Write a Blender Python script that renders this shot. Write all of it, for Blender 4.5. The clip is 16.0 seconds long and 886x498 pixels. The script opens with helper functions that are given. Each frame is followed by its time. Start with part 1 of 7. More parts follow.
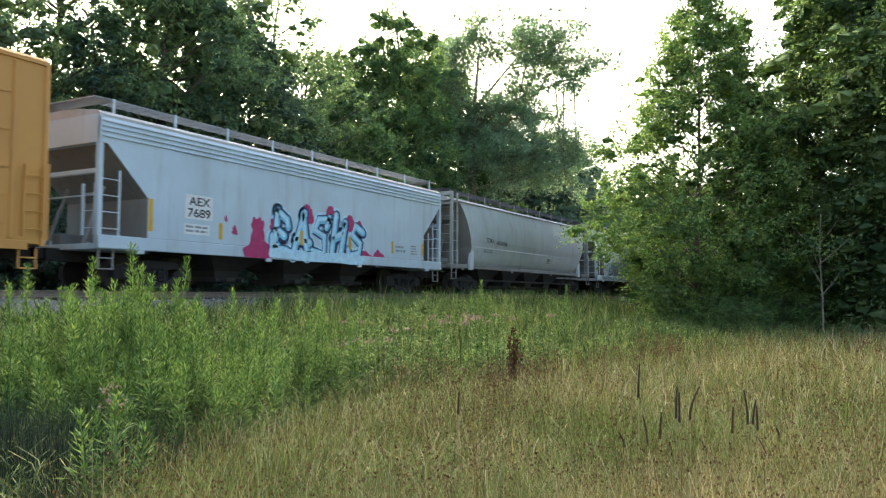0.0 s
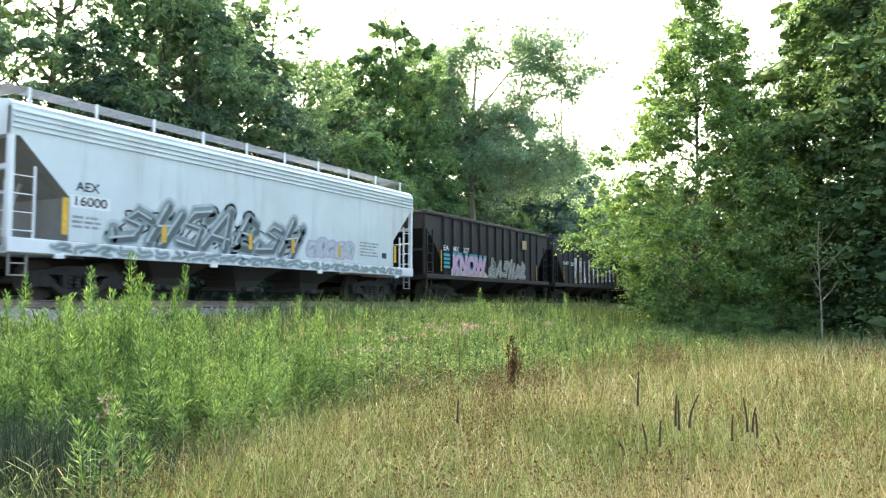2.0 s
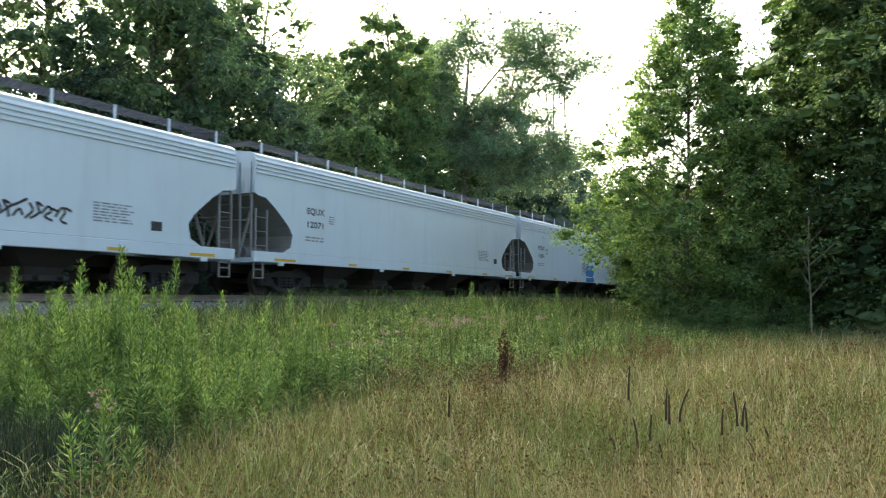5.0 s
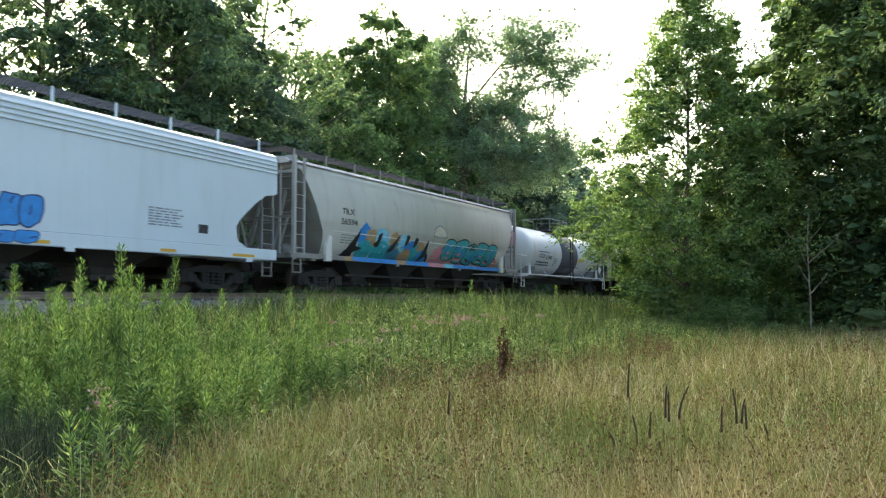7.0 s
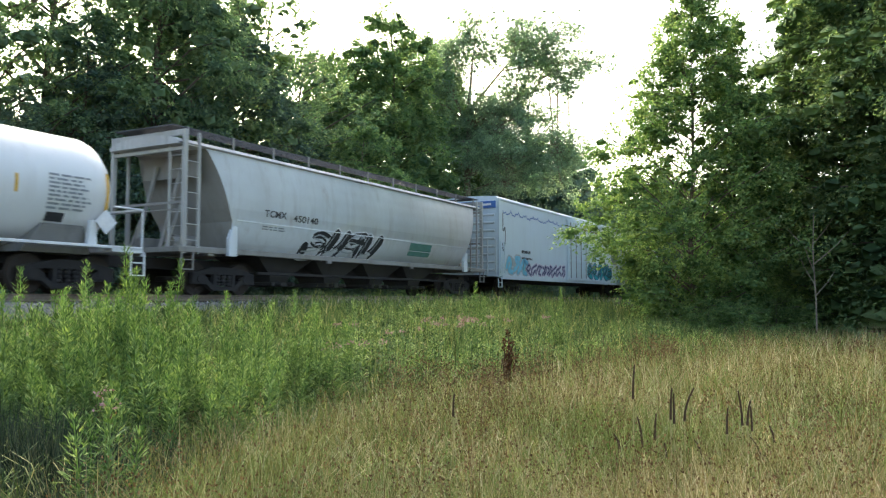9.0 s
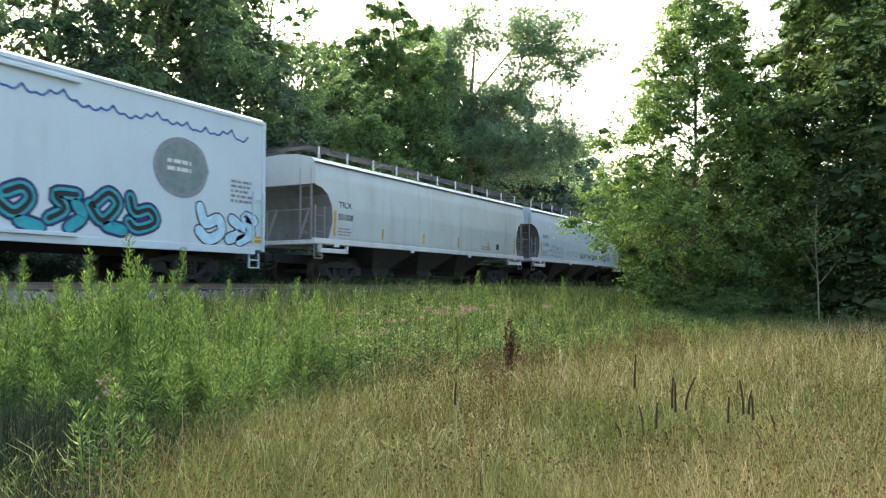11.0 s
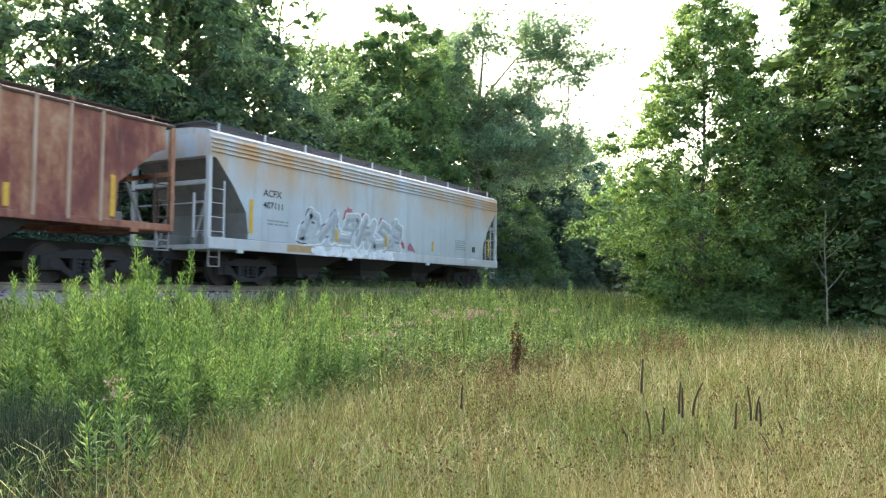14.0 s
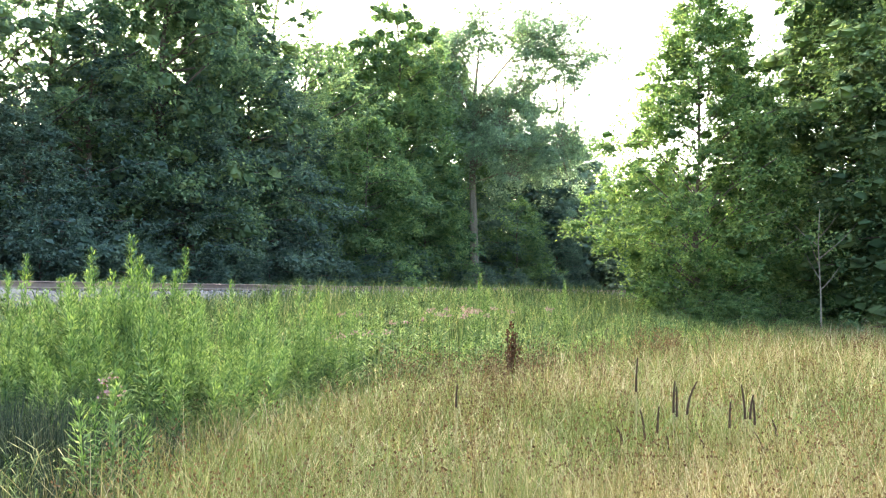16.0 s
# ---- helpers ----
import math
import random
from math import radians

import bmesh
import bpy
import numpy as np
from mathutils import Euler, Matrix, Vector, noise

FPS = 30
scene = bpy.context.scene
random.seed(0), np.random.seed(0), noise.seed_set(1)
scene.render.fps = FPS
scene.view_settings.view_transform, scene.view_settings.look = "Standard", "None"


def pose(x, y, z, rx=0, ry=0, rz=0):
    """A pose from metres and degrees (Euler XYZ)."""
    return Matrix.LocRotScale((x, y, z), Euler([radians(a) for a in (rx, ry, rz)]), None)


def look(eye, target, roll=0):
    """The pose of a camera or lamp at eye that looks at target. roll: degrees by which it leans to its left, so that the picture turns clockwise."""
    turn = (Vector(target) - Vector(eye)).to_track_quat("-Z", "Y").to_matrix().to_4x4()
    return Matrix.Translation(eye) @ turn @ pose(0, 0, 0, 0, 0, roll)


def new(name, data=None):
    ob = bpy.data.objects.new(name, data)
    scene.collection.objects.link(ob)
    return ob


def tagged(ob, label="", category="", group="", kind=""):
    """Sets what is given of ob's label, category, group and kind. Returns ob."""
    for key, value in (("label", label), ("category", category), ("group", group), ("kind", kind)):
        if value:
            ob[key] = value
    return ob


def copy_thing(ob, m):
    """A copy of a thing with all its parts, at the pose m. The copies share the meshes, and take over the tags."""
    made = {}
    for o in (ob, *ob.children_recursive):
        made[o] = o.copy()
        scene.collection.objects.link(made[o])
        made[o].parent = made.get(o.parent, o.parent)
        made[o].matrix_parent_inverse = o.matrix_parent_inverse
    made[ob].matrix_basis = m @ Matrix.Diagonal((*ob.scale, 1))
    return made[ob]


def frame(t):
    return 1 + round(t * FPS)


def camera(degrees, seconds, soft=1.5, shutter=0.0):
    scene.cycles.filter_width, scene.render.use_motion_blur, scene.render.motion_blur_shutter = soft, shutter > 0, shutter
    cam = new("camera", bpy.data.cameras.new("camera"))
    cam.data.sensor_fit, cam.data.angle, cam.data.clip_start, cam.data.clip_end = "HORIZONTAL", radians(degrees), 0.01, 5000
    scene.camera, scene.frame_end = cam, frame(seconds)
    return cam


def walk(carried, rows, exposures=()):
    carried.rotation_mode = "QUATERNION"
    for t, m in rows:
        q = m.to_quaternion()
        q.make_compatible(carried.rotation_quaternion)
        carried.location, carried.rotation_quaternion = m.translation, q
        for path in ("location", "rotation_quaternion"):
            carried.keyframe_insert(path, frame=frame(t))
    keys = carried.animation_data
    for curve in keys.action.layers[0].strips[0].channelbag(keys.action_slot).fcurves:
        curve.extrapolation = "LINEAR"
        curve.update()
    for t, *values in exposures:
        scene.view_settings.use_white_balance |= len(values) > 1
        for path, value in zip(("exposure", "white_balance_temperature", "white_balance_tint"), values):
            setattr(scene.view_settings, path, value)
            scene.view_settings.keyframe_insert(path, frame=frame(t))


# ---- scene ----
# World: X runs along the track away from the viewer, Y across it, z = 0 on the meadow below the eye.
EYE = (0.0, 0.0, 1.55)
RAIL_Z = 1.66
TRACK_Y = 17.55
cam = camera(59.0, 16.0, soft=1.15, shutter=0.12)


def aim(yaw, pitch, roll):
    """The camera's pose: yaw from the track's direction towards the track, pitch up, roll, in degrees."""
    a, b = radians(yaw), radians(pitch)
    d = Vector((math.cos(a) * math.cos(b), math.sin(a) * math.cos(b), math.sin(b)))
    return look(EYE, Vector(EYE) + d * 10, roll)


PATH = [(0.0, 29.20, 3.48, 0.22), (0.5, 29.24, 3.41, 0.27), (1.0, 29.13, 3.60, 0.09), (1.5, 29.07, 3.80, 0.19),
        (2.0, 29.10, 4.09, 0.05), (2.5, 29.02, 4.09, -0.02), (3.0, 28.82, 4.04, 0.11), (3.5, 28.78, 3.91, 0.11),
        (4.0, 28.57, 3.79, 0.13), (6.5, 28.51, 3.58, 0.14), (7.0, 28.47, 3.51, 0.09), (7.5, 28.40, 3.43, -0.03),
        (8.0, 28.72, 3.45, 0.00), (8.5, 28.78, 3.68, -0.04), (9.0, 28.80, 3.64, 0.03), (11.5, 28.98, 2.75, 0.08),
        (12.0, 29.14, 2.93, -0.07), (12.5, 29.42, 3.36, -0.59), (13.0, 29.42, 3.36, -0.17), (13.5, 29.43, 3.32, 0.01),
        (14.0, 29.48, 3.08, 0.49), (14.5, 29.30, 2.98, 0.61), (15.0, 29.36, 3.16, 0.52), (15.5, 29.18, 3.16, 0.52),
        (16.0, 29.12, 2.99, 0.58)]
WHITE = (6620, 1)
EXPOSURES = [(t, e, WHITE[0] + (80 if t < 13.2 else 0 if t < 15.5 else -150), WHITE[1] + (3 if t < 12.2 else 5 if t < 15.5 else 8)) for t, e in ((0.0, 1.95), (1.0, 2.23), (1.5, 2.50), (2.0, 2.85), (2.5, 2.60), (3.0, 1.95), (3.5, 1.80), (4.0, 1.70), (6.3, 2.10), (7.0, 2.01), (9.0, 2.07), (11.5, 2.15), (12.0, 2.30), (12.5, 2.51), (13.0, 2.35), (13.5, 2.30), (14.0, 2.55), (15.0, 2.85), (16.0, 3.01))]
walk(cam, [(t, aim(y, p, r)) for t, y, p, r in PATH], EXPOSURES)

# ---- light: a bright hazy evening sky, the low sun behind the wood ----
SUN_AZ, SUN_EL = 44.0, 36.0
world = bpy.data.worlds.new("evening_sky")
scene.world = world
world.use_nodes = True
wn = world.node_tree.nodes
sky = wn.new("ShaderNodeTexSky")
sky.sky_type = "NISHITA"
sky.sun_disc = False
sky.sun_elevation = radians(SUN_EL)
sky.sun_rotation = radians(90.0 - SUN_AZ)
sky.air_density, sky.dust_density, sky.ozone_density = 1.0, 6.0, 1.0
world.node_tree.links.new(sky.outputs[0], wn["Background"].inputs[0])
wn["Background"].inputs[1].default_value = 0.15
sun = new("sun", bpy.data.lights.new("sun", "SUN"))
sun.data.energy, sun.data.angle, sun.data.color = 1.1, radians(12), (1.0, 0.86, 0.66)
sun_dir = Vector((math.cos(radians(SUN_AZ)) * math.cos(radians(SUN_EL)), math.sin(radians(SUN_AZ)) * math.cos(radians(SUN_EL)), math.sin(radians(SUN_EL))))
sun.matrix_world = look(sun_dir * 200, (0, 0, 0))


# ---- materials ----
def nodes_of(name):
    m = bpy.data.materials.new(name)
    m.use_nodes = True
    t = m.node_tree
    return m, t, t.nodes, t.links, t.nodes["Principled BSDF"]


def ramp(n, l, fac, stops):
    r = n.new("ShaderNodeValToRGB")
    while len(r.color_ramp.elements) < len(stops):
        r.color_ramp.elements.new(0.5)
    for e, (p, c) in zip(r.color_ramp.elements, stops):
        e.position, e.color = p, (*c, 1)
    l.new(fac, r.inputs[0])
    return r.outputs[0]


def mixed(n, l, fac, a, b, kind="MIX"):
    m = n.new("ShaderNodeMix")
    m.data_type, m.blend_type = "RGBA", kind
    for sock, v in ((m.inputs[0], fac), (m.inputs[6], a), (m.inputs[7], b)):
        if isinstance(v, bpy.types.NodeSocket):
            l.new(v, sock)
        else:
            sock.default_value = v if isinstance(v, (int, float)) else (*v, 1)
    return m.outputs[2]


def noise_at(n, l, scale, stretch=(1, 1, 1), detail=4, rough=0.6):
    c = n.new("ShaderNodeTexCoord")
    mp = n.new("ShaderNodeMapping")
    mp.inputs["Scale"].default_value = stretch
    t = n.new("ShaderNodeTexNoise")
    t.inputs["Scale"].default_value, t.inputs["Detail"].default_value, t.inputs["Roughness"].default_value = scale, detail, rough
    l.new(c.outputs["Object"], mp.inputs[0])
    l.new(mp.outputs[0], t.inputs["Vector"])
    return t.outputs["Fac"]


def bumped(n, l, bsdf, fac, strength, dist=0.01):
    b = n.new("ShaderNodeBump")
    b.inputs["Strength"].default_value, b.inputs["Distance"].default_value = strength, dist
    l.new(fac, b.inputs["Height"])
    l.new(b.outputs[0], bsdf.inputs["Normal"])


def paint(name, col, dirt=(0.16, 0.13, 0.10), amount=0.5, rust=0.0, rough=0.55, metal=0.0, rust_col=(0.23, 0.09, 0.035), band=None):
    """Weathered paint on steel: blotches, run-down streaks, grime and rust."""
    m, t, n, l, b = nodes_of(name)
    big = noise_at(n, l, 0.55, (1, 1, 1), 5)
    streak = noise_at(n, l, 2.6, (1.0, 1.0, 0.10), 4, 0.7)
    fine = noise_at(n, l, 38, (1, 1, 1), 3)
    c = mixed(n, l, ramp(n, l, big, [(0.35, (0, 0, 0)), (0.7, (0.5 * amount,) * 3)]), col, dirt)
    c = mixed(n, l, ramp(n, l, streak, [(0.52, (0, 0, 0)), (0.78, (0.75 * amount,) * 3)]), c, dirt)
    c = mixed(n, l, ramp(n, l, fine, [(0.35, (0, 0, 0)), (0.8, (0.22 * amount,) * 3)]), c, dirt)
    if rust:
        r = noise_at(n, l, 1.1, (1.0, 1.0, 0.35), 6, 0.7)
        c = mixed(n, l, ramp(n, l, r, [(0.62 - 0.25 * rust, (0, 0, 0)), (0.74, (min(1.0, rust + 0.3),) * 3)]), c, rust_col)
    if band:
        # run-down rust stains that start at the roof seam
        co = n.new("ShaderNodeTexCoord")
        sp = n.new("ShaderNodeSeparateXYZ")
        l.new(co.outputs["Object"], sp.inputs[0])
        mr = n.new("ShaderNodeMapRange")
        mr.inputs["From Min"].default_value, mr.inputs["From Max"].default_value = band
        l.new(sp.outputs["Z"], mr.inputs["Value"])
        st = ramp(n, l, noise_at(n, l, 1.0, (0.55, 0.55, 0.25), 5, 0.65), [(0.40, (0, 0, 0)), (0.58, (0.95, 0.95, 0.95))])
        c = mixed(n, l, mixed(n, l, 1.0, st, mr.outputs[0], "MULTIPLY"), c, rust_col)
    l.new(c, b.inputs["Base Color"])
    b.inputs["Roughness"].default_value, b.inputs["Metallic"].default_value = rough, metal
    bumped(n, l, b, big, 0.25, 0.02)
    return m


def plain(name, col, rough=0.7, vary=0.25, scale=9.0, bump=0.2):
    m, t, n, l, b = nodes_of(name)
    f = noise_at(n, l, scale)
    dark = tuple(v * (1 - vary) for v in col)
    lite = tuple(min(1, v * (1 + vary)) for v in col)
    l.new(ramp(n, l, f, [(0.3, dark), (0.7, lite)]), b.inputs["Base Color"])
    b.inputs["Roughness"].default_value = rough
    bumped(n, l, b, f, bump, 0.01)
    return m


def foliage(name, stops, glow=0.35, rough=0.8, patch=0.25, patch_cols=((0.75, 0.8, 0.7), (1.25, 1.2, 1.1))):
    """Leaf or blade: each island takes its own tone; part of the light passes through."""
    m, t, n, l, b = nodes_of(name)
    g = n.new("ShaderNodeNewGeometry")
    c = ramp(n, l, g.outputs["Random Per Island"], stops)
    f = noise_at(n, l, patch, (1, 1, 1), 3)
    c = mixed(n, l, 1.0, c, ramp(n, l, f, [(0.35, patch_cols[0]), (0.65, patch_cols[1])]), "MULTIPLY")
    l.new(c, b.inputs["Base Color"])
    b.inputs["Roughness"].default_value = rough
    b.inputs["Specular IOR Level"].default_value = 0.12
    tr = n.new("ShaderNodeBsdfTranslucent")
    l.new(mixed(n, l, 1.0, c, (1.2, 1.2, 0.72), "MULTIPLY"), tr.inputs[0])
    mx = n.new("ShaderNodeMixShader")
    mx.inputs[0].default_value = glow
    l.new(b.outputs[0], mx.inputs[1])
    l.new(tr.outputs[0], mx.inputs[2])
    l.new(mx.outputs[0], n["Material Output"].inputs[0])
    return m


M = {
    "grey_blue": paint("grey_blue_paint", (0.55, 0.655, 0.735), amount=0.4, rough=0.42),
    "grey": paint("grey_paint", (0.74, 0.775, 0.805), dirt=(0.36, 0.33, 0.29), amount=0.5, rust=0.08, rough=0.45),
    "grey_warm": paint("warm_grey_paint", (0.73, 0.725, 0.68), dirt=(0.36, 0.32, 0.27), amount=0.45, rust=0.05, rough=0.5),
    "white_old": paint("old_white_paint", (0.61, 0.665, 0.675), amount=0.38, rough=0.45),
    "white": paint("clean_white_paint", (0.63, 0.72, 0.775), amount=0.16, rough=0.4),
    "white_sill": paint("white_sill_paint", (0.76, 0.78, 0.79), amount=0.4, rust=0.08),
    "grey_sill": paint("grey_sill_paint", (0.58, 0.60, 0.61), amount=0.55, rust=0.15),
    "rust_grey": paint("rust_stained_grey_paint", (0.49, 0.55, 0.585), amount=0.5, rust=0.2, rust_col=(0.52, 0.31, 0.14), band=(2.5, 3.7)),
    "black": paint("black_paint", (0.011, 0.0105, 0.012), dirt=(0.035, 0.026, 0.022), amount=0.7, rust=0.12, rough=0.65, rust_col=(0.10, 0.04, 0.02)),
    "rust": paint("rusted_red_paint", (0.125, 0.040, 0.027), dirt=(0.34, 0.18, 0.10), amount=0.95, rust=0.45, rust_col=(0.075, 0.022, 0.016), rough=0.85),
    "rust_light": paint("faded_rust_paint", (0.55, 0.40, 0.29), dirt=(0.22, 0.09, 0.05), amount=0.9, rust=0.3, rust_col=(0.55, 0.42, 0.31), rough=0.85),
    "rust_dark": paint("dark_rust_grime", (0.085, 0.05, 0.035), dirt=(0.04, 0.028, 0.02), amount=0.8, rust=0.3, rust_col=(0.16, 0.08, 0.045), rough=0.88),
    "orange": paint("orange_paint", (0.62, 0.30, 0.07), dirt=(0.28, 0.15, 0.05), amount=0.45),
    "tank_white": paint("tank_white_paint", (0.70, 0.71, 0.71), amount=0.2, rough=0.35),
    "tank_dark": paint("tank_dark_band_paint", (0.095, 0.10, 0.115), dirt=(0.12, 0.09, 0.07), amount=0.6),
    # near-black running gear and dark bays, blotched at random
    "under": paint("underframe_near_black", (0.018, 0.017, 0.017), dirt=(0.042, 0.034, 0.03), amount=0.7, rough=0.9),
    "bay": paint("hopper_bay_dark", (0.06, 0.056, 0.052), dirt=(0.025, 0.021, 0.018), amount=0.9, rough=0.85),
    # grime, with the end openings' shade partly put into the grey
    "slope_grey": paint("shaded_slope_grime", (0.24, 0.235, 0.22), dirt=(0.09, 0.08, 0.07), amount=0.9, rough=0.8),
    "frame_light": paint("end_frame_paint", (0.46, 0.46, 0.44), dirt=(0.2, 0.18, 0.15), amount=0.7, rough=0.6),
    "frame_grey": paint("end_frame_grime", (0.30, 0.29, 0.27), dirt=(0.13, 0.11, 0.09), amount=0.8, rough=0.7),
    "roof_grime": paint("grimy_roof", (0.55, 0.55, 0.54), dirt=(0.17, 0.14, 0.12), amount=0.9, rough=0.85),
    "galv": paint("galvanised_grating", (0.32, 0.33, 0.34), amount=0.5, rough=0.5, metal=0.4),
    "grate_dark": paint("dark_grating", (0.08, 0.085, 0.10), amount=0.4, rough=0.6, metal=0.3),
    "steel": plain("bright_wheel_steel", (0.25, 0.24, 0.23), rough=0.4),
    "yellow": plain("yellow_reflector", (0.66, 0.38, 0.04), rough=0.5, vary=0.15),
    "lettering": plain("black_lettering", (0.03, 0.03, 0.035), rough=0.6),
    "lettering_white": plain("white_lettering", (0.62, 0.62, 0.60), rough=0.6),
    "panel_white": plain("white_panel", (0.72, 0.72, 0.72), rough=0.6, vary=0.1),
    "panel_grey": plain("grey_panel", (0.25, 0.27, 0.29), rough=0.6),
    "blue_stripe": plain("blue_stripe", (0.05, 0.14, 0.40), rough=0.5),
}


# rust-eaten paint: maroon, orange bloom and pale scuffs in large patches
m, t, n, l, b = nodes_of("rust_eaten_paint")
f1 = noise_at(n, l, 0.9, (0.9, 0.9, 0.5), 7, 0.72)
f2 = noise_at(n, l, 4.0, (1, 1, 0.18), 5, 0.7)
c0 = ramp(n, l, f1, [(0.30, (0.115, 0.036, 0.034)), (0.46, (0.21, 0.068, 0.052)), (0.56, (0.34, 0.15, 0.085)), (0.68, (0.52, 0.34, 0.22))])
c0 = mixed(n, l, ramp(n, l, f2, [(0.5, (0, 0, 0)), (0.72, (0.6, 0.6, 0.6))]), c0, (0.46, 0.27, 0.16))
l.new(c0, b.inputs["Base Color"])
b.inputs["Roughness"].default_value = 0.88
bumped(n, l, b, f1, 0.4, 0.02)
M["rust"] = m


def spray(name, col):
    if name not in M:
        M[name] = plain(name, col, rough=0.55, vary=0.18, scale=5.0, bump=0.05)
    return M[name]


spray("spray_cyan", (0.20, 0.55, 0.72)), spray("spray_navy", (0.02, 0.035, 0.12)), spray("spray_magenta", (0.42, 0.03, 0.13))
spray("spray_pale_blue", (0.50, 0.72, 0.86)), spray("spray_black", (0.015, 0.015, 0.018)), spray("spray_teal", (0.03, 0.36, 0.42))
spray("spray_blue", (0.03, 0.24, 0.62)), spray("spray_blue_green", (0.04, 0.20, 0.32)), spray("spray_pink", (0.62, 0.26, 0.30)), spray("spray_green_grey", (0.20, 0.25, 0.25))
spray("spray_silver", (0.42, 0.45, 0.47)), spray("spray_cream", (0.56, 0.50, 0.40)), spray("spray_tan", (0.42, 0.27, 0.14))
spray("spray_faded_red", (0.38, 0.13, 0.15)), spray("spray_pale_slate", (0.30, 0.33, 0.35)), spray("spray_orchid", (0.55, 0.34, 0.50)), spray("spray_slate", (0.09, 0.11, 0.115)), spray("spray_white", (0.72, 0.74, 0.76)), spray("spray_green", (0.10, 0.24, 0.20)), spray("spray_lilac", (0.40, 0.36, 0.48))
M["rail_steel"] = plain("worn_rail_steel", (0.20, 0.15, 0.12), rough=0.45)
M["tie"] = plain("creosoted_timber", (0.075, 0.055, 0.042), rough=0.9)
M["ballast"] = plain("grey_ballast", (0.15, 0.147, 0.142), rough=0.95, vary=0.5, scale=16, bump=0.9)
M["bark"] = plain("grey_brown_bark", (0.13, 0.105, 0.08), rough=0.95, vary=0.4, scale=12, bump=0.9)
M["bark_pale"] = plain("pale_bark", (0.24, 0.20, 0.15), rough=0.95, vary=0.35, scale=12, bump=0.9)
M["leaf_mid"] = foliage("mid_green_leaves", [(0.0, (0.110, 0.190, 0.120)), (0.6, (0.188, 0.288, 0.176)), (1.0, (0.294, 0.390, 0.232))], glow=0.5, patch=0.35, patch_cols=((0.62, 0.68, 0.75), (1.32, 1.26, 1.08)))
M["leaf_dark"] = foliage("dark_green_leaves", [(0.0, (0.092, 0.158, 0.134)), (0.6, (0.147, 0.231, 0.189)), (1.0, (0.219, 0.310, 0.244))], glow=0.46, patch=0.35, patch_cols=((0.7, 0.74, 0.8), (1.22, 1.18, 1.1)))
M["leaf_yellow"] = foliage("yellow_green_leaves", [(0.0, (0.118, 0.204, 0.115)), (0.6, (0.189, 0.300, 0.160)), (1.0, (0.317, 0.419, 0.216))], glow=0.55, patch=0.35, patch_cols=((0.65, 0.7, 0.72), (1.3, 1.25, 1.08)))
M["leaf_pale"] = foliage("greyish_green_leaves", [(0.0, (0.207, 0.300, 0.251)), (0.6, (0.306, 0.420, 0.352)), (1.0, (0.415, 0.540, 0.439))], glow=0.62, patch=0.5, patch_cols=((0.75, 0.78, 0.8), (1.2, 1.18, 1.1)))
M["leaf_maple"] = foliage("maple_leaves", [(0.0, (0.098, 0.180, 0.083)), (0.55, (0.182, 0.289, 0.129)), (1.0, (0.320, 0.420, 0.192))], glow=0.48, patch=0.5, patch_cols=((0.66, 0.72, 0.7), (1.32, 1.28, 1.08)))
M["leaf_big"] = foliage("big_tree_leaves", [(0.0, (0.076, 0.142, 0.079)), (0.55, (0.143, 0.231, 0.120)), (1.0, (0.251, 0.332, 0.171))], glow=0.42, patch=0.5, patch_cols=((0.58, 0.64, 0.66), (1.38, 1.32, 1.1)))
M["blade_dry"] = foliage("dry_grass", [(0.0, (0.061, 0.042, 0.022)), (0.16, (0.138, 0.116, 0.059)), (0.4, (0.230, 0.204, 0.118)), (0.62, (0.333, 0.303, 0.214)), (0.78, (0.478, 0.446, 0.384)), (0.82, (0.095, 0.133, 0.050)), (1.0, (0.156, 0.202, 0.080))], glow=0.25, patch=0.8, patch_cols=((0.58, 0.74, 0.48), (1.3, 1.19, 1.12)))
M["seed_brown"] = foliage("brown_seeds", [(0.0, (0.058, 0.035, 0.022)), (0.6, (0.123, 0.080, 0.047)), (1.0, (0.228, 0.159, 0.091))], glow=0.15)
M["blade_green"] = foliage("green_grass", [(0.0, (0.030, 0.055, 0.023)), (0.5, (0.106, 0.159, 0.064)), (0.85, (0.223, 0.269, 0.111)), (1.0, (0.404, 0.362, 0.216))], glow=0.24, patch=0.9, patch_cols=((0.45, 0.55, 0.5), (1.5, 1.4, 1.15)))
M["forb"] = foliage("weed_leaves", [(0.0, (0.027, 0.059, 0.023)), (0.45, (0.114, 0.201, 0.074)), (0.8, (0.227, 0.326, 0.122)), (1.0, (0.319, 0.406, 0.180))], glow=0.24, patch=1.3, patch_cols=((0.42, 0.5, 0.48), (1.5, 1.4, 1.15)))
M["forb_tall"] = foliage("tall_weed_leaves", [(0.0, (0.048, 0.100, 0.033)), (0.5, (0.138, 0.237, 0.078)), (1.0, (0.304, 0.408, 0.162))], glow=0.26, patch=2.4, patch_cols=((0.48, 0.58, 0.55), (1.4, 1.32, 1.12)))
M["forb_dark"] = foliage("dark_weed_leaves", [(0.0, (0.03, 0.068, 0.03)), (0.6, (0.055, 0.105, 0.045)), (1.0, (0.11, 0.16, 0.06))], glow=0.25, patch=0.6)
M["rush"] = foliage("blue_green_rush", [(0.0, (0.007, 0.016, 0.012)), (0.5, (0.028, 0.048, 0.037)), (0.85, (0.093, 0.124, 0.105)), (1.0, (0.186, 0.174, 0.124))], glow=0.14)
M["pink"] = foliage("pink_petals", [(0.0, (0.22, 0.12, 0.15)), (1.0, (0.42, 0.30, 0.33))], glow=0.25)
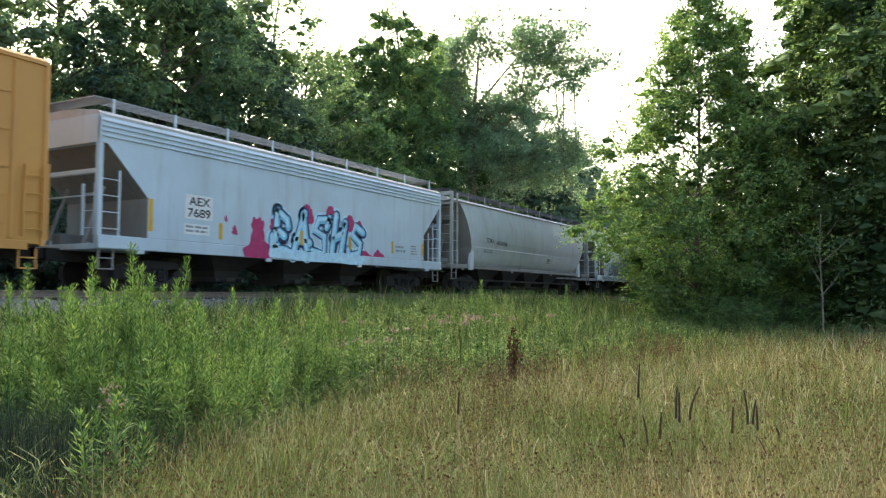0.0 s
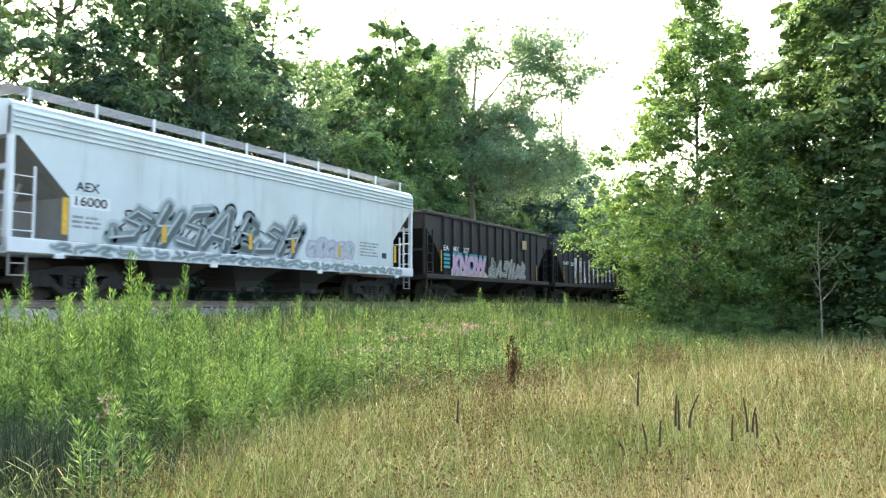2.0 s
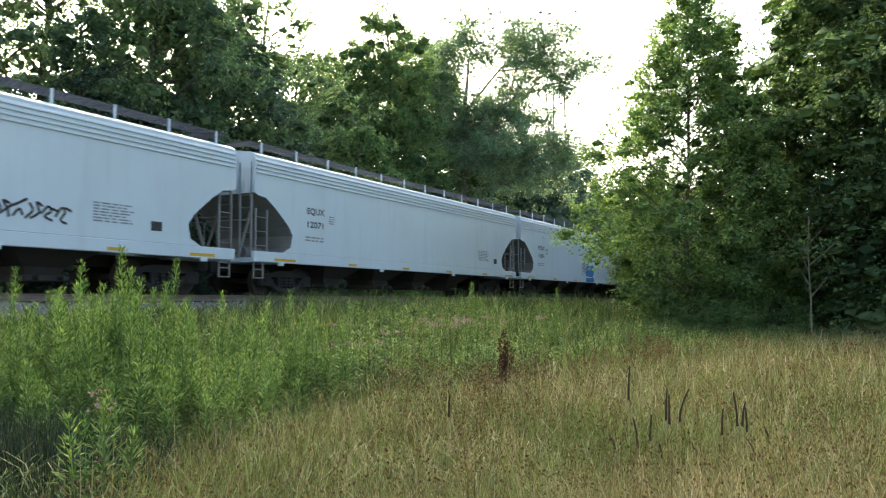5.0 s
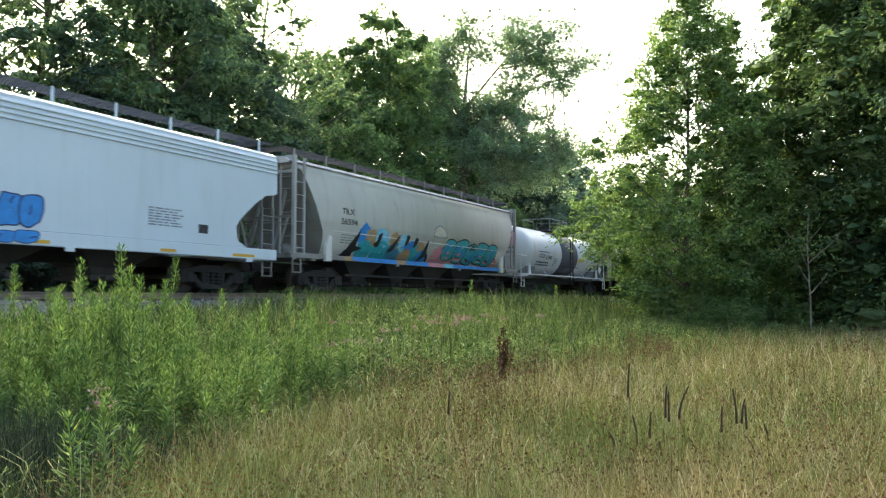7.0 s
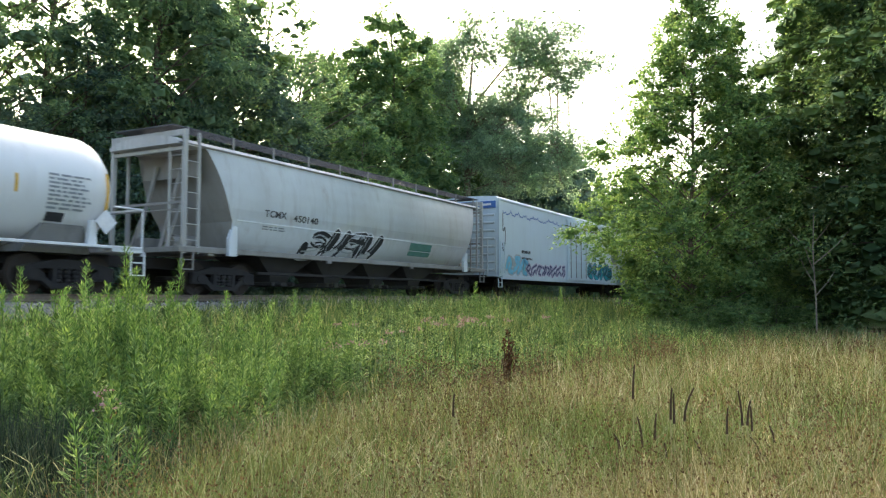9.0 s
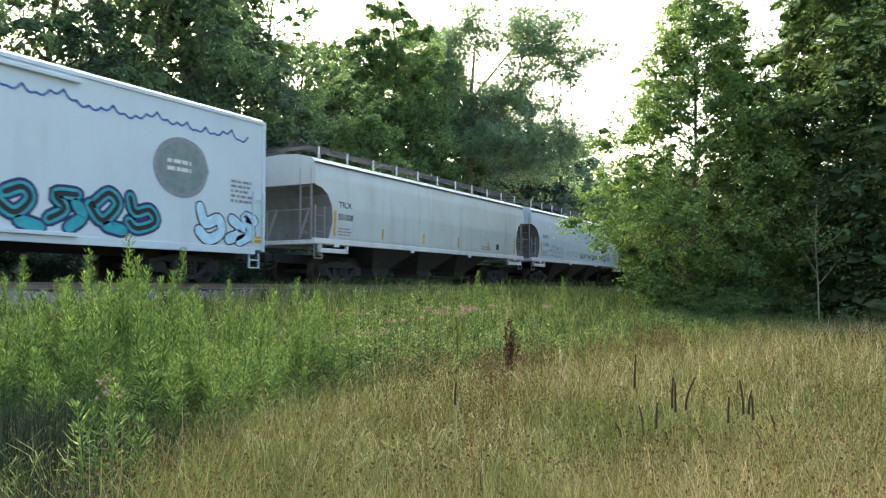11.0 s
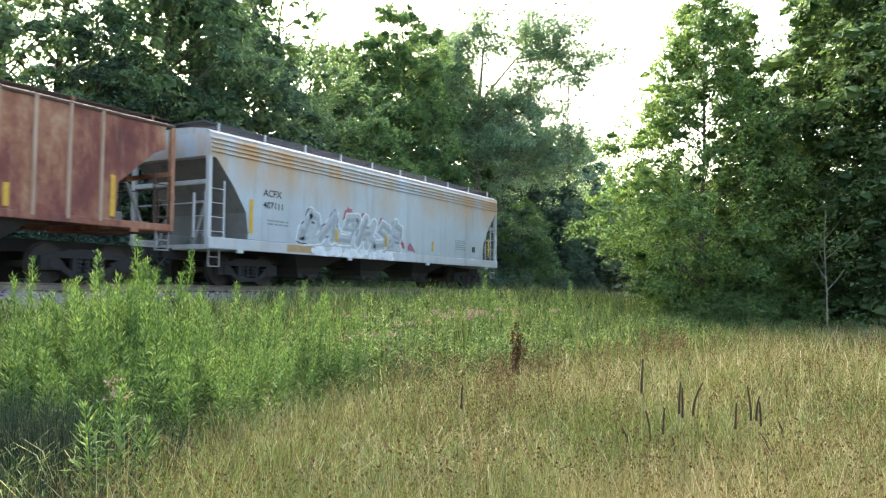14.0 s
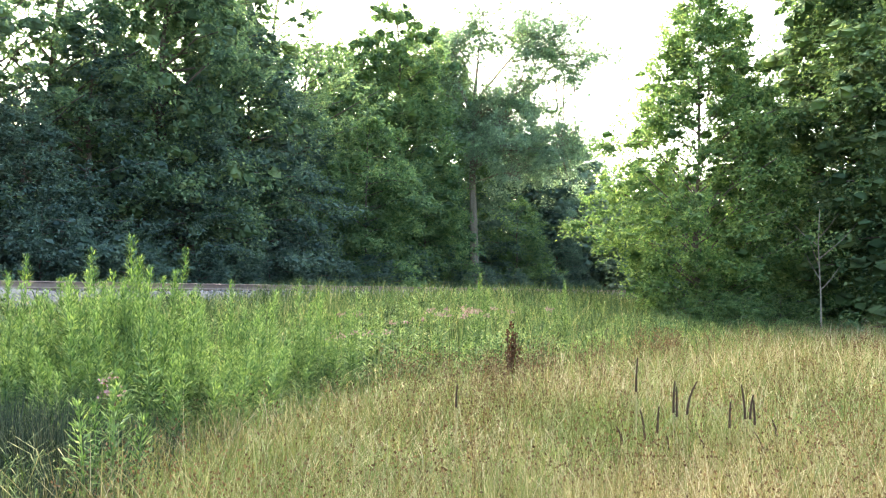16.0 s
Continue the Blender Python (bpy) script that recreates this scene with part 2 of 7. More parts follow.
M["dock"] = foliage("dark_brown_seeds", [(0.0, (0.05, 0.022, 0.014)), (1.0, (0.14, 0.06, 0.032))], glow=0.1)
M["spike"] = plain("dark_brown_spike", (0.045, 0.026, 0.015), rough=0.95, vary=0.4, scale=60)


# ---- mesh tools ----
def mesh_np(name, verts, quads=None, tris=None):
    """A mesh from arrays of corners, four-sided and three-sided faces."""
    me = bpy.data.meshes.new(name)
    verts = np.asarray(verts, np.float32)
    quads = np.zeros((0, 4), np.int32) if quads is None else np.asarray(quads, np.int32)
    tris = np.zeros((0, 3), np.int32) if tris is None else np.asarray(tris, np.int32)
    loops = np.concatenate([quads.ravel(), tris.ravel()])
    me.vertices.add(len(verts))
    me.vertices.foreach_set("co", verts.ravel())
    me.loops.add(len(loops))
    me.loops.foreach_set("vertex_index", loops)
    starts = np.concatenate([np.arange(len(quads)) * 4, len(quads) * 4 + np.arange(len(tris)) * 3]).astype(np.int32)
    me.polygons.add(len(starts))
    me.polygons.foreach_set("loop_start", starts)
    me.update(calc_edges=True)
    me.validate()
    return me


def mesh_of(name, bm):
    me = bpy.data.meshes.new(name)
    bmesh.ops.recalc_face_normals(bm, faces=bm.faces)
    bm.to_mesh(me)
    bm.free()
    return me


def part(name, data, material, parent, label="", smooth=False):
    """One mesh object under a thing or a part. data: a bmesh or a mesh."""
    me = mesh_of(name, data) if isinstance(data, bmesh.types.BMesh) else data
    if material is not None and not len(me.materials):
        me.materials.append(material)
    if smooth:
        me.polygons.foreach_set("use_smooth", [True] * len(me.polygons))
    ob = new(name, me)
    ob.parent = parent
    if label:
        ob["label"] = label
    return ob


def box(bm, x0, x1, y0, y1, z0, z1, bevel=0.0):
    r = bmesh.ops.create_cube(bm, size=1.0)
    bmesh.ops.scale(bm, vec=(x1 - x0, y1 - y0, z1 - z0), verts=r["verts"])
    bmesh.ops.translate(bm, vec=((x0 + x1) / 2, (y0 + y1) / 2, (z0 + z1) / 2), verts=r["verts"])
    if bevel:
        es = list({e for v in r["verts"] for e in v.link_edges})
        bmesh.ops.bevel(bm, geom=es, offset=bevel, segments=1, affect="EDGES")
    return bm


def tube(bm, a, b, r0, r1=None, seg=6, caps=True):
    a, b = Vector(a), Vector(b)
    r1 = r0 if r1 is None else r1
    q = (b - a).to_track_quat("Z", "Y").to_matrix().to_4x4()
    bmesh.ops.create_cone(bm, cap_ends=caps, segments=seg, radius1=r0, radius2=r1, depth=(b - a).length, matrix=Matrix.Translation((a + b) / 2) @ q)
    return bm


def stack(bm, rows, caps=True):
    """Joins closed loops of corners, all of one length, into a skin."""
    vs = [[bm.verts.new(p) for p in row] for row in rows]
    k = len(rows[0])
    for a, b in zip(vs, vs[1:]):
        for i in range(k):
            bm.faces.new((a[i], a[(i + 1) % k], b[(i + 1) % k], b[i]))
    if caps:
        bm.faces.new(vs[0])
        bm.faces.new(vs[-1][::-1])
    return bm


def prism(bm, outline, y0, y1):
    """A plate with that outline in x and z, between y0 and y1."""
    stack(bm, [[(x, y0, z) for x, z in outline], [(x, y1, z) for x, z in outline]])
    return bm


def fresh():
    return bmesh.new()


# ---- ground: the meadow, rising to the railway bank, and the wood's floor ----
def ground_z(x, y):
    """The height of the ground."""
    x, y = np.asarray(x, float), np.asarray(y, float)
    rise = np.clip((y - 4.5) / 9.0, 0, 1)
    z = 0.85 * rise * rise * (3 - 2 * rise)
    back = np.clip((y - 21.0) / 6.0, 0, 1)
    z = np.where(y > 17, 0.85 + 0.25 * back, z)
    z = z + 0.05 * np.sin(x * 0.9 + y * 0.4) * np.cos(y * 0.8 - x * 0.3) + 0.03 * np.sin(x * 2.3) * np.sin(y * 2.1)
    far = np.clip((np.hypot(x, y) - 150) / 500, 0, 1)
    return z * (1 - far)


def ground_sheet():
    near = np.arange(-40, 141, 1.0)
    out = np.array([-2500, -1500, -800, -400, -200, -120, -80, -60])
    xs = np.concatenate([out, near, np.array([170, 230, 320, 500, 900, 1600, 2500])])
    ys = np.concatenate([out, np.arange(-30, 60, 1.0), np.array([75, 110, 180, 320, 600, 1200, 2500])])
    gx, gy = np.meshgrid(xs, ys, indexing="ij")
    v = np.stack([gx.ravel(), gy.ravel(), ground_z(gx, gy).ravel()], 1)
    i, j = np.meshgrid(np.arange(len(xs) - 1), np.arange(len(ys) - 1), indexing="ij")
    a = (i * len(ys) + j).ravel()
    me = mesh_np("ground", v, np.stack([a, a + len(ys), a + len(ys) + 1, a + 1], 1))
    me.polygons.foreach_set("use_smooth", [True] * len(me.polygons))
    return me


m, t, n, l, b = nodes_of("meadow_soil")
c1 = ramp(n, l, noise_at(n, l, 0.5, (1, 1, 1), 6), [(0.35, (0.07, 0.075, 0.03)), (0.6, (0.13, 0.105, 0.05))])
c1 = mixed(n, l, ramp(n, l, noise_at(n, l, 14), [(0.4, (0, 0, 0)), (0.75, (0.7, 0.7, 0.7))]), c1, (0.05, 0.042, 0.025))
l.new(c1, b.inputs["Base Color"])
b.inputs["Roughness"].default_value = 0.95
bumped(n, l, b, noise_at(n, l, 9), 0.8, 0.05)
M["soil"] = m
ground = new("ground", ground_sheet())
ground.data.materials.append(M["soil"])
tagged(ground, "brown meadow soil under grass and weeds", "ground", kind="structure")

# ballast bank
bm = fresh()
prof = [(13.6, 0.55), (14.2, 0.95), (15.0, RAIL_Z - 0.26), (16.2, RAIL_Z - 0.2), (TRACK_Y, RAIL_Z - 0.19), (18.9, RAIL_Z - 0.2), (20.1, RAIL_Z - 0.26), (21.2, 0.8), (21.6, 0.4)]
xs = [-130.0 + 0.6 * i for i in range(720)]
rng = random.Random(3)
grid = [[bm.verts.new((x, y + rng.uniform(-0.07, 0.07), z + rng.uniform(-0.035, 0.035))) for y, z in prof] for x in xs]
for ra, rb in zip(grid, grid[1:]):
    for k in range(len(prof) - 1):
        bm.faces.new((ra[k], rb[k], rb[k + 1], ra[k + 1]))
ballast = new("ballast_bed", mesh_of("ballast_bed", bm))
ballast.data.materials.append(M["ballast"])
tagged(ballast, "bank of crushed grey stone under the railway track", "ballast", kind="structure")

# loose stones on the near shoulder
rs = np.random.RandomState(5)
ns = 5000
sx, sy = rs.uniform(-12, 70, ns), rs.uniform(13.7, 16.6, ns)
sz = np.interp(sy, [p[0] for p in prof], [p[1] for p in prof]) + 0.01
size = rs.uniform(0.025, 0.06, ns)
octa = np.array([(1, 0, 0), (0, 1, 0), (-1, 0, 0), (0, -1, 0), (0, 0, 0.8), (0, 0, -0.8)], float)
v = octa[None] * (size[:, None, None] * rs.uniform(0.6, 1.3, (ns, 6, 1)))
ang = rs.uniform(0, 6.28, ns)
ca, sa = np.cos(ang)[:, None], np.sin(ang)[:, None]
v = np.stack([v[..., 0] * ca - v[..., 1] * sa + sx[:, None], v[..., 0] * sa + v[..., 1] * ca + sy[:, None], v[..., 2] + sz[:, None]], 2)
ft = np.array([(0, 1, 4), (1, 2, 4), (2, 3, 4), (3, 0, 4), (1, 0, 5), (2, 1, 5), (3, 2, 5), (0, 3, 5)])
m, t, n, l, b = nodes_of("ballast_stone")
g = n.new("ShaderNodeNewGeometry")
l.new(ramp(n, l, g.outputs["Random Per Island"], [(0, (0.06, 0.058, 0.056)), (0.6, (0.17, 0.168, 0.165)), (1, (0.36, 0.35, 0.345))]), b.inputs["Base Color"])
b.inputs["Roughness"].default_value = 0.9
stones = new("ballast_stones", mesh_np("ballast_stones", v.reshape(-1, 3), tris=(ft[None] + 6 * np.arange(ns)[:, None, None]).reshape(-1, 3)))
stones.data.materials.append(m)
tagged(stones, "loose crushed grey stones on the railway bank", "ballast stones", kind="stuff")

# track: two rails on timber ties
track = tagged(new("railway_track"), "worn steel rails on dark timber ties", "railway track", kind="structure")
for side in (-0.755, 0.755):
    bm = fresh()
    y = TRACK_Y + side
    sec = [(-0.07, -0.17), (0.07, -0.17), (0.07, -0.155), (0.012, -0.13), (0.012, -0.045), (0.037, -0.03), (0.037, -0.006), (0.028, 0), (-0.028, 0), (-0.037, -0.006), (-0.037, -0.03), (-0.012, -0.045), (-0.012, -0.13), (-0.07, -0.155)]
    stack(bm, [[(x, y + a, RAIL_Z + c) for a, c in sec] for x in (-130.0, 300.0)])
    part("rail", bm, M["rail_steel"], track)
bm = box(fresh(), -0.11, 0.11, -1.3, 1.3, -0.17, 0, 0.012)
tie_mesh = mesh_of("tie", bm)
tie_mesh.materials.append(M["tie"])
for i in range(260):
    ob = part("tie", tie_mesh, None, track)
    ob.location = (-14 + i * 0.5 + rng.uniform(-0.03, 0.03), TRACK_Y + rng.uniform(-0.03, 0.03), RAIL_Z - 0.165)
    ob.rotation_euler[2] = rng.uniform(-0.015, 0.015)


# ---- the freight train ----
# A car's own space: x from its leading end back, y = 0 on the track's centre, the viewer's side at -y, z = 0 on the rail's top.
def interp(rows, z):
    return float(np.interp(z, [r[0] for r in rows], [r[1] for r in rows]))


def ladder(parent, x0, x1, y, z0, z1, mat, rungs=None, name="ladder"):
    bm = fresh()
    for x in (x0, x1):
        box(bm, x - 0.018, x + 0.018, y - 0.025, y + 0.025, z0, z1)
    k = rungs or max(2, int((z1 - z0) / 0.38))
    for i in range(k):
        z = z0 + (i + 0.4) * (z1 - z0) / k
        tube(bm, (x0, y, z), (x1, y, z), 0.014, seg=5, caps=False)
    return part(name, bm, mat, parent)


def end_ladder(parent, x, y0, y1, z0, z1, mat):
    bm = fresh()
    for y in (y0, y1):
        box(bm, x - 0.03, x + 0.03, y - 0.025, y + 0.025, z0, z1)
    k = max(2, int((z1 - z0) / 0.38))
    for i in range(k):
        z = z0 + (i + 0.4) * (z1 - z0) / k
        tube(bm, (x, y0, z), (x, y1, z), 0.014, seg=5, caps=False)
    return part("end_ladder", bm, mat, parent)


def sill_step(parent, x, mat, drop=0.55, top=1.05):
    """A stirrup step that hangs at a corner."""
    bm = fresh()
    for xx in (x - 0.2, x + 0.2):
        box(bm, xx - 0.02, xx + 0.02, -1.50, -1.46, top - drop, top)
    for z in (top - drop + 0.02, top - drop * 0.45):
        box(bm, x - 0.2, x + 0.2, -1.52, -1.44, z - 0.015, z + 0.015)
    part("step", bm, mat, parent)


TRUCK = {}


def truck_meshes():
    bm = fresh()
    prism(bm, [(-1.22, 0.62), (-1.22, 0.30), (-0.72, 0.30), (-0.62, 0.45), (-0.80, 0.58), (0.80, 0.58), (0.62, 0.45), (0.72, 0.30), (1.22, 0.30), (1.22, 0.62), (0.8, 0.70), (0.42, 0.78), (-0.42, 0.78), (-0.8, 0.70)], -0.07, 0.07)
    prism(bm, [(-0.74, 0.32), (-0.45, 0.12), (0.45, 0.12), (0.74, 0.32), (0.64, 0.42), (0.38, 0.24), (-0.38, 0.24), (-0.64, 0.42)], -0.075, 0.075)
    for x in (-0.36, 0.36):
        box(bm, x - 0.06, x + 0.06, -0.068, 0.068, 0.2, 0.62)
    TRUCK["side_frame"] = mesh_of("side_frame", bm)
    bm = fresh()
    stack(bm, [[(r * math.cos(k * math.tau / 7), r * math.sin(k * math.tau / 7), 0.27 + i * 0.034) for k in range(7)] for i, r in enumerate((0.085, 0.085, 0.062) * 4)])
    TRUCK["spring"] = mesh_of("spring", bm)
    bm = fresh()
    tube(bm, (0, -0.09, 0.457), (0, 0.09, 0.457), 0.14, seg=12)
    TRUCK["bearing_caps"] = mesh_of("bearing_cap", bm)
    bm = box(fresh(), -0.22, 0.22, -1.0, 1.0, 0.52, 0.80, 0.03)
    TRUCK["bolster"] = mesh_of("bolster", bm)
    bm = fresh()
    for y in (-0.755, 0.755):
        s = 1 if y > 0 else -1
        tube(bm, (0, y - 0.065, 0), (0, y + 0.065, 0), 0.457, seg=28)
        tube(bm, (0, y - s * 0.085, 0), (0, y - s * 0.06, 0), 0.485, seg=28)
        tube(bm, (0, y + s * 0.06, 0), (0, y + s * 0.10, 0), 0.17, seg=14)
        for k in range(6):
            a = k * math.pi / 3
            tube(bm, (0.29 * math.cos(a), y + s * 0.05, 0.29 * math.sin(a)), (0.29 * math.cos(a), y + s * 0.075, 0.29 * math.sin(a)), 0.05, seg=6)
    tube(bm, (0, -1.05, 0), (0, 1.05, 0), 0.085, seg=10)
    TRUCK["wheelset"] = mesh_of("wheelset", bm)
    for k, me in TRUCK.items():
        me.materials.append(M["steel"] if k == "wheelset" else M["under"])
    TRUCK["wheelset"].materials[0] = paint("wheel_near_black", (0.022, 0.019, 0.017), dirt=(0.06, 0.04, 0.028), amount=0.8, rough=0.8)


truck_meshes()
WHEELSETS, CARS = [], []


def truck(parent, x):
    tr = new("truck")
    tr.parent = parent
    tr.location = (x, 0, 0)
    for y in (-1.02, 1.02):
        o = part("side_frame", TRUCK["side_frame"], None, tr)
        o.location = (0, y, 0)
        for dx in (-0.22, 0.0, 0.22):
            o = part("spring", TRUCK["spring"], None, tr)
            o.location = (dx, y, 0)
        for dx in (-0.89, 0.89):
            o = part("bearing_cap", TRUCK["bearing_caps"], None, tr)
            o.location = (dx, y, 0)
    part("bolster", TRUCK["bolster"], None, tr)
    for dx in (-0.89, 0.89):
        o = part("wheelset", TRUCK["wheelset"], None, tr)
        o.location = (dx, 0, 0.457)
        WHEELSETS.append((o, dx))


def running_gear(car, L, inset=2.3, sill=True):
    truck(car, inset)
    truck(car, L - inset)
    if sill:
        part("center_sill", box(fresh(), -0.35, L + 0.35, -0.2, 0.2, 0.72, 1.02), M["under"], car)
    for x, s in ((-0.35, -1), (L + 0.35, 1)):
        bm = box(fresh(), min(x, x + s * 0.3), max(x, x + s * 0.3), -0.12, 0.12, 0.76, 0.98, 0.02)
        box(bm, min(x + s * 0.2, x + s * 0.42), max(x + s * 0.2, x + s * 0.42), -0.16, 0.13, 0.72, 1.02, 0.03)
        part("coupler", bm, M["under"], car)
        bm = fresh()
        p = [Vector((x, -0.35, 0.8)), Vector((x + s * 0.2, -0.4, 0.55)), Vector((x + s * 0.42, -0.25, 0.45))]
        for a, b2 in zip(p, p[1:]):
            tube(bm, a, b2, 0.03, seg=5)
        part("air_hose", bm, M["under"], car)


def car_empty(name, S, L, label, category):
    """The thing a car is: an empty at its leading end, on the rails."""
    e = tagged(new(name), label, category, group="cars of the freight train")
    e.location = (S, TRACK_Y, RAIL_Z)
    CARS.append((e, S))
    return e


def on_side(me, wide, off):
    """Lays a flat mesh, drawn in x and z, onto a car's side with half widths wide(z)."""
    co = np.empty(len(me.vertices) * 3, np.float32)
    me.vertices.foreach_get("co", co)
    co = co.reshape(-1, 3)
    for p in co:
        p[1] += -(wide(p[2]) + off)
    me.vertices.foreach_set("co", co.ravel())
    me.update()
    return me


def lettering(car, text, x, z, size, wide, mat="lettering", width=None, name="lettering", label="", bold=0.02):
    """Painted characters on the viewer's side, from x on, their feet at z."""
    cu = bpy.data.curves.new("characters", "FONT")
    cu.body, cu.size, cu.offset = text, size / 0.70, bold * size / 0.70
    tmp = bpy.data.objects.new("characters", cu)
    me = bpy.data.meshes.new_from_object(tmp)
    bpy.data.objects.remove(tmp)
    co = np.empty(len(me.vertices) * 3, np.float32)
    me.vertices.foreach_get("co", co)
    co = co.reshape(-1, 3)
    k = (width / max(co[:, 0].max(), 0.01)) if width else 1.0
    me.vertices.foreach_set("co", np.stack([x + co[:, 0] * k, co[:, 2], z + co[:, 1]], 1).ravel())
    on_side(me, wide, 0.006)
    me.materials.clear()
    me.materials.append(M[mat])
    return part(name, me, None, car, label)


def decal(car, name, x0, x1, z0, z1, wide, mat, off=0.004, label="", cols=1):
    """A flat painted or glued patch on the viewer's side."""
    bm = fresh()
    rows = max(2, int((z1 - z0) / 0.12) + 1)
    g = [[bm.verts.new((x0 + (x1 - x0) * i / cols, 0, z0 + (z1 - z0) * j / (rows - 1))) for i in range(cols + 1)] for j in range(rows)]
    for ra, rb in zip(g, g[1:]):
        for i in range(cols):
            bm.faces.new((ra[i], ra[i + 1], rb[i + 1], rb[i]))
    me = mesh_of(name, bm)
    return part(name, on_side(me, wide, off), M[mat], car, label)


def bars(car, x0, x1, z0, z1, rows, wide, mat="panel_grey", seed=1):
    """Lines of writing too small to read."""
    rr = random.Random(seed)
    bm = fresh()
    h = (z1 - z0) / rows
    for r in range(rows):
        z = z0 + r * h
        x = x0
        end = x1 - rr.uniform(0, 0.25) * (x1 - x0)
        while x < end:
            w = min(rr.uniform(0.08, 0.3), end - x)
            vs = [bm.verts.new(p) for p in ((x, 0, z + h * 0.2), (x + w, 0, z + h * 0.2), (x + w, 0, z + h * 0.72), (x, 0, z + h * 0.72))]
            bm.faces.new(vs)
            x += w + rr.uniform(0.03, 0.07)
    me = mesh_of("small_print", bm)
    part("small_print", on_side(me, wide, 0.006), M[mat], car)


# abstract sprayed forms: hooks, loops, wedges and drops that spell nothing
GLYPHS = [[[(0.0, 0.35), (0.3, 0.95), (0.65, 0.6), (0.4, 0.15), (0.9, -0.05)], [(0.55, 0.9), (1.05, 0.75)]],
          [[(0.1, -0.02), (0.0, 0.55), (0.45, 0.8), (0.95, 1.08)], [(0.35, 0.1), (0.7, 0.45), (1.02, 0.2)]],
          [[(0.15, 0.9), (0.55, 0.5), (0.1, 0.1)], [(0.5, 0.05), (0.95, 0.5), (0.6, 1.0), (1.0, 0.92)]],
          [[(0.0, 0.6), (0.4, 0.25), (0.8, 0.7), (0.5, 1.0), (0.2, 0.75)], [(0.6, 0.15), (1.05, 0.0)]],
          [[(0.05, 1.05), (0.25, 0.6), (0.75, 0.75), (0.9, 0.3), (0.45, 0.0), (0.1, 0.25)]],
          [[(0.1, 0.2), (0.5, 0.55), (0.2, 0.95), (0.8, 1.0)], [(0.75, 0.75), (1.0, 0.4), (0.65, 0.02)]]]


def smooth_line(pts, k=5):
    out = []
    n2 = len(pts)
    for i in range(n2 - 1):
        p0, p1, p2, p3 = pts[max(i - 1, 0)], pts[i], pts[i + 1], pts[min(i + 2, n2 - 1)]
        for j in range(k):
            u = j / k
            out.append(tuple(0.5 * (2 * b + (c - a) * u + (2 * a - 5 * b + 4 * c - d) * u * u + (3 * b - a - 3 * c + d) * u ** 3) for a, b, c, d in zip(p0, p1, p2, p3)))
    return out + [pts[-1]]


def brush(bm, pts, w, taper=0.0, straight=False, join=None):
    """A sprayed line of width w along pts, with round ends, as one strip. join: corners of the strokes before, to which it is tied."""
    pts = smooth_line(pts, 1 if straight else 5)
    a, c = Vector(pts[0]), Vector(pts[-1])
    d0, d1 = (a - Vector(pts[1])).normalized(), (c - Vector(pts[-2])).normalized()
    row = [(a + d0 * w * 0.5 * q, d0 * -1, f) for q, f in ((1.0, 0.3), (0.72, 0.7))] + [(Vector(p), None, 1.0) for p in pts] + [(c + d1 * w * 0.5 * q, d1, f) for q, f in ((0.72, 0.7), (1.0, 0.3))]
    made = []
    for i, (p, d, f) in enumerate(row):
        if d is None:
            d = row[min(i + 1, len(row) - 1)][0] - row[max(i - 1, 0)][0]
            d = d.normalized() if d.length > 1e-6 else Vector((1, 0))
        ww = w / 2 * f * (1 - taper * i / len(row))
        made.append((bm.verts.new((p.x - d.y * ww, 0, p.y + d.x * ww)), bm.verts.new((p.x + d.y * ww, 0, p.y - d.x * ww))))
    for u, v2 in zip(made, made[1:]):
        bm.faces.new((u[0], u[1], v2[1], v2[0]))
    if join is not None:
        if join:
            near = min(((u[0].co - o.co).length, i, k) for i, u in enumerate(made) for k, o in enumerate(join))
            bm.faces.new((made[near[1]][0], made[near[1]][1], join[near[2]]))
        join.extend(v2 for u in made for v2 in u)


# angular forms with barbs, crowded against each other
SPIKY = [[[(-0.05, 0.35), (0.0, 0.0), (0.3, 0.1)], [(0.12, 0.05), (0.2, 1.05)], [(0.2, 1.0), (0.7, 0.85), (0.75, 0.62)], [(0.15, 0.52), (0.62, 0.42)], [(0.12, 0.08), (0.85, 0.0)]],
         [[(0.0, 0.0), (0.35, 0.75), (0.5, 1.02)], [(0.5, 1.02), (0.8, 0.0)], [(0.1, 0.36), (0.95, 0.3)]],
         [[(0.9, 0.95), (0.25, 0.9), (0.1, 0.6), (0.7, 0.48), (0.75, 0.05), (0.0, 0.1)], [(0.9, 0.95), (0.8, 0.72)]],
         [[(0.1, 0.0), (0.2, 1.1)], [(0.15, 0.42), (0.75, 0.55)], [(0.7, -0.05), (0.85, 0.9)]],
         [[(0.95, 0.7), (0.45, 0.85), (0.2, 0.62), (0.85, 0.42), (0.8, 0.08), (0.1, 0.0)], [(0.1, 0.0), (0.0, 0.2)]]]


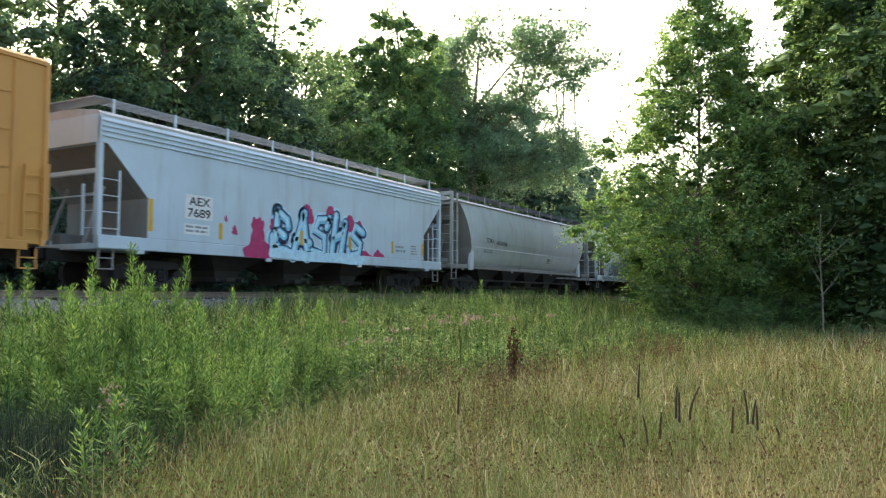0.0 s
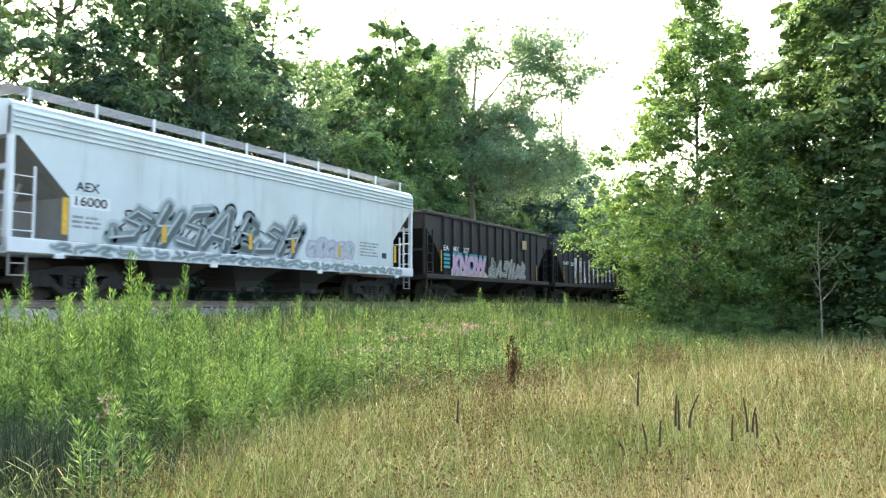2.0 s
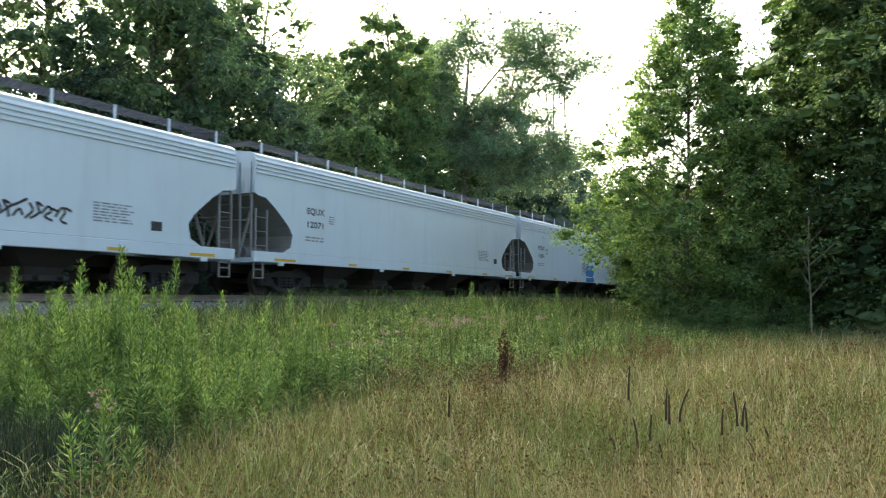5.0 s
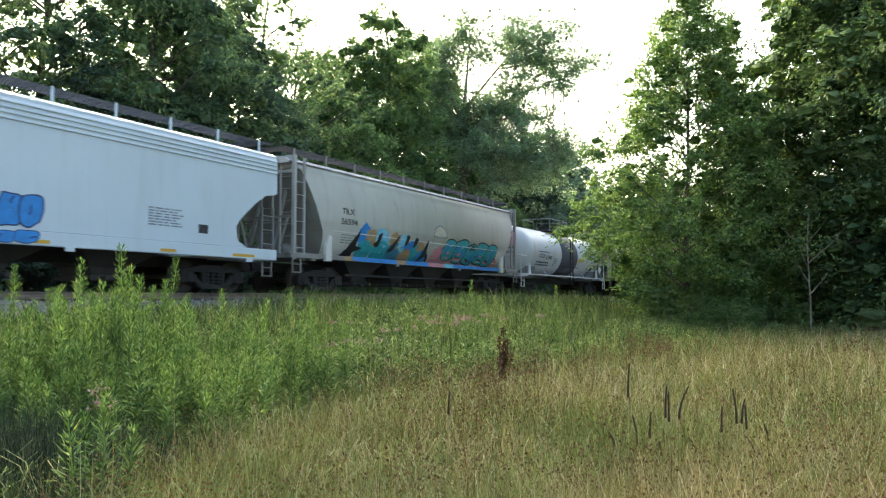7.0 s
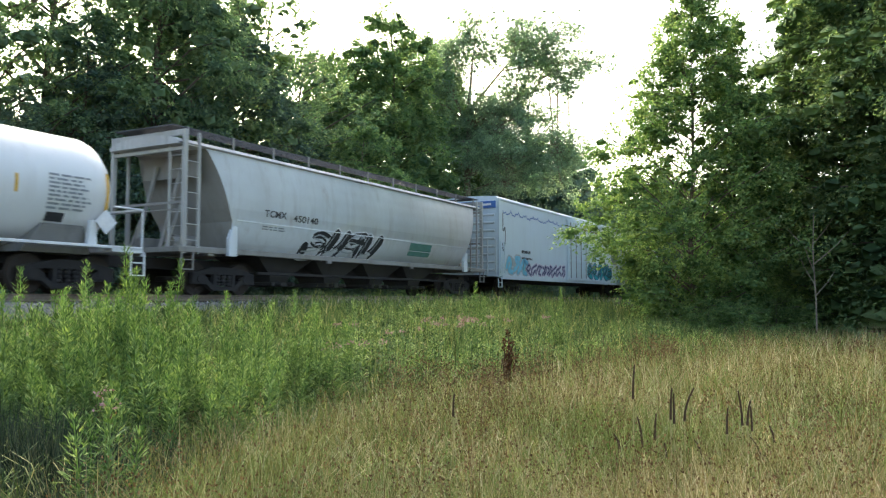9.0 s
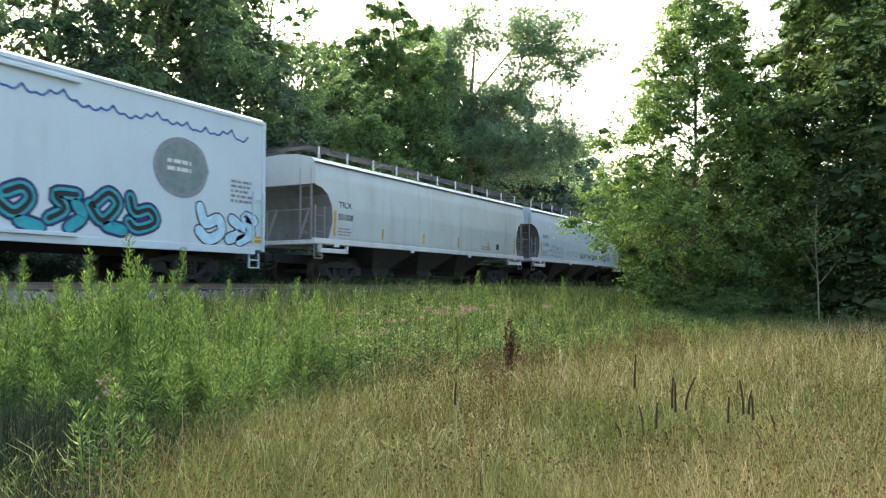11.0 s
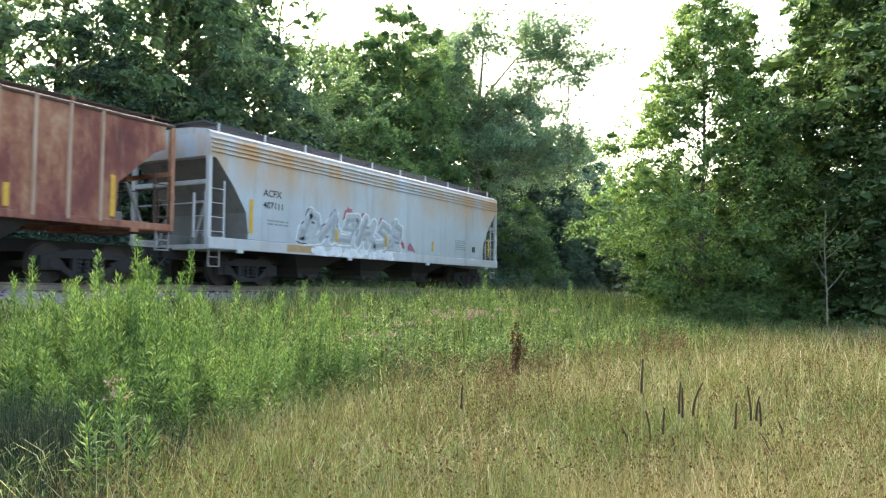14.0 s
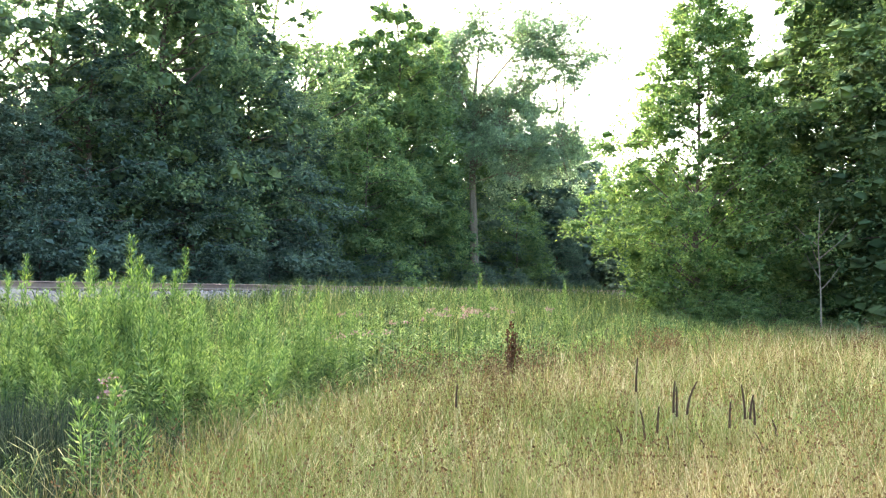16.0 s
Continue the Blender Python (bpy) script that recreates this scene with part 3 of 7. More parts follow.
def graffiti(car, x0, x1, z0, z1, wide, count, fat, layers, seed, label, lean=0.1, low=None, wobble=0.12, forms=None, straight=False):
    """Sprayed letter forms, each form and layer a part. layers: (material, added width, share of the strokes, shift x, shift z) from the back to the front."""
    rr = random.Random(seed)
    w = (x1 - x0) / count
    for i in range(count):
        g = forms[i % len(forms)] if forms else GLYPHS[rr.randrange(len(GLYPHS))]
        top = z1 - rr.uniform(0, 0.15) * (z1 - z0)
        bot = z0 + rr.uniform(0, 0.12) * (z1 - z0)
        strokes = [[(x0 + w * (i + 0.06 + 0.88 * u) + lean * (v2 - 0.5) + rr.uniform(-1, 1) * wobble * w * 0.4, bot + (top - bot) * v2 + rr.uniform(-1, 1) * wobble * (z1 - z0) * 0.4) for u, v2 in s] for s in g]
        for k, (mat, add, share, dx, dz) in enumerate(layers):
            bm, tied = fresh(), []
            for j, s in enumerate(strokes):
                if j == 0 or rr.random() <= share:
                    brush(bm, [(x + dx, max(z + dz, low if low is not None else -9)) for x, z in s], fat + add, 0.0, straight, tied)
            bmesh.ops.recalc_face_normals(bm, faces=bm.faces)
            part("graffiti", on_side(mesh_of("graffiti", bm), wide, 0.005 + 0.003 * k + 0.0006 * (i % 2)), M[mat], car, label if k == len(layers) - 1 else "")


def blob(bm, pts, out=0.0):
    """A filled outline about its middle."""
    c = (sum(p[0] for p in pts) / len(pts), sum(p[1] for p in pts) / len(pts))
    rings = [[bm.verts.new((c[0] + (x - c[0]) * f, -out, c[1] + (z - c[1]) * f)) for x, z in pts] for f in (0.02, 0.5, 1.0)]
    for a, b2 in zip(rings, rings[1:]):
        for i in range(len(pts)):
            bm.faces.new((a[i], a[(i + 1) % len(pts)], b2[(i + 1) % len(pts)], b2[i]))


def bubbles(car, x0, x1, z0, z1, wide, count, out, fill, line, seed, label, lean=0.15, edge=0.05, lines=2, lw=0.04, jitter=0.1):
    """A row of rounded, crowded sprayed forms: an outer halo, the fill and short strokes on it."""
    rr = random.Random(seed)
    w = (x1 - x0) / count
    for i in range(count):
        halo, body, ink = fresh(), fresh(), fresh()
        cx = x0 + w * (i + 0.5)
        hw = w * rr.uniform(0.46, 0.6)
        zt, zb = z1 - rr.uniform(0, 0.22) * (z1 - z0), z0 + rr.uniform(0, 0.12) * (z1 - z0)
        cz, hz = (zt + zb) / 2, (zt - zb) / 2
        ring = []
        for k in range(12):
            a = 2 * math.pi * k / 12
            c, d = math.cos(a), math.sin(a)
            q = 1 + rr.uniform(-jitter, jitter)
            ring.append((abs(c) ** 0.7 * math.copysign(1, c) * q, abs(d) ** 0.7 * math.copysign(1, d) * q))
        for bm, g in ((halo, edge), (body, 0.0)):
            blob(bm, smooth_line([(cx + u * (hw + g) + lean * v2 * hz, cz + v2 * (hz + g)) for u, v2 in ring] + [(cx + ring[0][0] * (hw + g) + lean * ring[0][1] * hz, cz + ring[0][1] * (hz + g))], 3)[:-1], 0.0012 * i)
        tied = []
        for k in range(lines):
            u0, v0 = rr.uniform(-0.5, 0.4), rr.uniform(-0.7, 0.5)
            pts = [(cx + (u0 + du) * hw + lean * (v0 + dv) * hz, cz + (v0 + dv) * hz) for du, dv in ((0, 0), (rr.uniform(-0.2, 0.3), rr.uniform(0.15, 0.3)), (rr.uniform(0.0, 0.5), rr.uniform(0.3, 0.6)))]
            brush(ink, pts, lw, join=tied)
        for k, (bm, mat) in enumerate(((halo, out), (body, fill), (ink, line))):
            bmesh.ops.recalc_face_normals(bm, faces=bm.faces)
            part("graffiti", on_side(mesh_of("graffiti", bm), wide, 0.005 + (0.0006, 0.0012, 0.0012 * count + 0.003)[k]), M[mat], car, label if k == 1 else "")


def blotch(car, pts, wide, mat, off=0.004, name="spray_patch", seed=1, rough=0.06):
    """A sprayed patch with an uneven outline."""
    rr = random.Random(seed)
    n2 = len(pts)
    fine = smooth_line(pts + [pts[0]], 6)[:-1]
    cx, cz = sum(p[0] for p in fine) / len(fine), sum(p[1] for p in fine) / len(fine)
    bm = fresh()
    rings = []
    for f in (0.02, 0.35, 0.7, 1.0):
        rings.append([bm.verts.new((cx + (x - cx) * f + (rr.uniform(-rough, rough) if f == 1 else 0), 0, cz + (z - cz) * f + (rr.uniform(-rough, rough) if f == 1 else 0))) for x, z in fine])
    for a, b2 in zip(rings, rings[1:]):
        for i in range(len(fine)):
            bm.faces.new((a[i], a[(i + 1) % len(fine)], b2[(i + 1) % len(fine)], b2[i]))
    me = mesh_of(name, bm)
    part(name, on_side(me, wide, off), M[mat], car)


def bay(parent, xc, half, w, ztop, mat, zbot=0.33):
    """One discharge hopper with its gate."""
    bm = fresh()
    rows = []
    for z, hx, wy in ((ztop, half, w), (0.62, half * 0.34, 0.62), (zbot + 0.08, half * 0.28, 0.55)):
        rows.append([(xc - hx, -wy, z), (xc + hx, -wy, z), (xc + hx, wy, z), (xc - hx, wy, z)])
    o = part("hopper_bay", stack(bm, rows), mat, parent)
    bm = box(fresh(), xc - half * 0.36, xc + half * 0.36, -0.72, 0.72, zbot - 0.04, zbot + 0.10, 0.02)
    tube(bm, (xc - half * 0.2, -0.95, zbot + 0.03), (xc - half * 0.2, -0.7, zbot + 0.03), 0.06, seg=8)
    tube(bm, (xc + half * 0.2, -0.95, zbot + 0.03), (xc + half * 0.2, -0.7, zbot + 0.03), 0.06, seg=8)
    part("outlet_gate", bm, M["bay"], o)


def walkway(car, L, z, w, mat, posts, post_mat, x0=0.3):
    """The roof walk along one edge with its brackets, on both sides."""
    for s in (-1, 1):
        bm = fresh()
        for k in range(7):
            y = s * (w - 0.02 - k * 0.10)
            box(bm, x0, L - x0, y - 0.018, y + 0.018, z - 0.03, z)
        k = int((L - 2 * x0) / 0.35)
        for i in range(k + 1):
            x = x0 + i * (L - 2 * x0) / k
            box(bm, x - 0.012, x + 0.012, s * w - (0.64 if s > 0 else 0), s * w + (0.64 if s < 0 else 0), z - 0.028, z - 0.004)
        part("running_board", bm, mat, car)
        if s < 0:
            me = None
            for i in range(posts):
                x = x0 + 0.25 + i * (L - 2 * x0 - 0.5) / (posts - 1)
                if me is None:
                    me = mesh_of("bracket", box(fresh(), -0.03, 0.03, s * w - 0.02, s * w + 0.02, z - 0.36, z + 0.015))
                    me.materials.append(post_mat)
                o = part("bracket", me, None, car)
                o.location = (x, 0, 0)
    for x in (x0, L - x0):
        part("cross_walk", box(fresh(), x - 0.28, x + 0.28, -w, w, z - 0.03, z), mat, car)


def covered_hopper(S, L, name, label, body_mat, sill_mat, cut, wide_rows, eave, ridge, sill=(1.0, 1.32), bays=3, bottom=1.33,
                   ribs=(), post=True, walk_mat="galv", posts=9, slope_mat=None, gutter=None, side_sill=True, lad=True, ladder_mat=None,
                   vertical=0, rib_mat=None, roof_walk=True, inset=2.1, sill_w=None, cut_end=None, walk_up=0.24, lad_top=(1.3, 1.65)):
    """A covered hopper car. cut: (z, distance of the body's end from the car's end); wide_rows: (z, half width)."""
    car = car_empty(name, S, L, label, "hopper car")
    wide = lambda z: interp(wide_rows, z)
    # body: side sheets and sloping end sheets in one skin
    zs = sorted({bottom, eave, *[r[0] for r in cut if bottom < r[0] < eave], *np.linspace(bottom, eave, 22)})
    bm = fresh()
    rows = []
    for z in zs:
        c, e, w = interp(cut, z), interp(cut_end or cut, z), wide(z)
        rows.append([(c, -w, z), (L - e, -w, z), (L - e, w, z), (c, w, z)])
    stack(bm, rows, caps=True)
    body = part("body", bm, body_mat, car)
    if sill_w:
        for p in body.data.polygons:
            p.use_smooth = abs(p.normal.y) > 0.5
    # sloping end faces get a darker colour that includes the recess's shade
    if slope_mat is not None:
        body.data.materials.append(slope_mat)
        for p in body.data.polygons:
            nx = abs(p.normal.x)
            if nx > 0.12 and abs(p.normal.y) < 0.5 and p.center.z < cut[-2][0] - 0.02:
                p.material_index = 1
    # roof
    bm = fresh()
    we = wide(eave)
    prof = [(we + 0.03, eave - 0.06), (we + 0.03, eave), (we * 0.92, eave + (ridge - eave) * 0.45), (we * 0.55, ridge - 0.04), (0, ridge)]
    pts = [(-a, c) for a, c in prof] + [(a, c) for a, c in prof[-2::-1]]
    stack(bm, [[(x, a, c) for a, c in pts] for x in (0.02, L - 0.02)])
    part("roof", bm, body_mat if body_mat in (M["white"], M["white_old"]) else M["rust_dark"] if body_mat is M["rust"] else M["roof_grime"], car)
    # loading hatches along the ridge
    for i in range(3):
        x = L * (0.2 + 0.3 * i)
        part("hatch", box(fresh(), x - L * 0.12, x + L * 0.12, -0.28, 0.28, ridge - 0.05, ridge + 0.06, 0.03), body_mat, car)
    if side_sill:
        for s in (-1, 1):
            w = sill_w or wide(sill[1]) + 0.02
            bm = box(fresh(), 0.0, L, min(s * w, s * (w - 0.14)), max(s * w, s * (w - 0.14)), sill[0], sill[1], 0.015)
            part("side_sill", bm, sill_mat, car)
        for i in range(4):
            x = 1.2 + i * (L - 2.4) / 3
            part("jacking_pad", box(fresh(), x - 0.12, x + 0.12, -(sill_w or wide(sill[1])) - 0.045, -(sill_w or wide(sill[1])) + 0.02, sill[0] - 0.09, sill[0] + 0.01, 0.01), sill_mat, car)
    for z in ribs:
        bm = fresh()
        for s in (-1, 1):
            y = s * (wide(z) + 0.014)
            box(bm, 0.04, L - 0.04, y - 0.02, y + 0.02, z - 0.028, z + 0.028, 0.012)
        part("side_rib", bm, rib_mat or body_mat, car)
    if gutter:
        for s in (-1, 1):
            y = s * (we + 0.045)
            part("eave_strip", box(fresh(), 0.05, L - 0.05, y - 0.02, y + 0.02, eave - 0.05, eave - 0.01), gutter, car)
    if vertical:
        me = None
        for i in range(vertical):
            x0 = cut[0][1] if cut else 0
            x = interp(cut, bottom) + (i + 0.5) * (L - 2 * interp(cut, bottom)) / vertical
            for s in (-1, 1):
                bm = fresh()
                box(bm, x - 0.04, x + 0.04, s * wide(2.5) - 0.05, s * wide(2.5) + 0.05, bottom, eave - 0.02, 0.015)
                part("side_post", bm, rib_mat or body_mat, car)
    # ends: platform, posts, ladders, steps
    lm = ladder_mat or sill_mat
    we2 = 1.5
    for x0, x1, s in ((0, 1.5, 1), (L - 1.5, L, -1)):
        part("end_platform", box(fresh(), x0, x1, -we2, we2, sill[0] - 0.02, sill[0] + 0.12, 0.01), sill_mat, car)
        xe = 0.06 if s > 0 else L - 0.06
        if post:
            for y in (-1, 1):
                yy = y * (wide(eave) - 0.03)
                part("end_post", box(fresh(), xe - 0.06, xe + 0.06, yy - 0.07, yy + 0.07, sill[0], eave - 0.05, 0.01), sill_mat, car)
        if lad:
            a = xe + s * 0.05
            ladder(car, min(a, a + s * 0.5), max(a, a + s * 0.5), -wide(eave) + 0.0, sill[1], eave - lad_top[0] if post else 2.6, lm)
            end_ladder(car, xe - s * 0.03, -wide(eave) + 0.1, -wide(eave) + 0.55, sill[1], eave - (lad_top[1] if post else 0.2), lm)
        if post:
            part("end_beam", box(fresh(), xe - 0.05, xe + 0.05, -1.45, 1.45, 2.78, 2.9, 0.01), sill_mat, car)
        sill_step(car, xe + s * 0.25, M["frame_grey"], 0.5, sill[0])
        bm = fresh()
        tube(bm, (xe, -1.3, sill[1] + 0.95), (xe, 1.3, sill[1] + 0.95), 0.02, seg=5)
        tube(bm, (xe, 0.5, sill[0]), (xe, 0.5, sill[1] + 0.95), 0.02, seg=5)
        part("hand_rail", bm, lm, car)
    span = L - 2 * (inset + 1.55)
    for i in range(bays):
        xc = inset + 1.55 + (i + 0.5) * span / bays
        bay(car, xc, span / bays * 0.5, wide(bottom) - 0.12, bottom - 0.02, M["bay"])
    for x0, s in ((0.25, 1), (L - 0.25, -1)):
        for y in (-0.7, 0.7):
            part("slope_brace", tube(fresh(), (x0, y, sill[0] + 0.1), (x0 + s * 0.55, y, interp([(0, 2.6), (9, 2.6)], 1)), 0.05, seg=6), M["frame_grey"], car)
        part("brake_rigging", box(fresh(), min(x0, x0 + s * 0.7), max(x0, x0 + s * 0.7), 0.15, 0.5, sill[0] + 0.12, sill[0] + 0.42, 0.03), M["slope_grey"], car)
    bm = box(fresh(), L - 1.5, L - 0.7, -0.5, 0.3, sill[0] + 0.1, sill[0] + 0.5, 0.04)
    part("brake_valve_box", bm, M["slope_grey"], car)
    part("brake_reservoir", tube(fresh(), (0.7, -0.45, sill[0] + 0.35), (1.5, -0.45, sill[0] + 0.35), 0.17, seg=12), M["slope_grey"], car)
    if roof_walk:
        walkway(car, L, ridge + walk_up, we * 0.86, M[walk_mat], posts, sill_mat)
    running_gear(car, L, inset)
    return car, wide


def slab_hopper(S, L, label, mat, sill_mat, cut=None, ladder_mat=None, **kw):
    """Straight side sheets with a ribbed band under the eave."""
    cut = cut or [(1.3, 1.42), (2.32, 1.42), (3.51, 0.2), (3.52, 0.0), (5, 0.0)]
    return covered_hopper(S, L, "covered_hopper", label, M[mat], M[sill_mat], cut, [(1.0, 1.58), (4.1, 1.58), (4.25, 1.5)], 4.2, 4.42,
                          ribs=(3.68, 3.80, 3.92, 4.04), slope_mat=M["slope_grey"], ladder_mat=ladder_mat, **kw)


CLOUD = [(1.3, 1.25), (1.5, 1.67), (1.89, 1.76), (2.16, 1.57), (2.67, 0.94), (2.95, 0.5), (3.0, 0.12), (3.06, 0.0), (5, 0.0)]
BULGE = [(1.2, 0.98), (1.35, 1.14), (1.55, 1.29), (1.8, 1.42), (2.1, 1.52), (2.5, 1.59), (2.9, 1.60), (3.3, 1.56), (3.7, 1.48), (4.0, 1.39), (4.2, 1.31)]
CURVE = [(1.3, 2.1), (1.5, 2.05), (2.1, 1.92), (2.46, 1.73), (3.49, 1.30), (3.98, 1.07), (4.1, 0.95), (5, 0.9)]


def curved_hopper(S, L, label, mat, up=0.0, reach=0.0):
    """Barrel-sided car whose end sheets slope in, with open end frames."""
    car, wide = covered_hopper(S, L, "barrel_hopper", label, M[mat], M["frame_grey"], [(z, c - reach * min(1, z / 3)) for z, c in CURVE], BULGE, 4.12 + up, 4.36 + up, sill=(1.16, 1.32), bays=4, bottom=1.25, post=False,
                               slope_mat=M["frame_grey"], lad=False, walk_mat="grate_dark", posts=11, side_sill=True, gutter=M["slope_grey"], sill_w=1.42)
    # open frames at the ends carry the roof walk
    for xe, s in ((0.22, 1), (L - 0.22, -1)):
        for y in (-1.42, 1.42):
            part("end_post", box(fresh(), xe - 0.06, xe + 0.06, y - 0.06, y + 0.06, 1.1, 4.46, 0.01), M["frame_light"], car)
            a = xe + s * 0.5
            part("frame_post", box(fresh(), a - 0.035, a + 0.035, y - 0.035, y + 0.035, 1.1, 4.44), M["frame_light"], car)
        part("frame_beam", box(fresh(), xe - 0.06, xe + 0.06, -1.42, 1.42, 4.3, 4.46, 0.01), M["frame_light"], car)
        part("frame_brace", box(fresh(), xe - 0.04, xe + 0.04, -1.38, 1.38, 3.9, 4.0, 0.01), M["frame_light"], car)
        end_ladder(car, xe, -1.36, -0.85, 1.3, 4.4, M["frame_light"])
        ladder(car, min(xe, xe + s * 0.5), max(xe, xe + s * 0.5), -1.44, 1.3, 4.3, M["frame_light"])
        for y in (-0.5, 0.5):
            part("end_strut", tube(fresh(), (xe, y, 1.15), (xe + s * 0.75, y, 3.7), 0.06, seg=6), M["frame_grey"], car)
        a = 2.0 if s > 0 else L - 2.0
        bm = prism(fresh(), [(a - 0.16, 1.1), (a + 0.16, 1.1), (a + 0.16, 1.95), (a + 0.02, 1.98), (a - 0.16, 1.6)], -1.50, -1.38)
        part("sill_gusset", bm, M[mat], car)
        part("end_sheet", box(fresh(), min(xe + s * 0.78, xe + s * 0.84), max(xe + s * 0.78, xe + s * 0.84), -1.1, 1.1, 3.3, 3.92, 0.01), M["frame_grey"], car)
        part("cross_tie", box(fresh(), xe - 0.03, xe + 0.03, -1.4, 1.4, 2.45, 2.52), M["frame_grey"], car)
        part("brake_cylinder", tube(fresh(), (xe + s * 0.3, -0.6, 1.45), (xe + s * 0.9, -0.6, 1.45), 0.16, seg=12), M["frame_grey"], car)
    part("seam", seam(L, 2.15, wide), M[mat], car)
    part("lower_rail", box(fresh(), 3.4, L - 3.4, -1.2, -1.12, 0.62, 0.70, 0.01), M["under"], car)
    return car, wide


def seam(L, z, wide):
    bm = fresh()
    for s in (-1, 1):
        y = s * wide(z)
        box(bm, 2.1, L - 2.1, y - 0.012, y + 0.012, z - 0.015, z + 0.015)
    return bm


def coal_hopper(S, L, label):
    """Open-topped steel hopper with outside posts."""
    car = car_empty("open_hopper", S, L, label, "hopper car")
    cut = [(1.0, 1.75), (1.3, 1.7), (2.3, 0.95), (3.02, 0.12), (3.03, 0.0), (4, 0.0)]
    wide = lambda z: 1.50
    bm = fresh()
    zs = sorted({1.05, 3.66, *[c[0] for c in cut if 1.05 < c[0] < 3.66], *np.linspace(1.05, 3.66, 8)})
    rows = [[(interp(cut, z), -1.48, z), (L - interp(cut, z), -1.48, z), (L - interp(cut, z), 1.48, z), (interp(cut, z), 1.48, z)] for z in zs]
    # the open top: the skin turns inwards and down to a load of coal
    rows.append([(0.07, -1.41, 3.66), (L - 0.07, -1.41, 3.66), (L - 0.07, 1.41, 3.66), (0.07, 1.41, 3.66)])
    rows.append([(0.07, -1.41, 3.2), (L - 0.07, -1.41, 3.2), (L - 0.07, 1.41, 3.2), (0.07, 1.41, 3.2)])
    part("body", stack(bm, rows), M["black"], car)
    bm = fresh()
    for y in (-1.5, 1.5):
        box(bm, -0.02, L + 0.02, y - 0.06, y + 0.06, 3.62, 3.76, 0.02)
    for x in (0.03, L - 0.03):
        box(bm, x - 0.06, x + 0.06, -1.44, 1.44, 3.62, 3.76, 0.02)
    part("top_chord", bm, M["black"], car)
    for s in (-1, 1):
        part("side_sill", box(fresh(), 0, L, s * 1.52 - 0.07, s * 1.52 + 0.07, 0.98, 1.16, 0.015), M["black"], car)
    me = mesh_of("side_post", box(fresh(), -0.055, 0.055, -0.05, 0.05, 1.14, 3.63, 0.015))
    me.materials.append(M["black"])
    for i in range(13):
        x = 1.55 + i * (L - 3.1) / 12
        for y in (-1.51, 1.51):
            o = part("side_post", me, None, car)
            o.location = (x, y, 0)
    for x, s in ((0.05, 1), (L - 0.05, -1)):
        for y in (-1.42, -0.45, 0.45, 1.42):
            part("end_post", box(fresh(), x - 0.05, x + 0.05, y - 0.05, y + 0.05, 1.0, 3.6, 0.01), M["black"], car)
        part("end_platform", box(fresh(), min(x, x + s * 1.6), max(x, x + s * 1.6), -1.45, 1.45, 0.96, 1.1), M["black"], car)
        part("end_beam", box(fresh(), x - 0.04, x + 0.04, -1.45, 1.45, 2.1, 2.2), M["black"], car)
        ladder(car, min(x + s * 0.1, x + s * 0.55), max(x + s * 0.1, x + s * 0.55), -1.5, 1.1, 3.0, M["black"])
        sill_step(car, x + s * 0.3, M["black"], 0.5, 0.98)
    for i in range(3):
        bay(car, L * (0.5 + (i - 1) * 0.205), 1.35, 1.3, 1.04, M["under"])
    running_gear(car, L, 1.95)
    return car, (lambda z: 1.48)


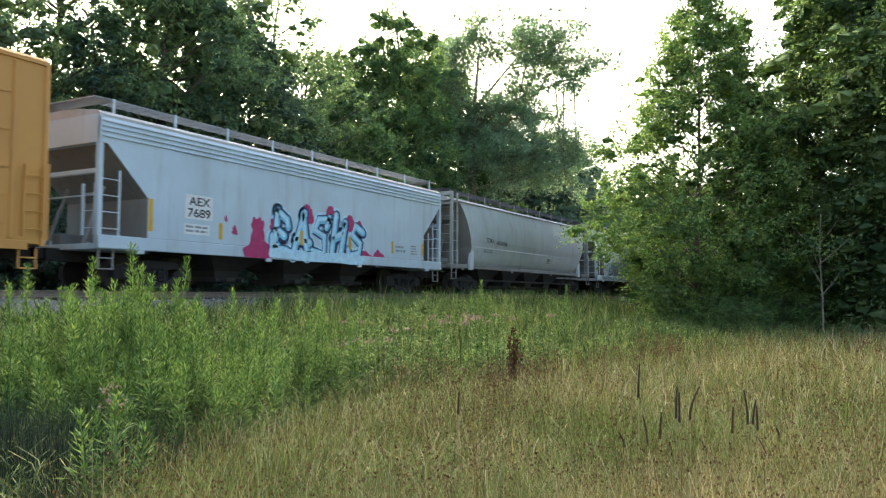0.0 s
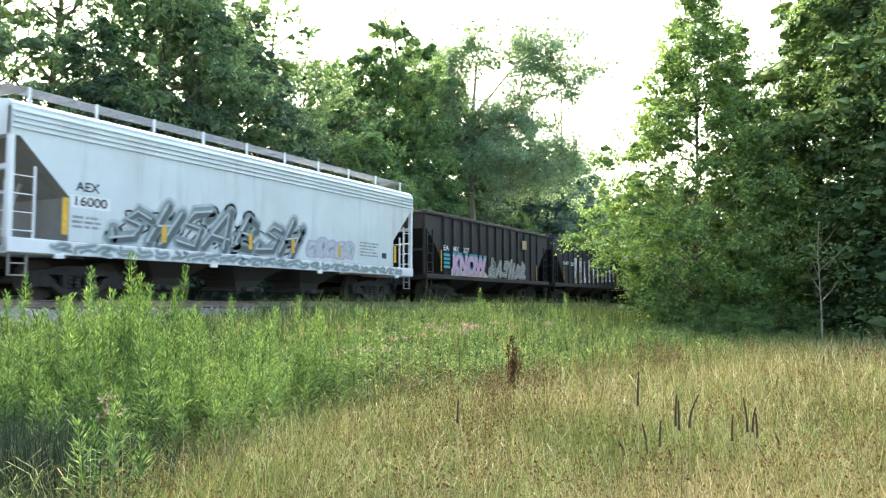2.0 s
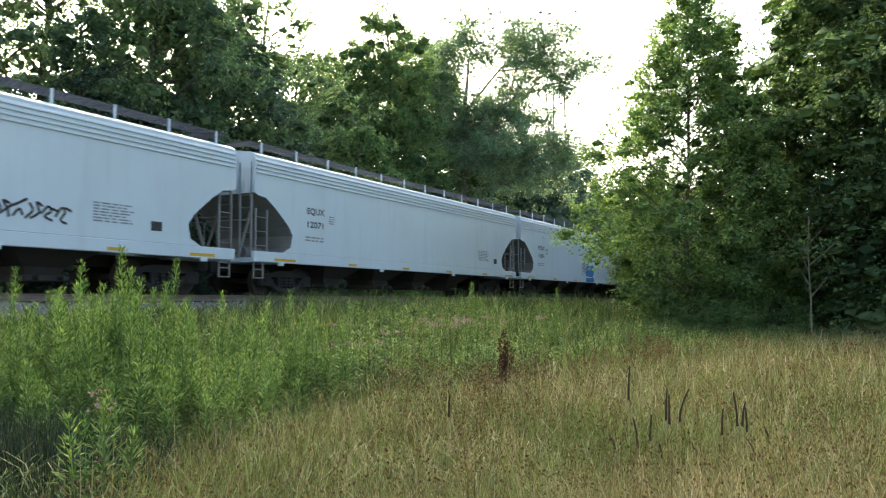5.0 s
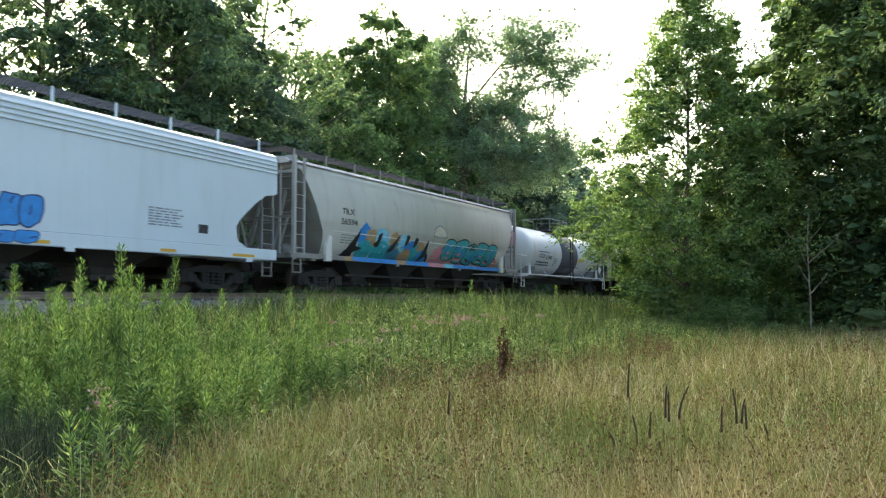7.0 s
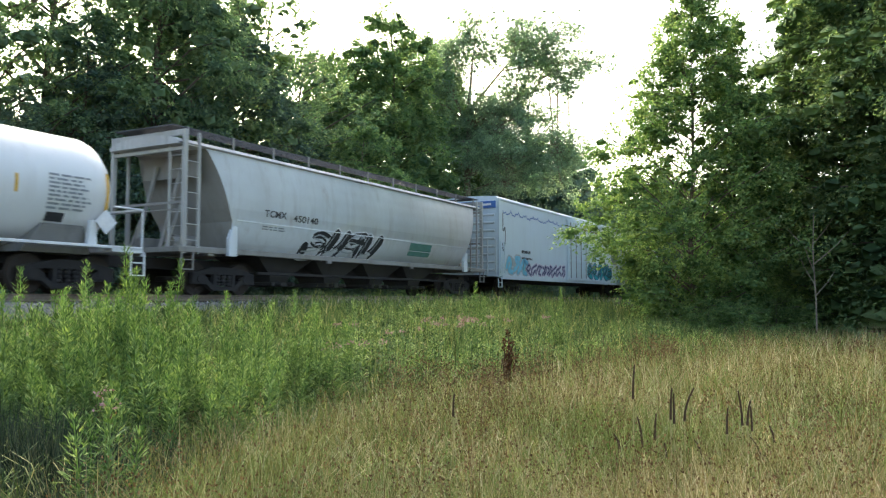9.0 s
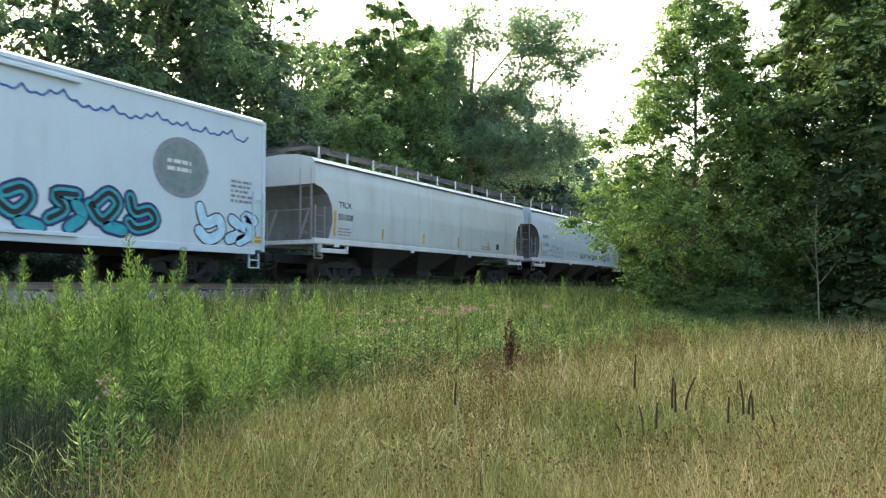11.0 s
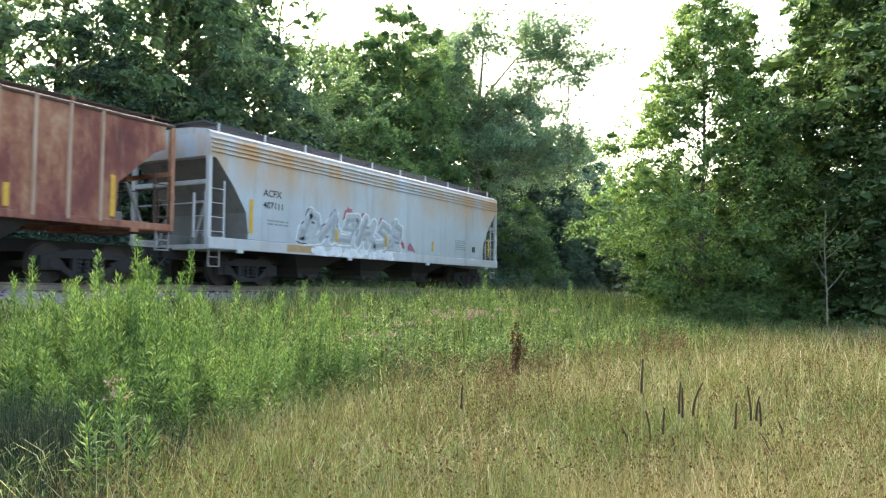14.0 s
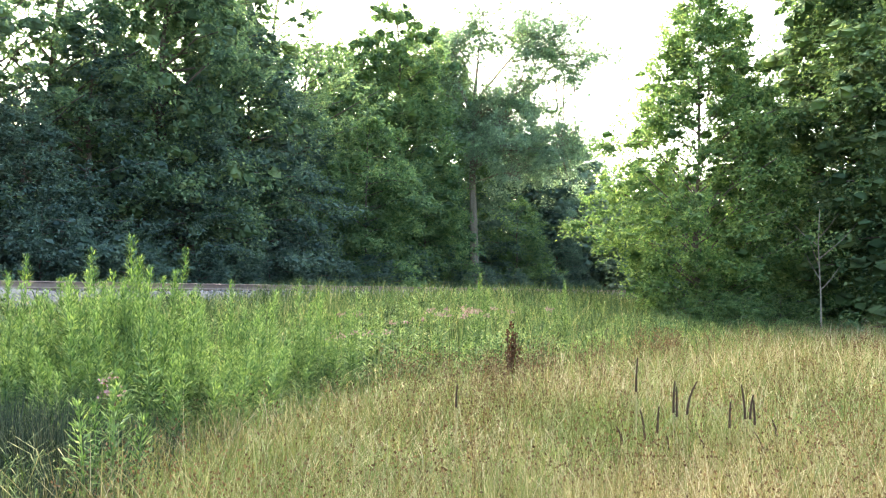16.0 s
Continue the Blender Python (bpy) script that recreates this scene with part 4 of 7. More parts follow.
def tank_car(S, L, label):
    car = car_empty("tank_car", S, L, label, "tank car")
    R, zc, x0, x1 = 1.41, 2.47, 0.95, L - 0.5
    def shell(name, spans, mat, grow=0.0, lab=""):
        bm = fresh()
        rows = []
        for x, r in spans:
            rows.append([(x, (r + grow) * math.sin(k * math.pi / 20), zc + (r + grow) * math.cos(k * math.pi / 20)) for k in range(40)])
        part(name, stack(bm, rows), mat, car, lab, smooth=True)
    head = [(0.0, 0.02), (0.03, 0.3), (0.10, 0.62), (0.22, 0.90), (0.40, 1.17), (0.60, 1.34), (0.80, 1.41)]
    xm0, xm1 = L / 2 - 0.9, L / 2 + 2.0
    shell("tank_shell", [(x0 + a, r) for a, r in head] + [(x, R) for x in np.linspace(x0 + 1.2, x1 - 1.2, 12)] + [(x1 - a, r) for a, r in head[::-1]], M["tank_white"])
    shell("dark_band", [(xm0, R), (xm1, R)], M["tank_dark"], 0.006, "dark blue-black painted band round the tank")
    wide = lambda z: math.sqrt(max(0.05, R * R - (z - zc) ** 2)) + 0.008
    # frame, walk and saddles
    for s in (-1, 1):
        part("side_walk", box(fresh(), 0.2, L - 0.2, min(s * 1.5, s * 1.2), max(s * 1.5, s * 1.2), 1.10, 1.17, 0.01), M["white_sill"], car)
        for x in (1.55, L - 1.55):
            bm = prism(fresh(), [(x - 0.14, 1.12), (x + 0.14, 1.12), (x + 0.06, 1.75), (x - 0.05, 1.75)], s * 1.36 - 0.05, s * 1.36 + 0.05)
            part("walk_bracket", bm, M["white_sill"], car)
        for x in (4.2, L - 4.2):
            part("walk_brace", tube(fresh(), (x, s * 1.4, 1.13), (x - 0.35, s * 1.15, 1.6), 0.035, seg=6), M["white_sill"], car)
    for x in (2.2, L - 2.2):
        part("saddle", stack(fresh(), [[(x - 0.9, -1.0, 0.95), (x + 0.9, -1.0, 0.95), (x + 0.9, 1.0, 0.95), (x - 0.9, 1.0, 0.95)], [(x - 0.5, -1.25, 1.6), (x + 0.5, -1.25, 1.6), (x + 0.5, 1.25, 1.6), (x - 0.5, 1.25, 1.6)]]), M["slope_grey"], car)
    for x, s in ((0.15, 1), (L - 0.15, -1)):
        part("end_platform", box(fresh(), min(x, x + s * 0.9), max(x, x + s * 0.9), -1.5, 1.5, 1.02, 1.14, 0.01), M["white_sill"], car)
        bm = fresh()
        for y in (-1.45, 1.45):
            tube(bm, (x, y, 0.95), (x, y, 2.12), 0.025, seg=6)
            tube(bm, (x, y, 2.12), (x + s * 0.85, y, 2.12), 0.025, seg=6)
        tube(bm, (x, -1.45, 2.12), (x, 1.45, 2.12), 0.025, seg=6)
        part("hand_rail", bm, M["white_sill"], car)
        sill_step(car, x + s * 0.15, M["white_sill"], 0.6, 1.05)
    # loading platform with rails, dome and side ladder
    zt = zc + R
    part("top_platform", box(fresh(), L / 2 - 1.5, L / 2 + 1.6, -0.85, 0.85, zt + 0.02, zt + 0.07), M["grate_dark"], car)
    bm = tube(fresh(), (L / 2, 0, zt - 0.1), (L / 2, 0, zt + 0.32), 0.42, seg=18)
    tube(bm, (L / 2, 0, zt + 0.32), (L / 2, 0, zt + 0.42), 0.30, seg=14)
    tube(bm, (L / 2 + 0.85, 0.2, zt), (L / 2 + 0.85, 0.2, zt + 0.32), 0.14, seg=10)
    part("dome", bm, M["under"], car)
    bm = fresh()
    for xa, xb in ((L / 2 - 1.5, L / 2 + 0.2), (L / 2 + 0.75, L / 2 + 1.6)):
        for y in (-0.85, 0.85):
            for x in (xa, xb):
                tube(bm, (x, y, zt), (x, y, zt + 0.72), 0.024, seg=5)
            tube(bm, (xa, y, zt + 0.72), (xb, y, zt + 0.72), 0.024, seg=5)
    for x in (L / 2 - 1.5, L / 2 + 1.6):
        tube(bm, (x, -0.85, zt + 0.72), (x, 0.85, zt + 0.72), 0.024, seg=5)
    part("platform_rail", bm, M["galv"], car)
    ladder(car, L / 2 + 0.55, L / 2 + 1.0, -1.44, 0.55, zc + 0.9, M["under"])
    part("grab_bar", tube(fresh(), (L / 2 - 1.3, -1.45, zc - 0.75), (L / 2 + 1.9, -1.45, zc - 0.75), 0.02, seg=5), M["under"], car)
    running_gear(car, L, 1.9)
    return car, wide


def box_car(S, L, label, mat, end_mat, H=5.0, door=(9.7, 13.2), name="boxcar"):
    car = car_empty(name, S, L, label, "boxcar")
    bm = fresh()
    sec = [(-1.55, 1.0), (1.55, 1.0), (1.55, H - 0.22), (1.40, H - 0.06), (0, H), (-1.40, H - 0.06), (-1.55, H - 0.22)]
    stack(bm, [[(x, a, c) for a, c in sec] for x in (0.0, L)])
    part("body", bm, mat, car)
    for s in (-1, 1):
        part("side_sill", box(fresh(), 0.4, L - 0.4, s * 1.54 - 0.04, s * 1.54 + 0.05, 0.86, 1.06, 0.01), mat, car)
        part("top_chord", box(fresh(), 0.0, L, s * 1.56 - 0.03, s * 1.56 + 0.03, H - 0.26, H - 0.16, 0.01), mat, car)
    dd = part("door", box(fresh(), door[0], door[1], -1.66, -1.56, 1.12, H - 0.42, 0.02), mat, car)
    bm = fresh()
    for k in range(5):
        z = 1.5 + k * (H - 2.3) / 4
        box(bm, door[0] + 0.1, door[1] - 0.1, -1.69, -1.65, z - 0.05, z + 0.05, 0.01)
    part("door_rib", bm, mat, dd)
    bm = fresh()
    for k in range(4):
        x = door[0] + 0.35 + k * (door[1] - door[0] - 0.7) / 3
        tube(bm, (x, -1.70, 1.15), (x, -1.70, H - 0.5), 0.028, seg=6)
    part("lock_rod", bm, M["galv"], dd)
    for z in (1.08, H - 0.38):
        part("door_track", box(fresh(), door[0] - 0.2, min(L, door[1] + 3.2), -1.66, -1.55, z - 0.05, z + 0.04, 0.01), mat, car)
    for x, s in ((0, 1), (L, -1)):
        bm = fresh()
        for k in range(9):
            z = 1.3 + k * (H - 1.9) / 8
            tube(bm, (x - s * 0.0, -1.35, z), (x - s * 0.0, 1.35, z), 0.06, seg=6)
        part("end_rib", bm, end_mat, car)
        part("corner_post", box(fresh(), min(x, x + s * 0.12), max(x, x + s * 0.12), -1.585, -1.5, 0.95, H - 0.2, 0.01), mat, car)
        ladder(car, min(x + s * 0.12, x + s * 0.55), max(x + s * 0.12, x + s * 0.55), -1.62, 1.15, 2.7, mat)
        end_ladder(car, x - s * 0.10, -1.45, -1.0, 1.1, 2.8, end_mat)
        part("end_platform", box(fresh(), min(x, x - s * 0.35), max(x, x - s * 0.35), -0.9, 0.9, 0.98, 1.06), M["under"], car)
        sill_step(car, x + s * 0.35, mat, 0.45, 0.9)
    running_gear(car, L, 2.6)
    return car, (lambda z: 1.555)


def reflectors(car, wide, rows, w=0.1):
    for x, z0, z1 in rows:
        decal(car, "reflector", x, x + w, z0, z1, wide, "yellow", 0.007)


# orange boxcar
car, wide = box_car(-6.2, 16.9, "orange-yellow painted steel boxcar with ribbed sides", M["orange"], M["orange"], H=5.2, door=(6.5, 10.2))
for i in range(9):
    x = 0.9 + i * 1.9
    if not 6.3 < x < 10.4:
        part("side_post", box(fresh(), x - 0.04, x + 0.04, -1.60, -1.53, 1.08, 4.9, 0.015), M["orange"], car)
for z in (1.4, 2.0, 2.6, 3.4, 4.2):
    part("side_seam", box(fresh(), 10.5, 16.0, -1.575, -1.55, z - 0.02, z + 0.02), M["orange"], car)

# grey hopper with the big cyan piece
car, wide = slab_hopper(12.0, 16.4, "grey-blue painted covered hopper car with large cyan and magenta graffiti", "grey_blue", "grey_blue", posts=9)
decal(car, "number_panel", 2.62, 3.60, 1.93, 2.58, wide, "panel_white")
decal(car, "data_panel", 2.6, 3.5, 1.52, 1.80, wide, "panel_white")
lettering(car, "AEX", 2.76, 2.30, 0.22, wide, width=0.74)
lettering(car, "7689", 2.70, 1.99, 0.22, wide, width=0.82)
bars(car, 2.65, 3.45, 1.56, 1.78, 2, wide)
reflectors(car, wide, [(1.44, 1.5, 2.32), (3.84, 1.45, 1.9), (12.6, 1.5, 1.95), (14.8, 1.5, 2.0)], 0.14)
blotch(car, [(4.9, 1.05), (5.1, 1.6), (5.2, 2.15), (5.6, 2.1), (5.7, 1.5), (6.3, 1.2), (6.3, 1.02)], wide, "spray_magenta", 0.006, seed=2)
blotch(car, [(10.2, 1.05), (10.7, 1.5), (11.3, 1.35), (11.8, 1.55), (12.4, 1.1), (12.5, 1.03)], wide, "spray_magenta", 0.006, seed=3)
for x0, z0, r, sd in ((6.05, 2.05, 0.14, 4), (7.7, 2.52, 0.26, 5), (8.9, 2.55, 0.3, 6), (10.0, 2.4, 0.26, 7), (10.55, 2.3, 0.2, 8), (4.45, 1.75, 0.1, 9), (4.1, 2.05, 0.06, 10)):
    blotch(car, [(x0 - r, z0 - r), (x0 - 0.7 * r, z0 + 0.8 * r), (x0 + 0.2 * r, z0 + 1.1 * r), (x0 + r, z0 - 0.2 * r), (x0 + 0.9 * r, z0 - 1.2 * r)], wide, "spray_magenta", 0.006, seed=sd, rough=0.03)
graffiti(car, 6.0, 10.8, 1.2, 2.52, wide, 5, 0.27, [("spray_pale_blue", 0.26, 1, 0, 0), ("spray_navy", 0.13, 1, 0.03, -0.02), ("spray_cyan", 0.0, 1, 0, 0), ("spray_pale_blue", -0.13, 1, -0.02, 0.03)], 11, "cyan and navy sprayed letter forms with barbed corners", forms=SPIKY, straight=True, wobble=0.08)
over_sill = lambda z: wide(z) + 0.03
blotch(car, [(5.9, 1.02), (6.05, 1.34), (8.0, 1.3), (9.5, 1.34), (10.7, 1.3), (10.5, 1.02)], over_sill, "spray_pale_blue", 0.008, seed=6, rough=0.03)
graffiti(car, 6.1, 10.6, 1.06, 1.3, over_sill, 5, 0.07, [("spray_navy", 0.0, 1, 0, 0)], 13, "navy sprayed lines on the sill")
blotch(car, [(4.85, 1.02), (4.85, 1.32), (5.85, 1.33), (6.0, 1.02)], over_sill, "spray_magenta", 0.006, seed=16, rough=0.02)
reflectors(car, lambda z: wide(z) + 0.012, [(7.3, 1.5, 1.95), (9.9, 1.5, 1.95)], 0.14)
bars(car, 12.9, 13.6, 1.55, 1.85, 2, wide)
bars(car, 14.0, 14.5, 1.5, 1.9, 4, wide)

# barrel-sided grey hopper
car, wide = curved_hopper(29.4, 18.3, "grey barrel-sided covered hopper car streaked with grime", "grey")
lettering(car, "TCMX", 3.3, 2.42, 0.2, wide, width=0.88)
lettering(car, "450606", 4.42, 2.36, 0.2, wide, width=1.25)
bars(car, 3.2, 4.2, 1.95, 2.12, 2, wide)
decal(car, "data_panel", 11.2, 11.6, 1.75, 2.0, wide, "panel_grey")

# white hopper with the silver-green piece
car, wide = slab_hopper(49.0, 16.4, "white covered hopper car with silver and green graffiti along its foot", "white_old", "white_sill", posts=10)
lettering(car, "AEX", 1.58, 2.50, 0.21, wide, width=0.62)
lettering(car, "16000", 1.50, 2.16, 0.21, wide, width=0.92)
decal(car, "number_panel", 1.46, 2.5, 2.10, 2.40, wide, "panel_white", 0.003)
bars(car, 1.5, 2.3, 1.62, 1.95, 3, wide)
graffiti(car, 2.7, 9.7, 1.38, 2.45, wide, 7, 0.34, [("spray_silver", 0.16, 1, 0, 0), ("spray_green_grey", 0.0, 1, 0, 0), ("spray_slate", -0.16, 0.8, 0.03, -0.03), ("spray_silver", -0.28, 0.6, -0.04, 0.03)], 23, "silver and dark grey-green sprayed letter forms", lean=0.5, forms=SPIKY[::-1], straight=True)
graffiti(car, 2.6, 9.4, 1.42, 2.3, wide, 9, 0.05, [("spray_black", 0.0, 0.6, 0, 0)], 26, "thin black lines over the silver forms", lean=0.4)
bubbles(car, 9.9, 12.4, 1.45, 2.05, wide, 5, "spray_lilac", "spray_silver", "spray_green_grey", 24, "lilac sprayed forms", edge=0.06, lines=3, lw=0.04)
graffiti(car, 1.0, 15.6, 1.06, 1.26, lambda z: wide(z) + 0.022, 26, 0.07, [("spray_silver", 0.08, 0.8, 0, 0), ("spray_green_grey", 0, 0.8, 0, 0)], 25, "grey sprayed scribble along the sill")
reflectors(car, lambda z: wide(z) + 0.012, [(1.24, 1.46, 2.3), (4.05, 1.48, 1.9), (7.2, 1.5, 1.95), (9.1, 1.5, 1.95), (11.5, 1.5, 1.9), (15.0, 1.48, 2.12)], 0.15)
decal(car, "data_panel", 14.2, 14.5, 1.6, 1.8, wide, "lettering")
bars(car, 12.8, 14.0, 1.6, 2.15, 5, wide)

# two black coal hoppers
car, wide = coal_hopper(66.5, 13.4, "black open-topped coal hopper car with pink graffiti")
lettering(car, "EA", 1.36, 2.2, 0.21, lambda z: 1.575, "lettering_white", width=0.5)
lettering(car, "MX", 2.24, 2.2, 0.21, lambda z: 1.575, "lettering_white", width=0.52)
lettering(car, "327", 3.18, 2.2, 0.21, lambda z: 1.575, "lettering_white", width=0.54)
for z in (1.45, 1.62, 1.79, 1.96):
    decal(car, "spray_patch", 1.42, 1.98, z, z + 0.11, lambda z: 1.565, "spray_teal", 0.003)
for k, (mat, bold, dx, dz) in enumerate((("spray_teal", 0.10, 0.05, 0.07), ("spray_black", 0.085, 0.02, 0.0), ("spray_orchid", 0.075, 0.0, 0.0))):
    lettering(car, "KNOW", 2.2 + dx, 1.28 + dz, 0.74, lambda z: 1.566 + 0.004 * k, mat, 3.3, "graffiti", "pink and lilac sprayed letters edged in black and teal" if k == 2 else "", bold)
blotch(car, [(2.1, 1.1), (2.2, 1.45), (3.6, 1.35), (5, 1.45), (5.6, 1.1)], lambda z: 1.565, "spray_cream", 0.002, seed=8)
graffiti(car, 5.9, 10.2, 1.25, 1.95, lambda z: 1.565, 6, 0.15, [("spray_cream", 0.12, 1, 0, 0), ("spray_slate", 0.04, 1, 0, 0), ("spray_silver", -0.06, 0.8, 0, 0)], 32, "grey letter forms outlined in cream", lean=0.2, forms=SPIKY, straight=True)
decal(car, "placard", 9.75, 10.3, 2.75, 3.2, lambda z: 1.565, "spray_tan")
reflectors(car, lambda z: 1.57, [(1.16, 1.3, 2.2), (11.6, 1.2, 2.0)], 0.08)

car, wide = coal_hopper(80.85, 13.4, "black open-topped coal hopper car with peeling cream graffiti panels")
lettering(car, "EAMX", 1.34, 2.24, 0.22, lambda z: 1.575, "lettering_white", width=0.92)
lettering(car, "300", 2.55, 2.22, 0.22, lambda z: 1.575, "lettering_white", width=0.64)
rr = random.Random(41)
side = lambda z: 1.485
for i in range(1, 11):
    x0 = 1.55 + (i + 1) * (13.4 - 3.1) / 12 + 0.1
    zt = (0, 2.72, 2.6, 2.58, 2.66, 2.25, 2.9, 1.85, 2.2, 2.25, 2.1)[i]
    zb = 1.2 + 0.03 * i
    wd = rr.uniform(0.42, 0.66)
    def torn(xa, xb, za, zc):
        """A strip of old paint with ragged edges."""
        n2 = 7
        left = [(xa + rr.uniform(-0.04, 0.07), za + (zc - za) * k / n2) for k in range(n2 + 1)]
        return left + [(xb + rr.uniform(-0.09, 0.05), za + (zc - za) * k / n2) for k in range(n2, -1, -1)]
    blotch(car, torn(x0, x0 + wd, zb, zt), side, ("spray_cream", "spray_white")[i % 2], 0.003, "paint_panel", seed=50 + i, rough=0.03)
    if i in (1, 5, 7, 2):
        blotch(car, torn(x0 + 0.03, x0 + wd * 0.9, zb, zb + rr.uniform(0.25, 0.7)), side, "spray_tan", 0.006, "paint_panel", seed=70 + i, rough=0.05)
    blotch(car, torn(x0 + wd * rr.uniform(0.1, 0.4), x0 + wd * rr.uniform(0.6, 0.9), (zb + zt) / 2, zt - 0.1), side, ("spray_silver", "spray_cream", "spray_white")[i % 3], 0.009, "paint_panel", seed=170 + i, rough=0.05)
    if i in (5, 6, 8, 9, 10):
        blotch(car, torn(x0 + 0.08, x0 + 0.3, zt + 0.12, zt + 0.42), side, "spray_cream", 0.003, "paint_panel", seed=270 + i, rough=0.04)
    flakes = fresh()
    for k in range(9):
        fx, fz = x0 + rr.uniform(0.02, wd - 0.04), rr.uniform(zb + 0.05, zt - 0.05)
        blob(flakes, [(fx + rr.uniform(0.01, 0.07) * math.cos(j), fz + rr.uniform(0.02, 0.12) * math.sin(j)) for j in range(6)])
    part("paint_flakes", on_side(mesh_of("paint_flakes", flakes), side, 0.013), M["spray_black"], car)
reflectors(car, lambda z: 1.57, [(1.42, 1.35, 2.16), (12.0, 1.8, 2.5)], 0.08)

# three new white hoppers
for S, L, num, seed in ((95.0, 19.9, "12130", 1), (115.7, 19.6, "12071", 2), (136.0, 20.1, "12001", 3)):
    car, wide = slab_hopper(S, L, "clean white covered hopper car with cloud-shaped end openings", "white", "white", cut=CLOUD, post=False, bays=4, posts=12, walk_mat="grate_dark", ladder_mat=M["galv"])
    lettering(car, "EQUX", 2.45, 2.66, 0.2, wide, width=0.95)
    lettering(car, num, 2.43, 2.22, 0.2, wide, width=0.92)
    bars(car, 2.4, 3.4, 1.75, 1.95, 2, wide)
    bars(car, 3.65, 3.95, 2.4, 2.7, 4, wide)
    decal(car, "data_panel", 16.9, 17.25, 1.62, 1.86, wide, "lettering")
    bars(car, 15.2, 16.4, 1.7, 2.2, 7, wide)
    for x, w in ((0.9, 1.0), (4.8, 0.5), (8.4, 0.5), (12.0, 0.5), (15.6, 0.5), (18.2, 0.9)):
        decal(car, "reflector", x, x + w, 1.05, 1.13, lambda z: wide(z) + 0.02, "yellow", 0.006)
    if seed == 1:
        graffiti(car, 3.6, 6.0, 1.7, 2.1, wide, 7, 0.06, [("spray_black", 0, 1, 0, 0)], 61, "thin black sprayed tag")
        graffiti(car, 12.4, 14.6, 1.6, 2.0, wide, 6, 0.06, [("spray_black", 0, 1, 0, 0)], 62, "thin black sprayed tag")
    if seed == 3:
        bubbles(car, 10.8, 12.3, 1.34, 2.12, wide, 3, "spray_navy", "spray_blue", "spray_navy", 63, "blue rounded sprayed forms", lean=0.12, edge=0.035, lines=1, lw=0.035)
        graffiti(car, 9.9, 10.75, 1.5, 2.15, wide, 4, 0.035, [("spray_navy", 0, 1, 0, 0)], 65, "thin navy sprayed scribble", wobble=0.6)
        bubbles(car, 10.7, 12.2, 1.03, 1.31, lambda z: wide(z) + 0.02, 3, "spray_navy", "spray_blue", "spray_navy", 64, "blue sprayed forms on the sill", lean=0.05, edge=0.02, lines=1, lw=0.03)

# barrel-sided car with the blue piece
car, wide = curved_hopper(156.9, 18.3, "warm grey barrel-sided covered hopper car with blue and teal graffiti", "grey_warm", 0.15, 0.45)
lettering(car, "TILX", 2.6, 2.78, 0.2, wide, width=0.75)
lettering(car, "56594", 2.55, 2.42, 0.2, wide, width=1.0)
bars(car, 2.7, 3.6, 1.75, 2.1, 4, wide)
rr = random.Random(71)
for k, (x0, z0, a, h, mat) in enumerate(((4.1, 2.1, 0.5, 0.42, "spray_blue"), (4.6, 2.05, 0.35, 0.4, "spray_tan"), (4.3, 1.6, 0.55, 0.4, "spray_teal"), (5.3, 2.0, 0.55, 0.45, "spray_cyan"), (5.4, 1.6, 0.7, 0.42, "spray_teal"), (6.2, 2.0, 0.45, 0.4, "spray_tan"),
                                        (6.5, 1.6, 0.7, 0.42, "spray_blue_green"), (6.9, 2.0, 0.4, 0.36, "spray_cyan"), (7.4, 1.75, 0.5, 0.45, "spray_blue"), (7.2, 1.55, 0.45, 0.3, "spray_tan"), (8.0, 1.7, 0.5, 0.4, "spray_teal"), (8.2, 1.95, 0.3, 0.25, "spray_tan"), (8.5, 1.5, 0.4, 0.3, "spray_blue"))):
    blotch(car, [(x0 + a * math.cos(j * math.pi / 4) * rr.uniform(0.8, 1.15), z0 + h * math.sin(j * math.pi / 4) * rr.uniform(0.8, 1.1)) for j in range(8)], wide, mat, 0.004 + 0.0012 * k, seed=120 + k, rough=0.05)
for k, pts in enumerate(([(2.9, 1.2), (3.2, 1.6), (3.75, 2.25), (3.7, 1.75), (4.1, 1.65), (3.7, 1.5), (3.6, 1.2)], [(4.75, 1.85), (5.05, 1.75), (5.25, 2.25), (5.0, 2.2), (4.95, 1.95)], [(5.85, 1.6), (6.1, 1.95), (6.5, 2.3), (6.35, 2.0), (6.15, 1.65)],
                         [(6.95, 1.9), (7.0, 2.3), (7.25, 2.28), (7.1, 1.95)], [(7.6, 1.9), (7.7, 2.25), (7.95, 2.2), (7.75, 1.9)], [(8.3, 1.3), (8.5, 1.8), (8.75, 2.25), (8.8, 1.8), (9.1, 1.5), (9.1, 1.2), (8.95, 1.6)])):
    blotch(car, pts, wide, "spray_black", 0.023, "spray_shadow", seed=140 + k, rough=0.02)
skirt = lambda z: 1.43
for k, (x0, x1, mat) in enumerate(((3.0, 3.6, "spray_tan"), (3.55, 6.6, "spray_blue"), (6.5, 7.3, "spray_tan"), (7.2, 9.0, "spray_blue"), (8.95, 10.4, "spray_pink"), (10.3, 11.4, "spray_cyan"), (11.3, 15.9, "spray_blue"))):
    blotch(car, [(x0, 1.17), (x0 - 0.03, 1.31), ((x0 + x1) / 2, 1.315), (x1, 1.31), (x1 + 0.03, 1.17), ((x0 + x1) / 2, 1.165)], skirt, mat, 0.006 + 0.001 * k, seed=150 + k, rough=0.006)
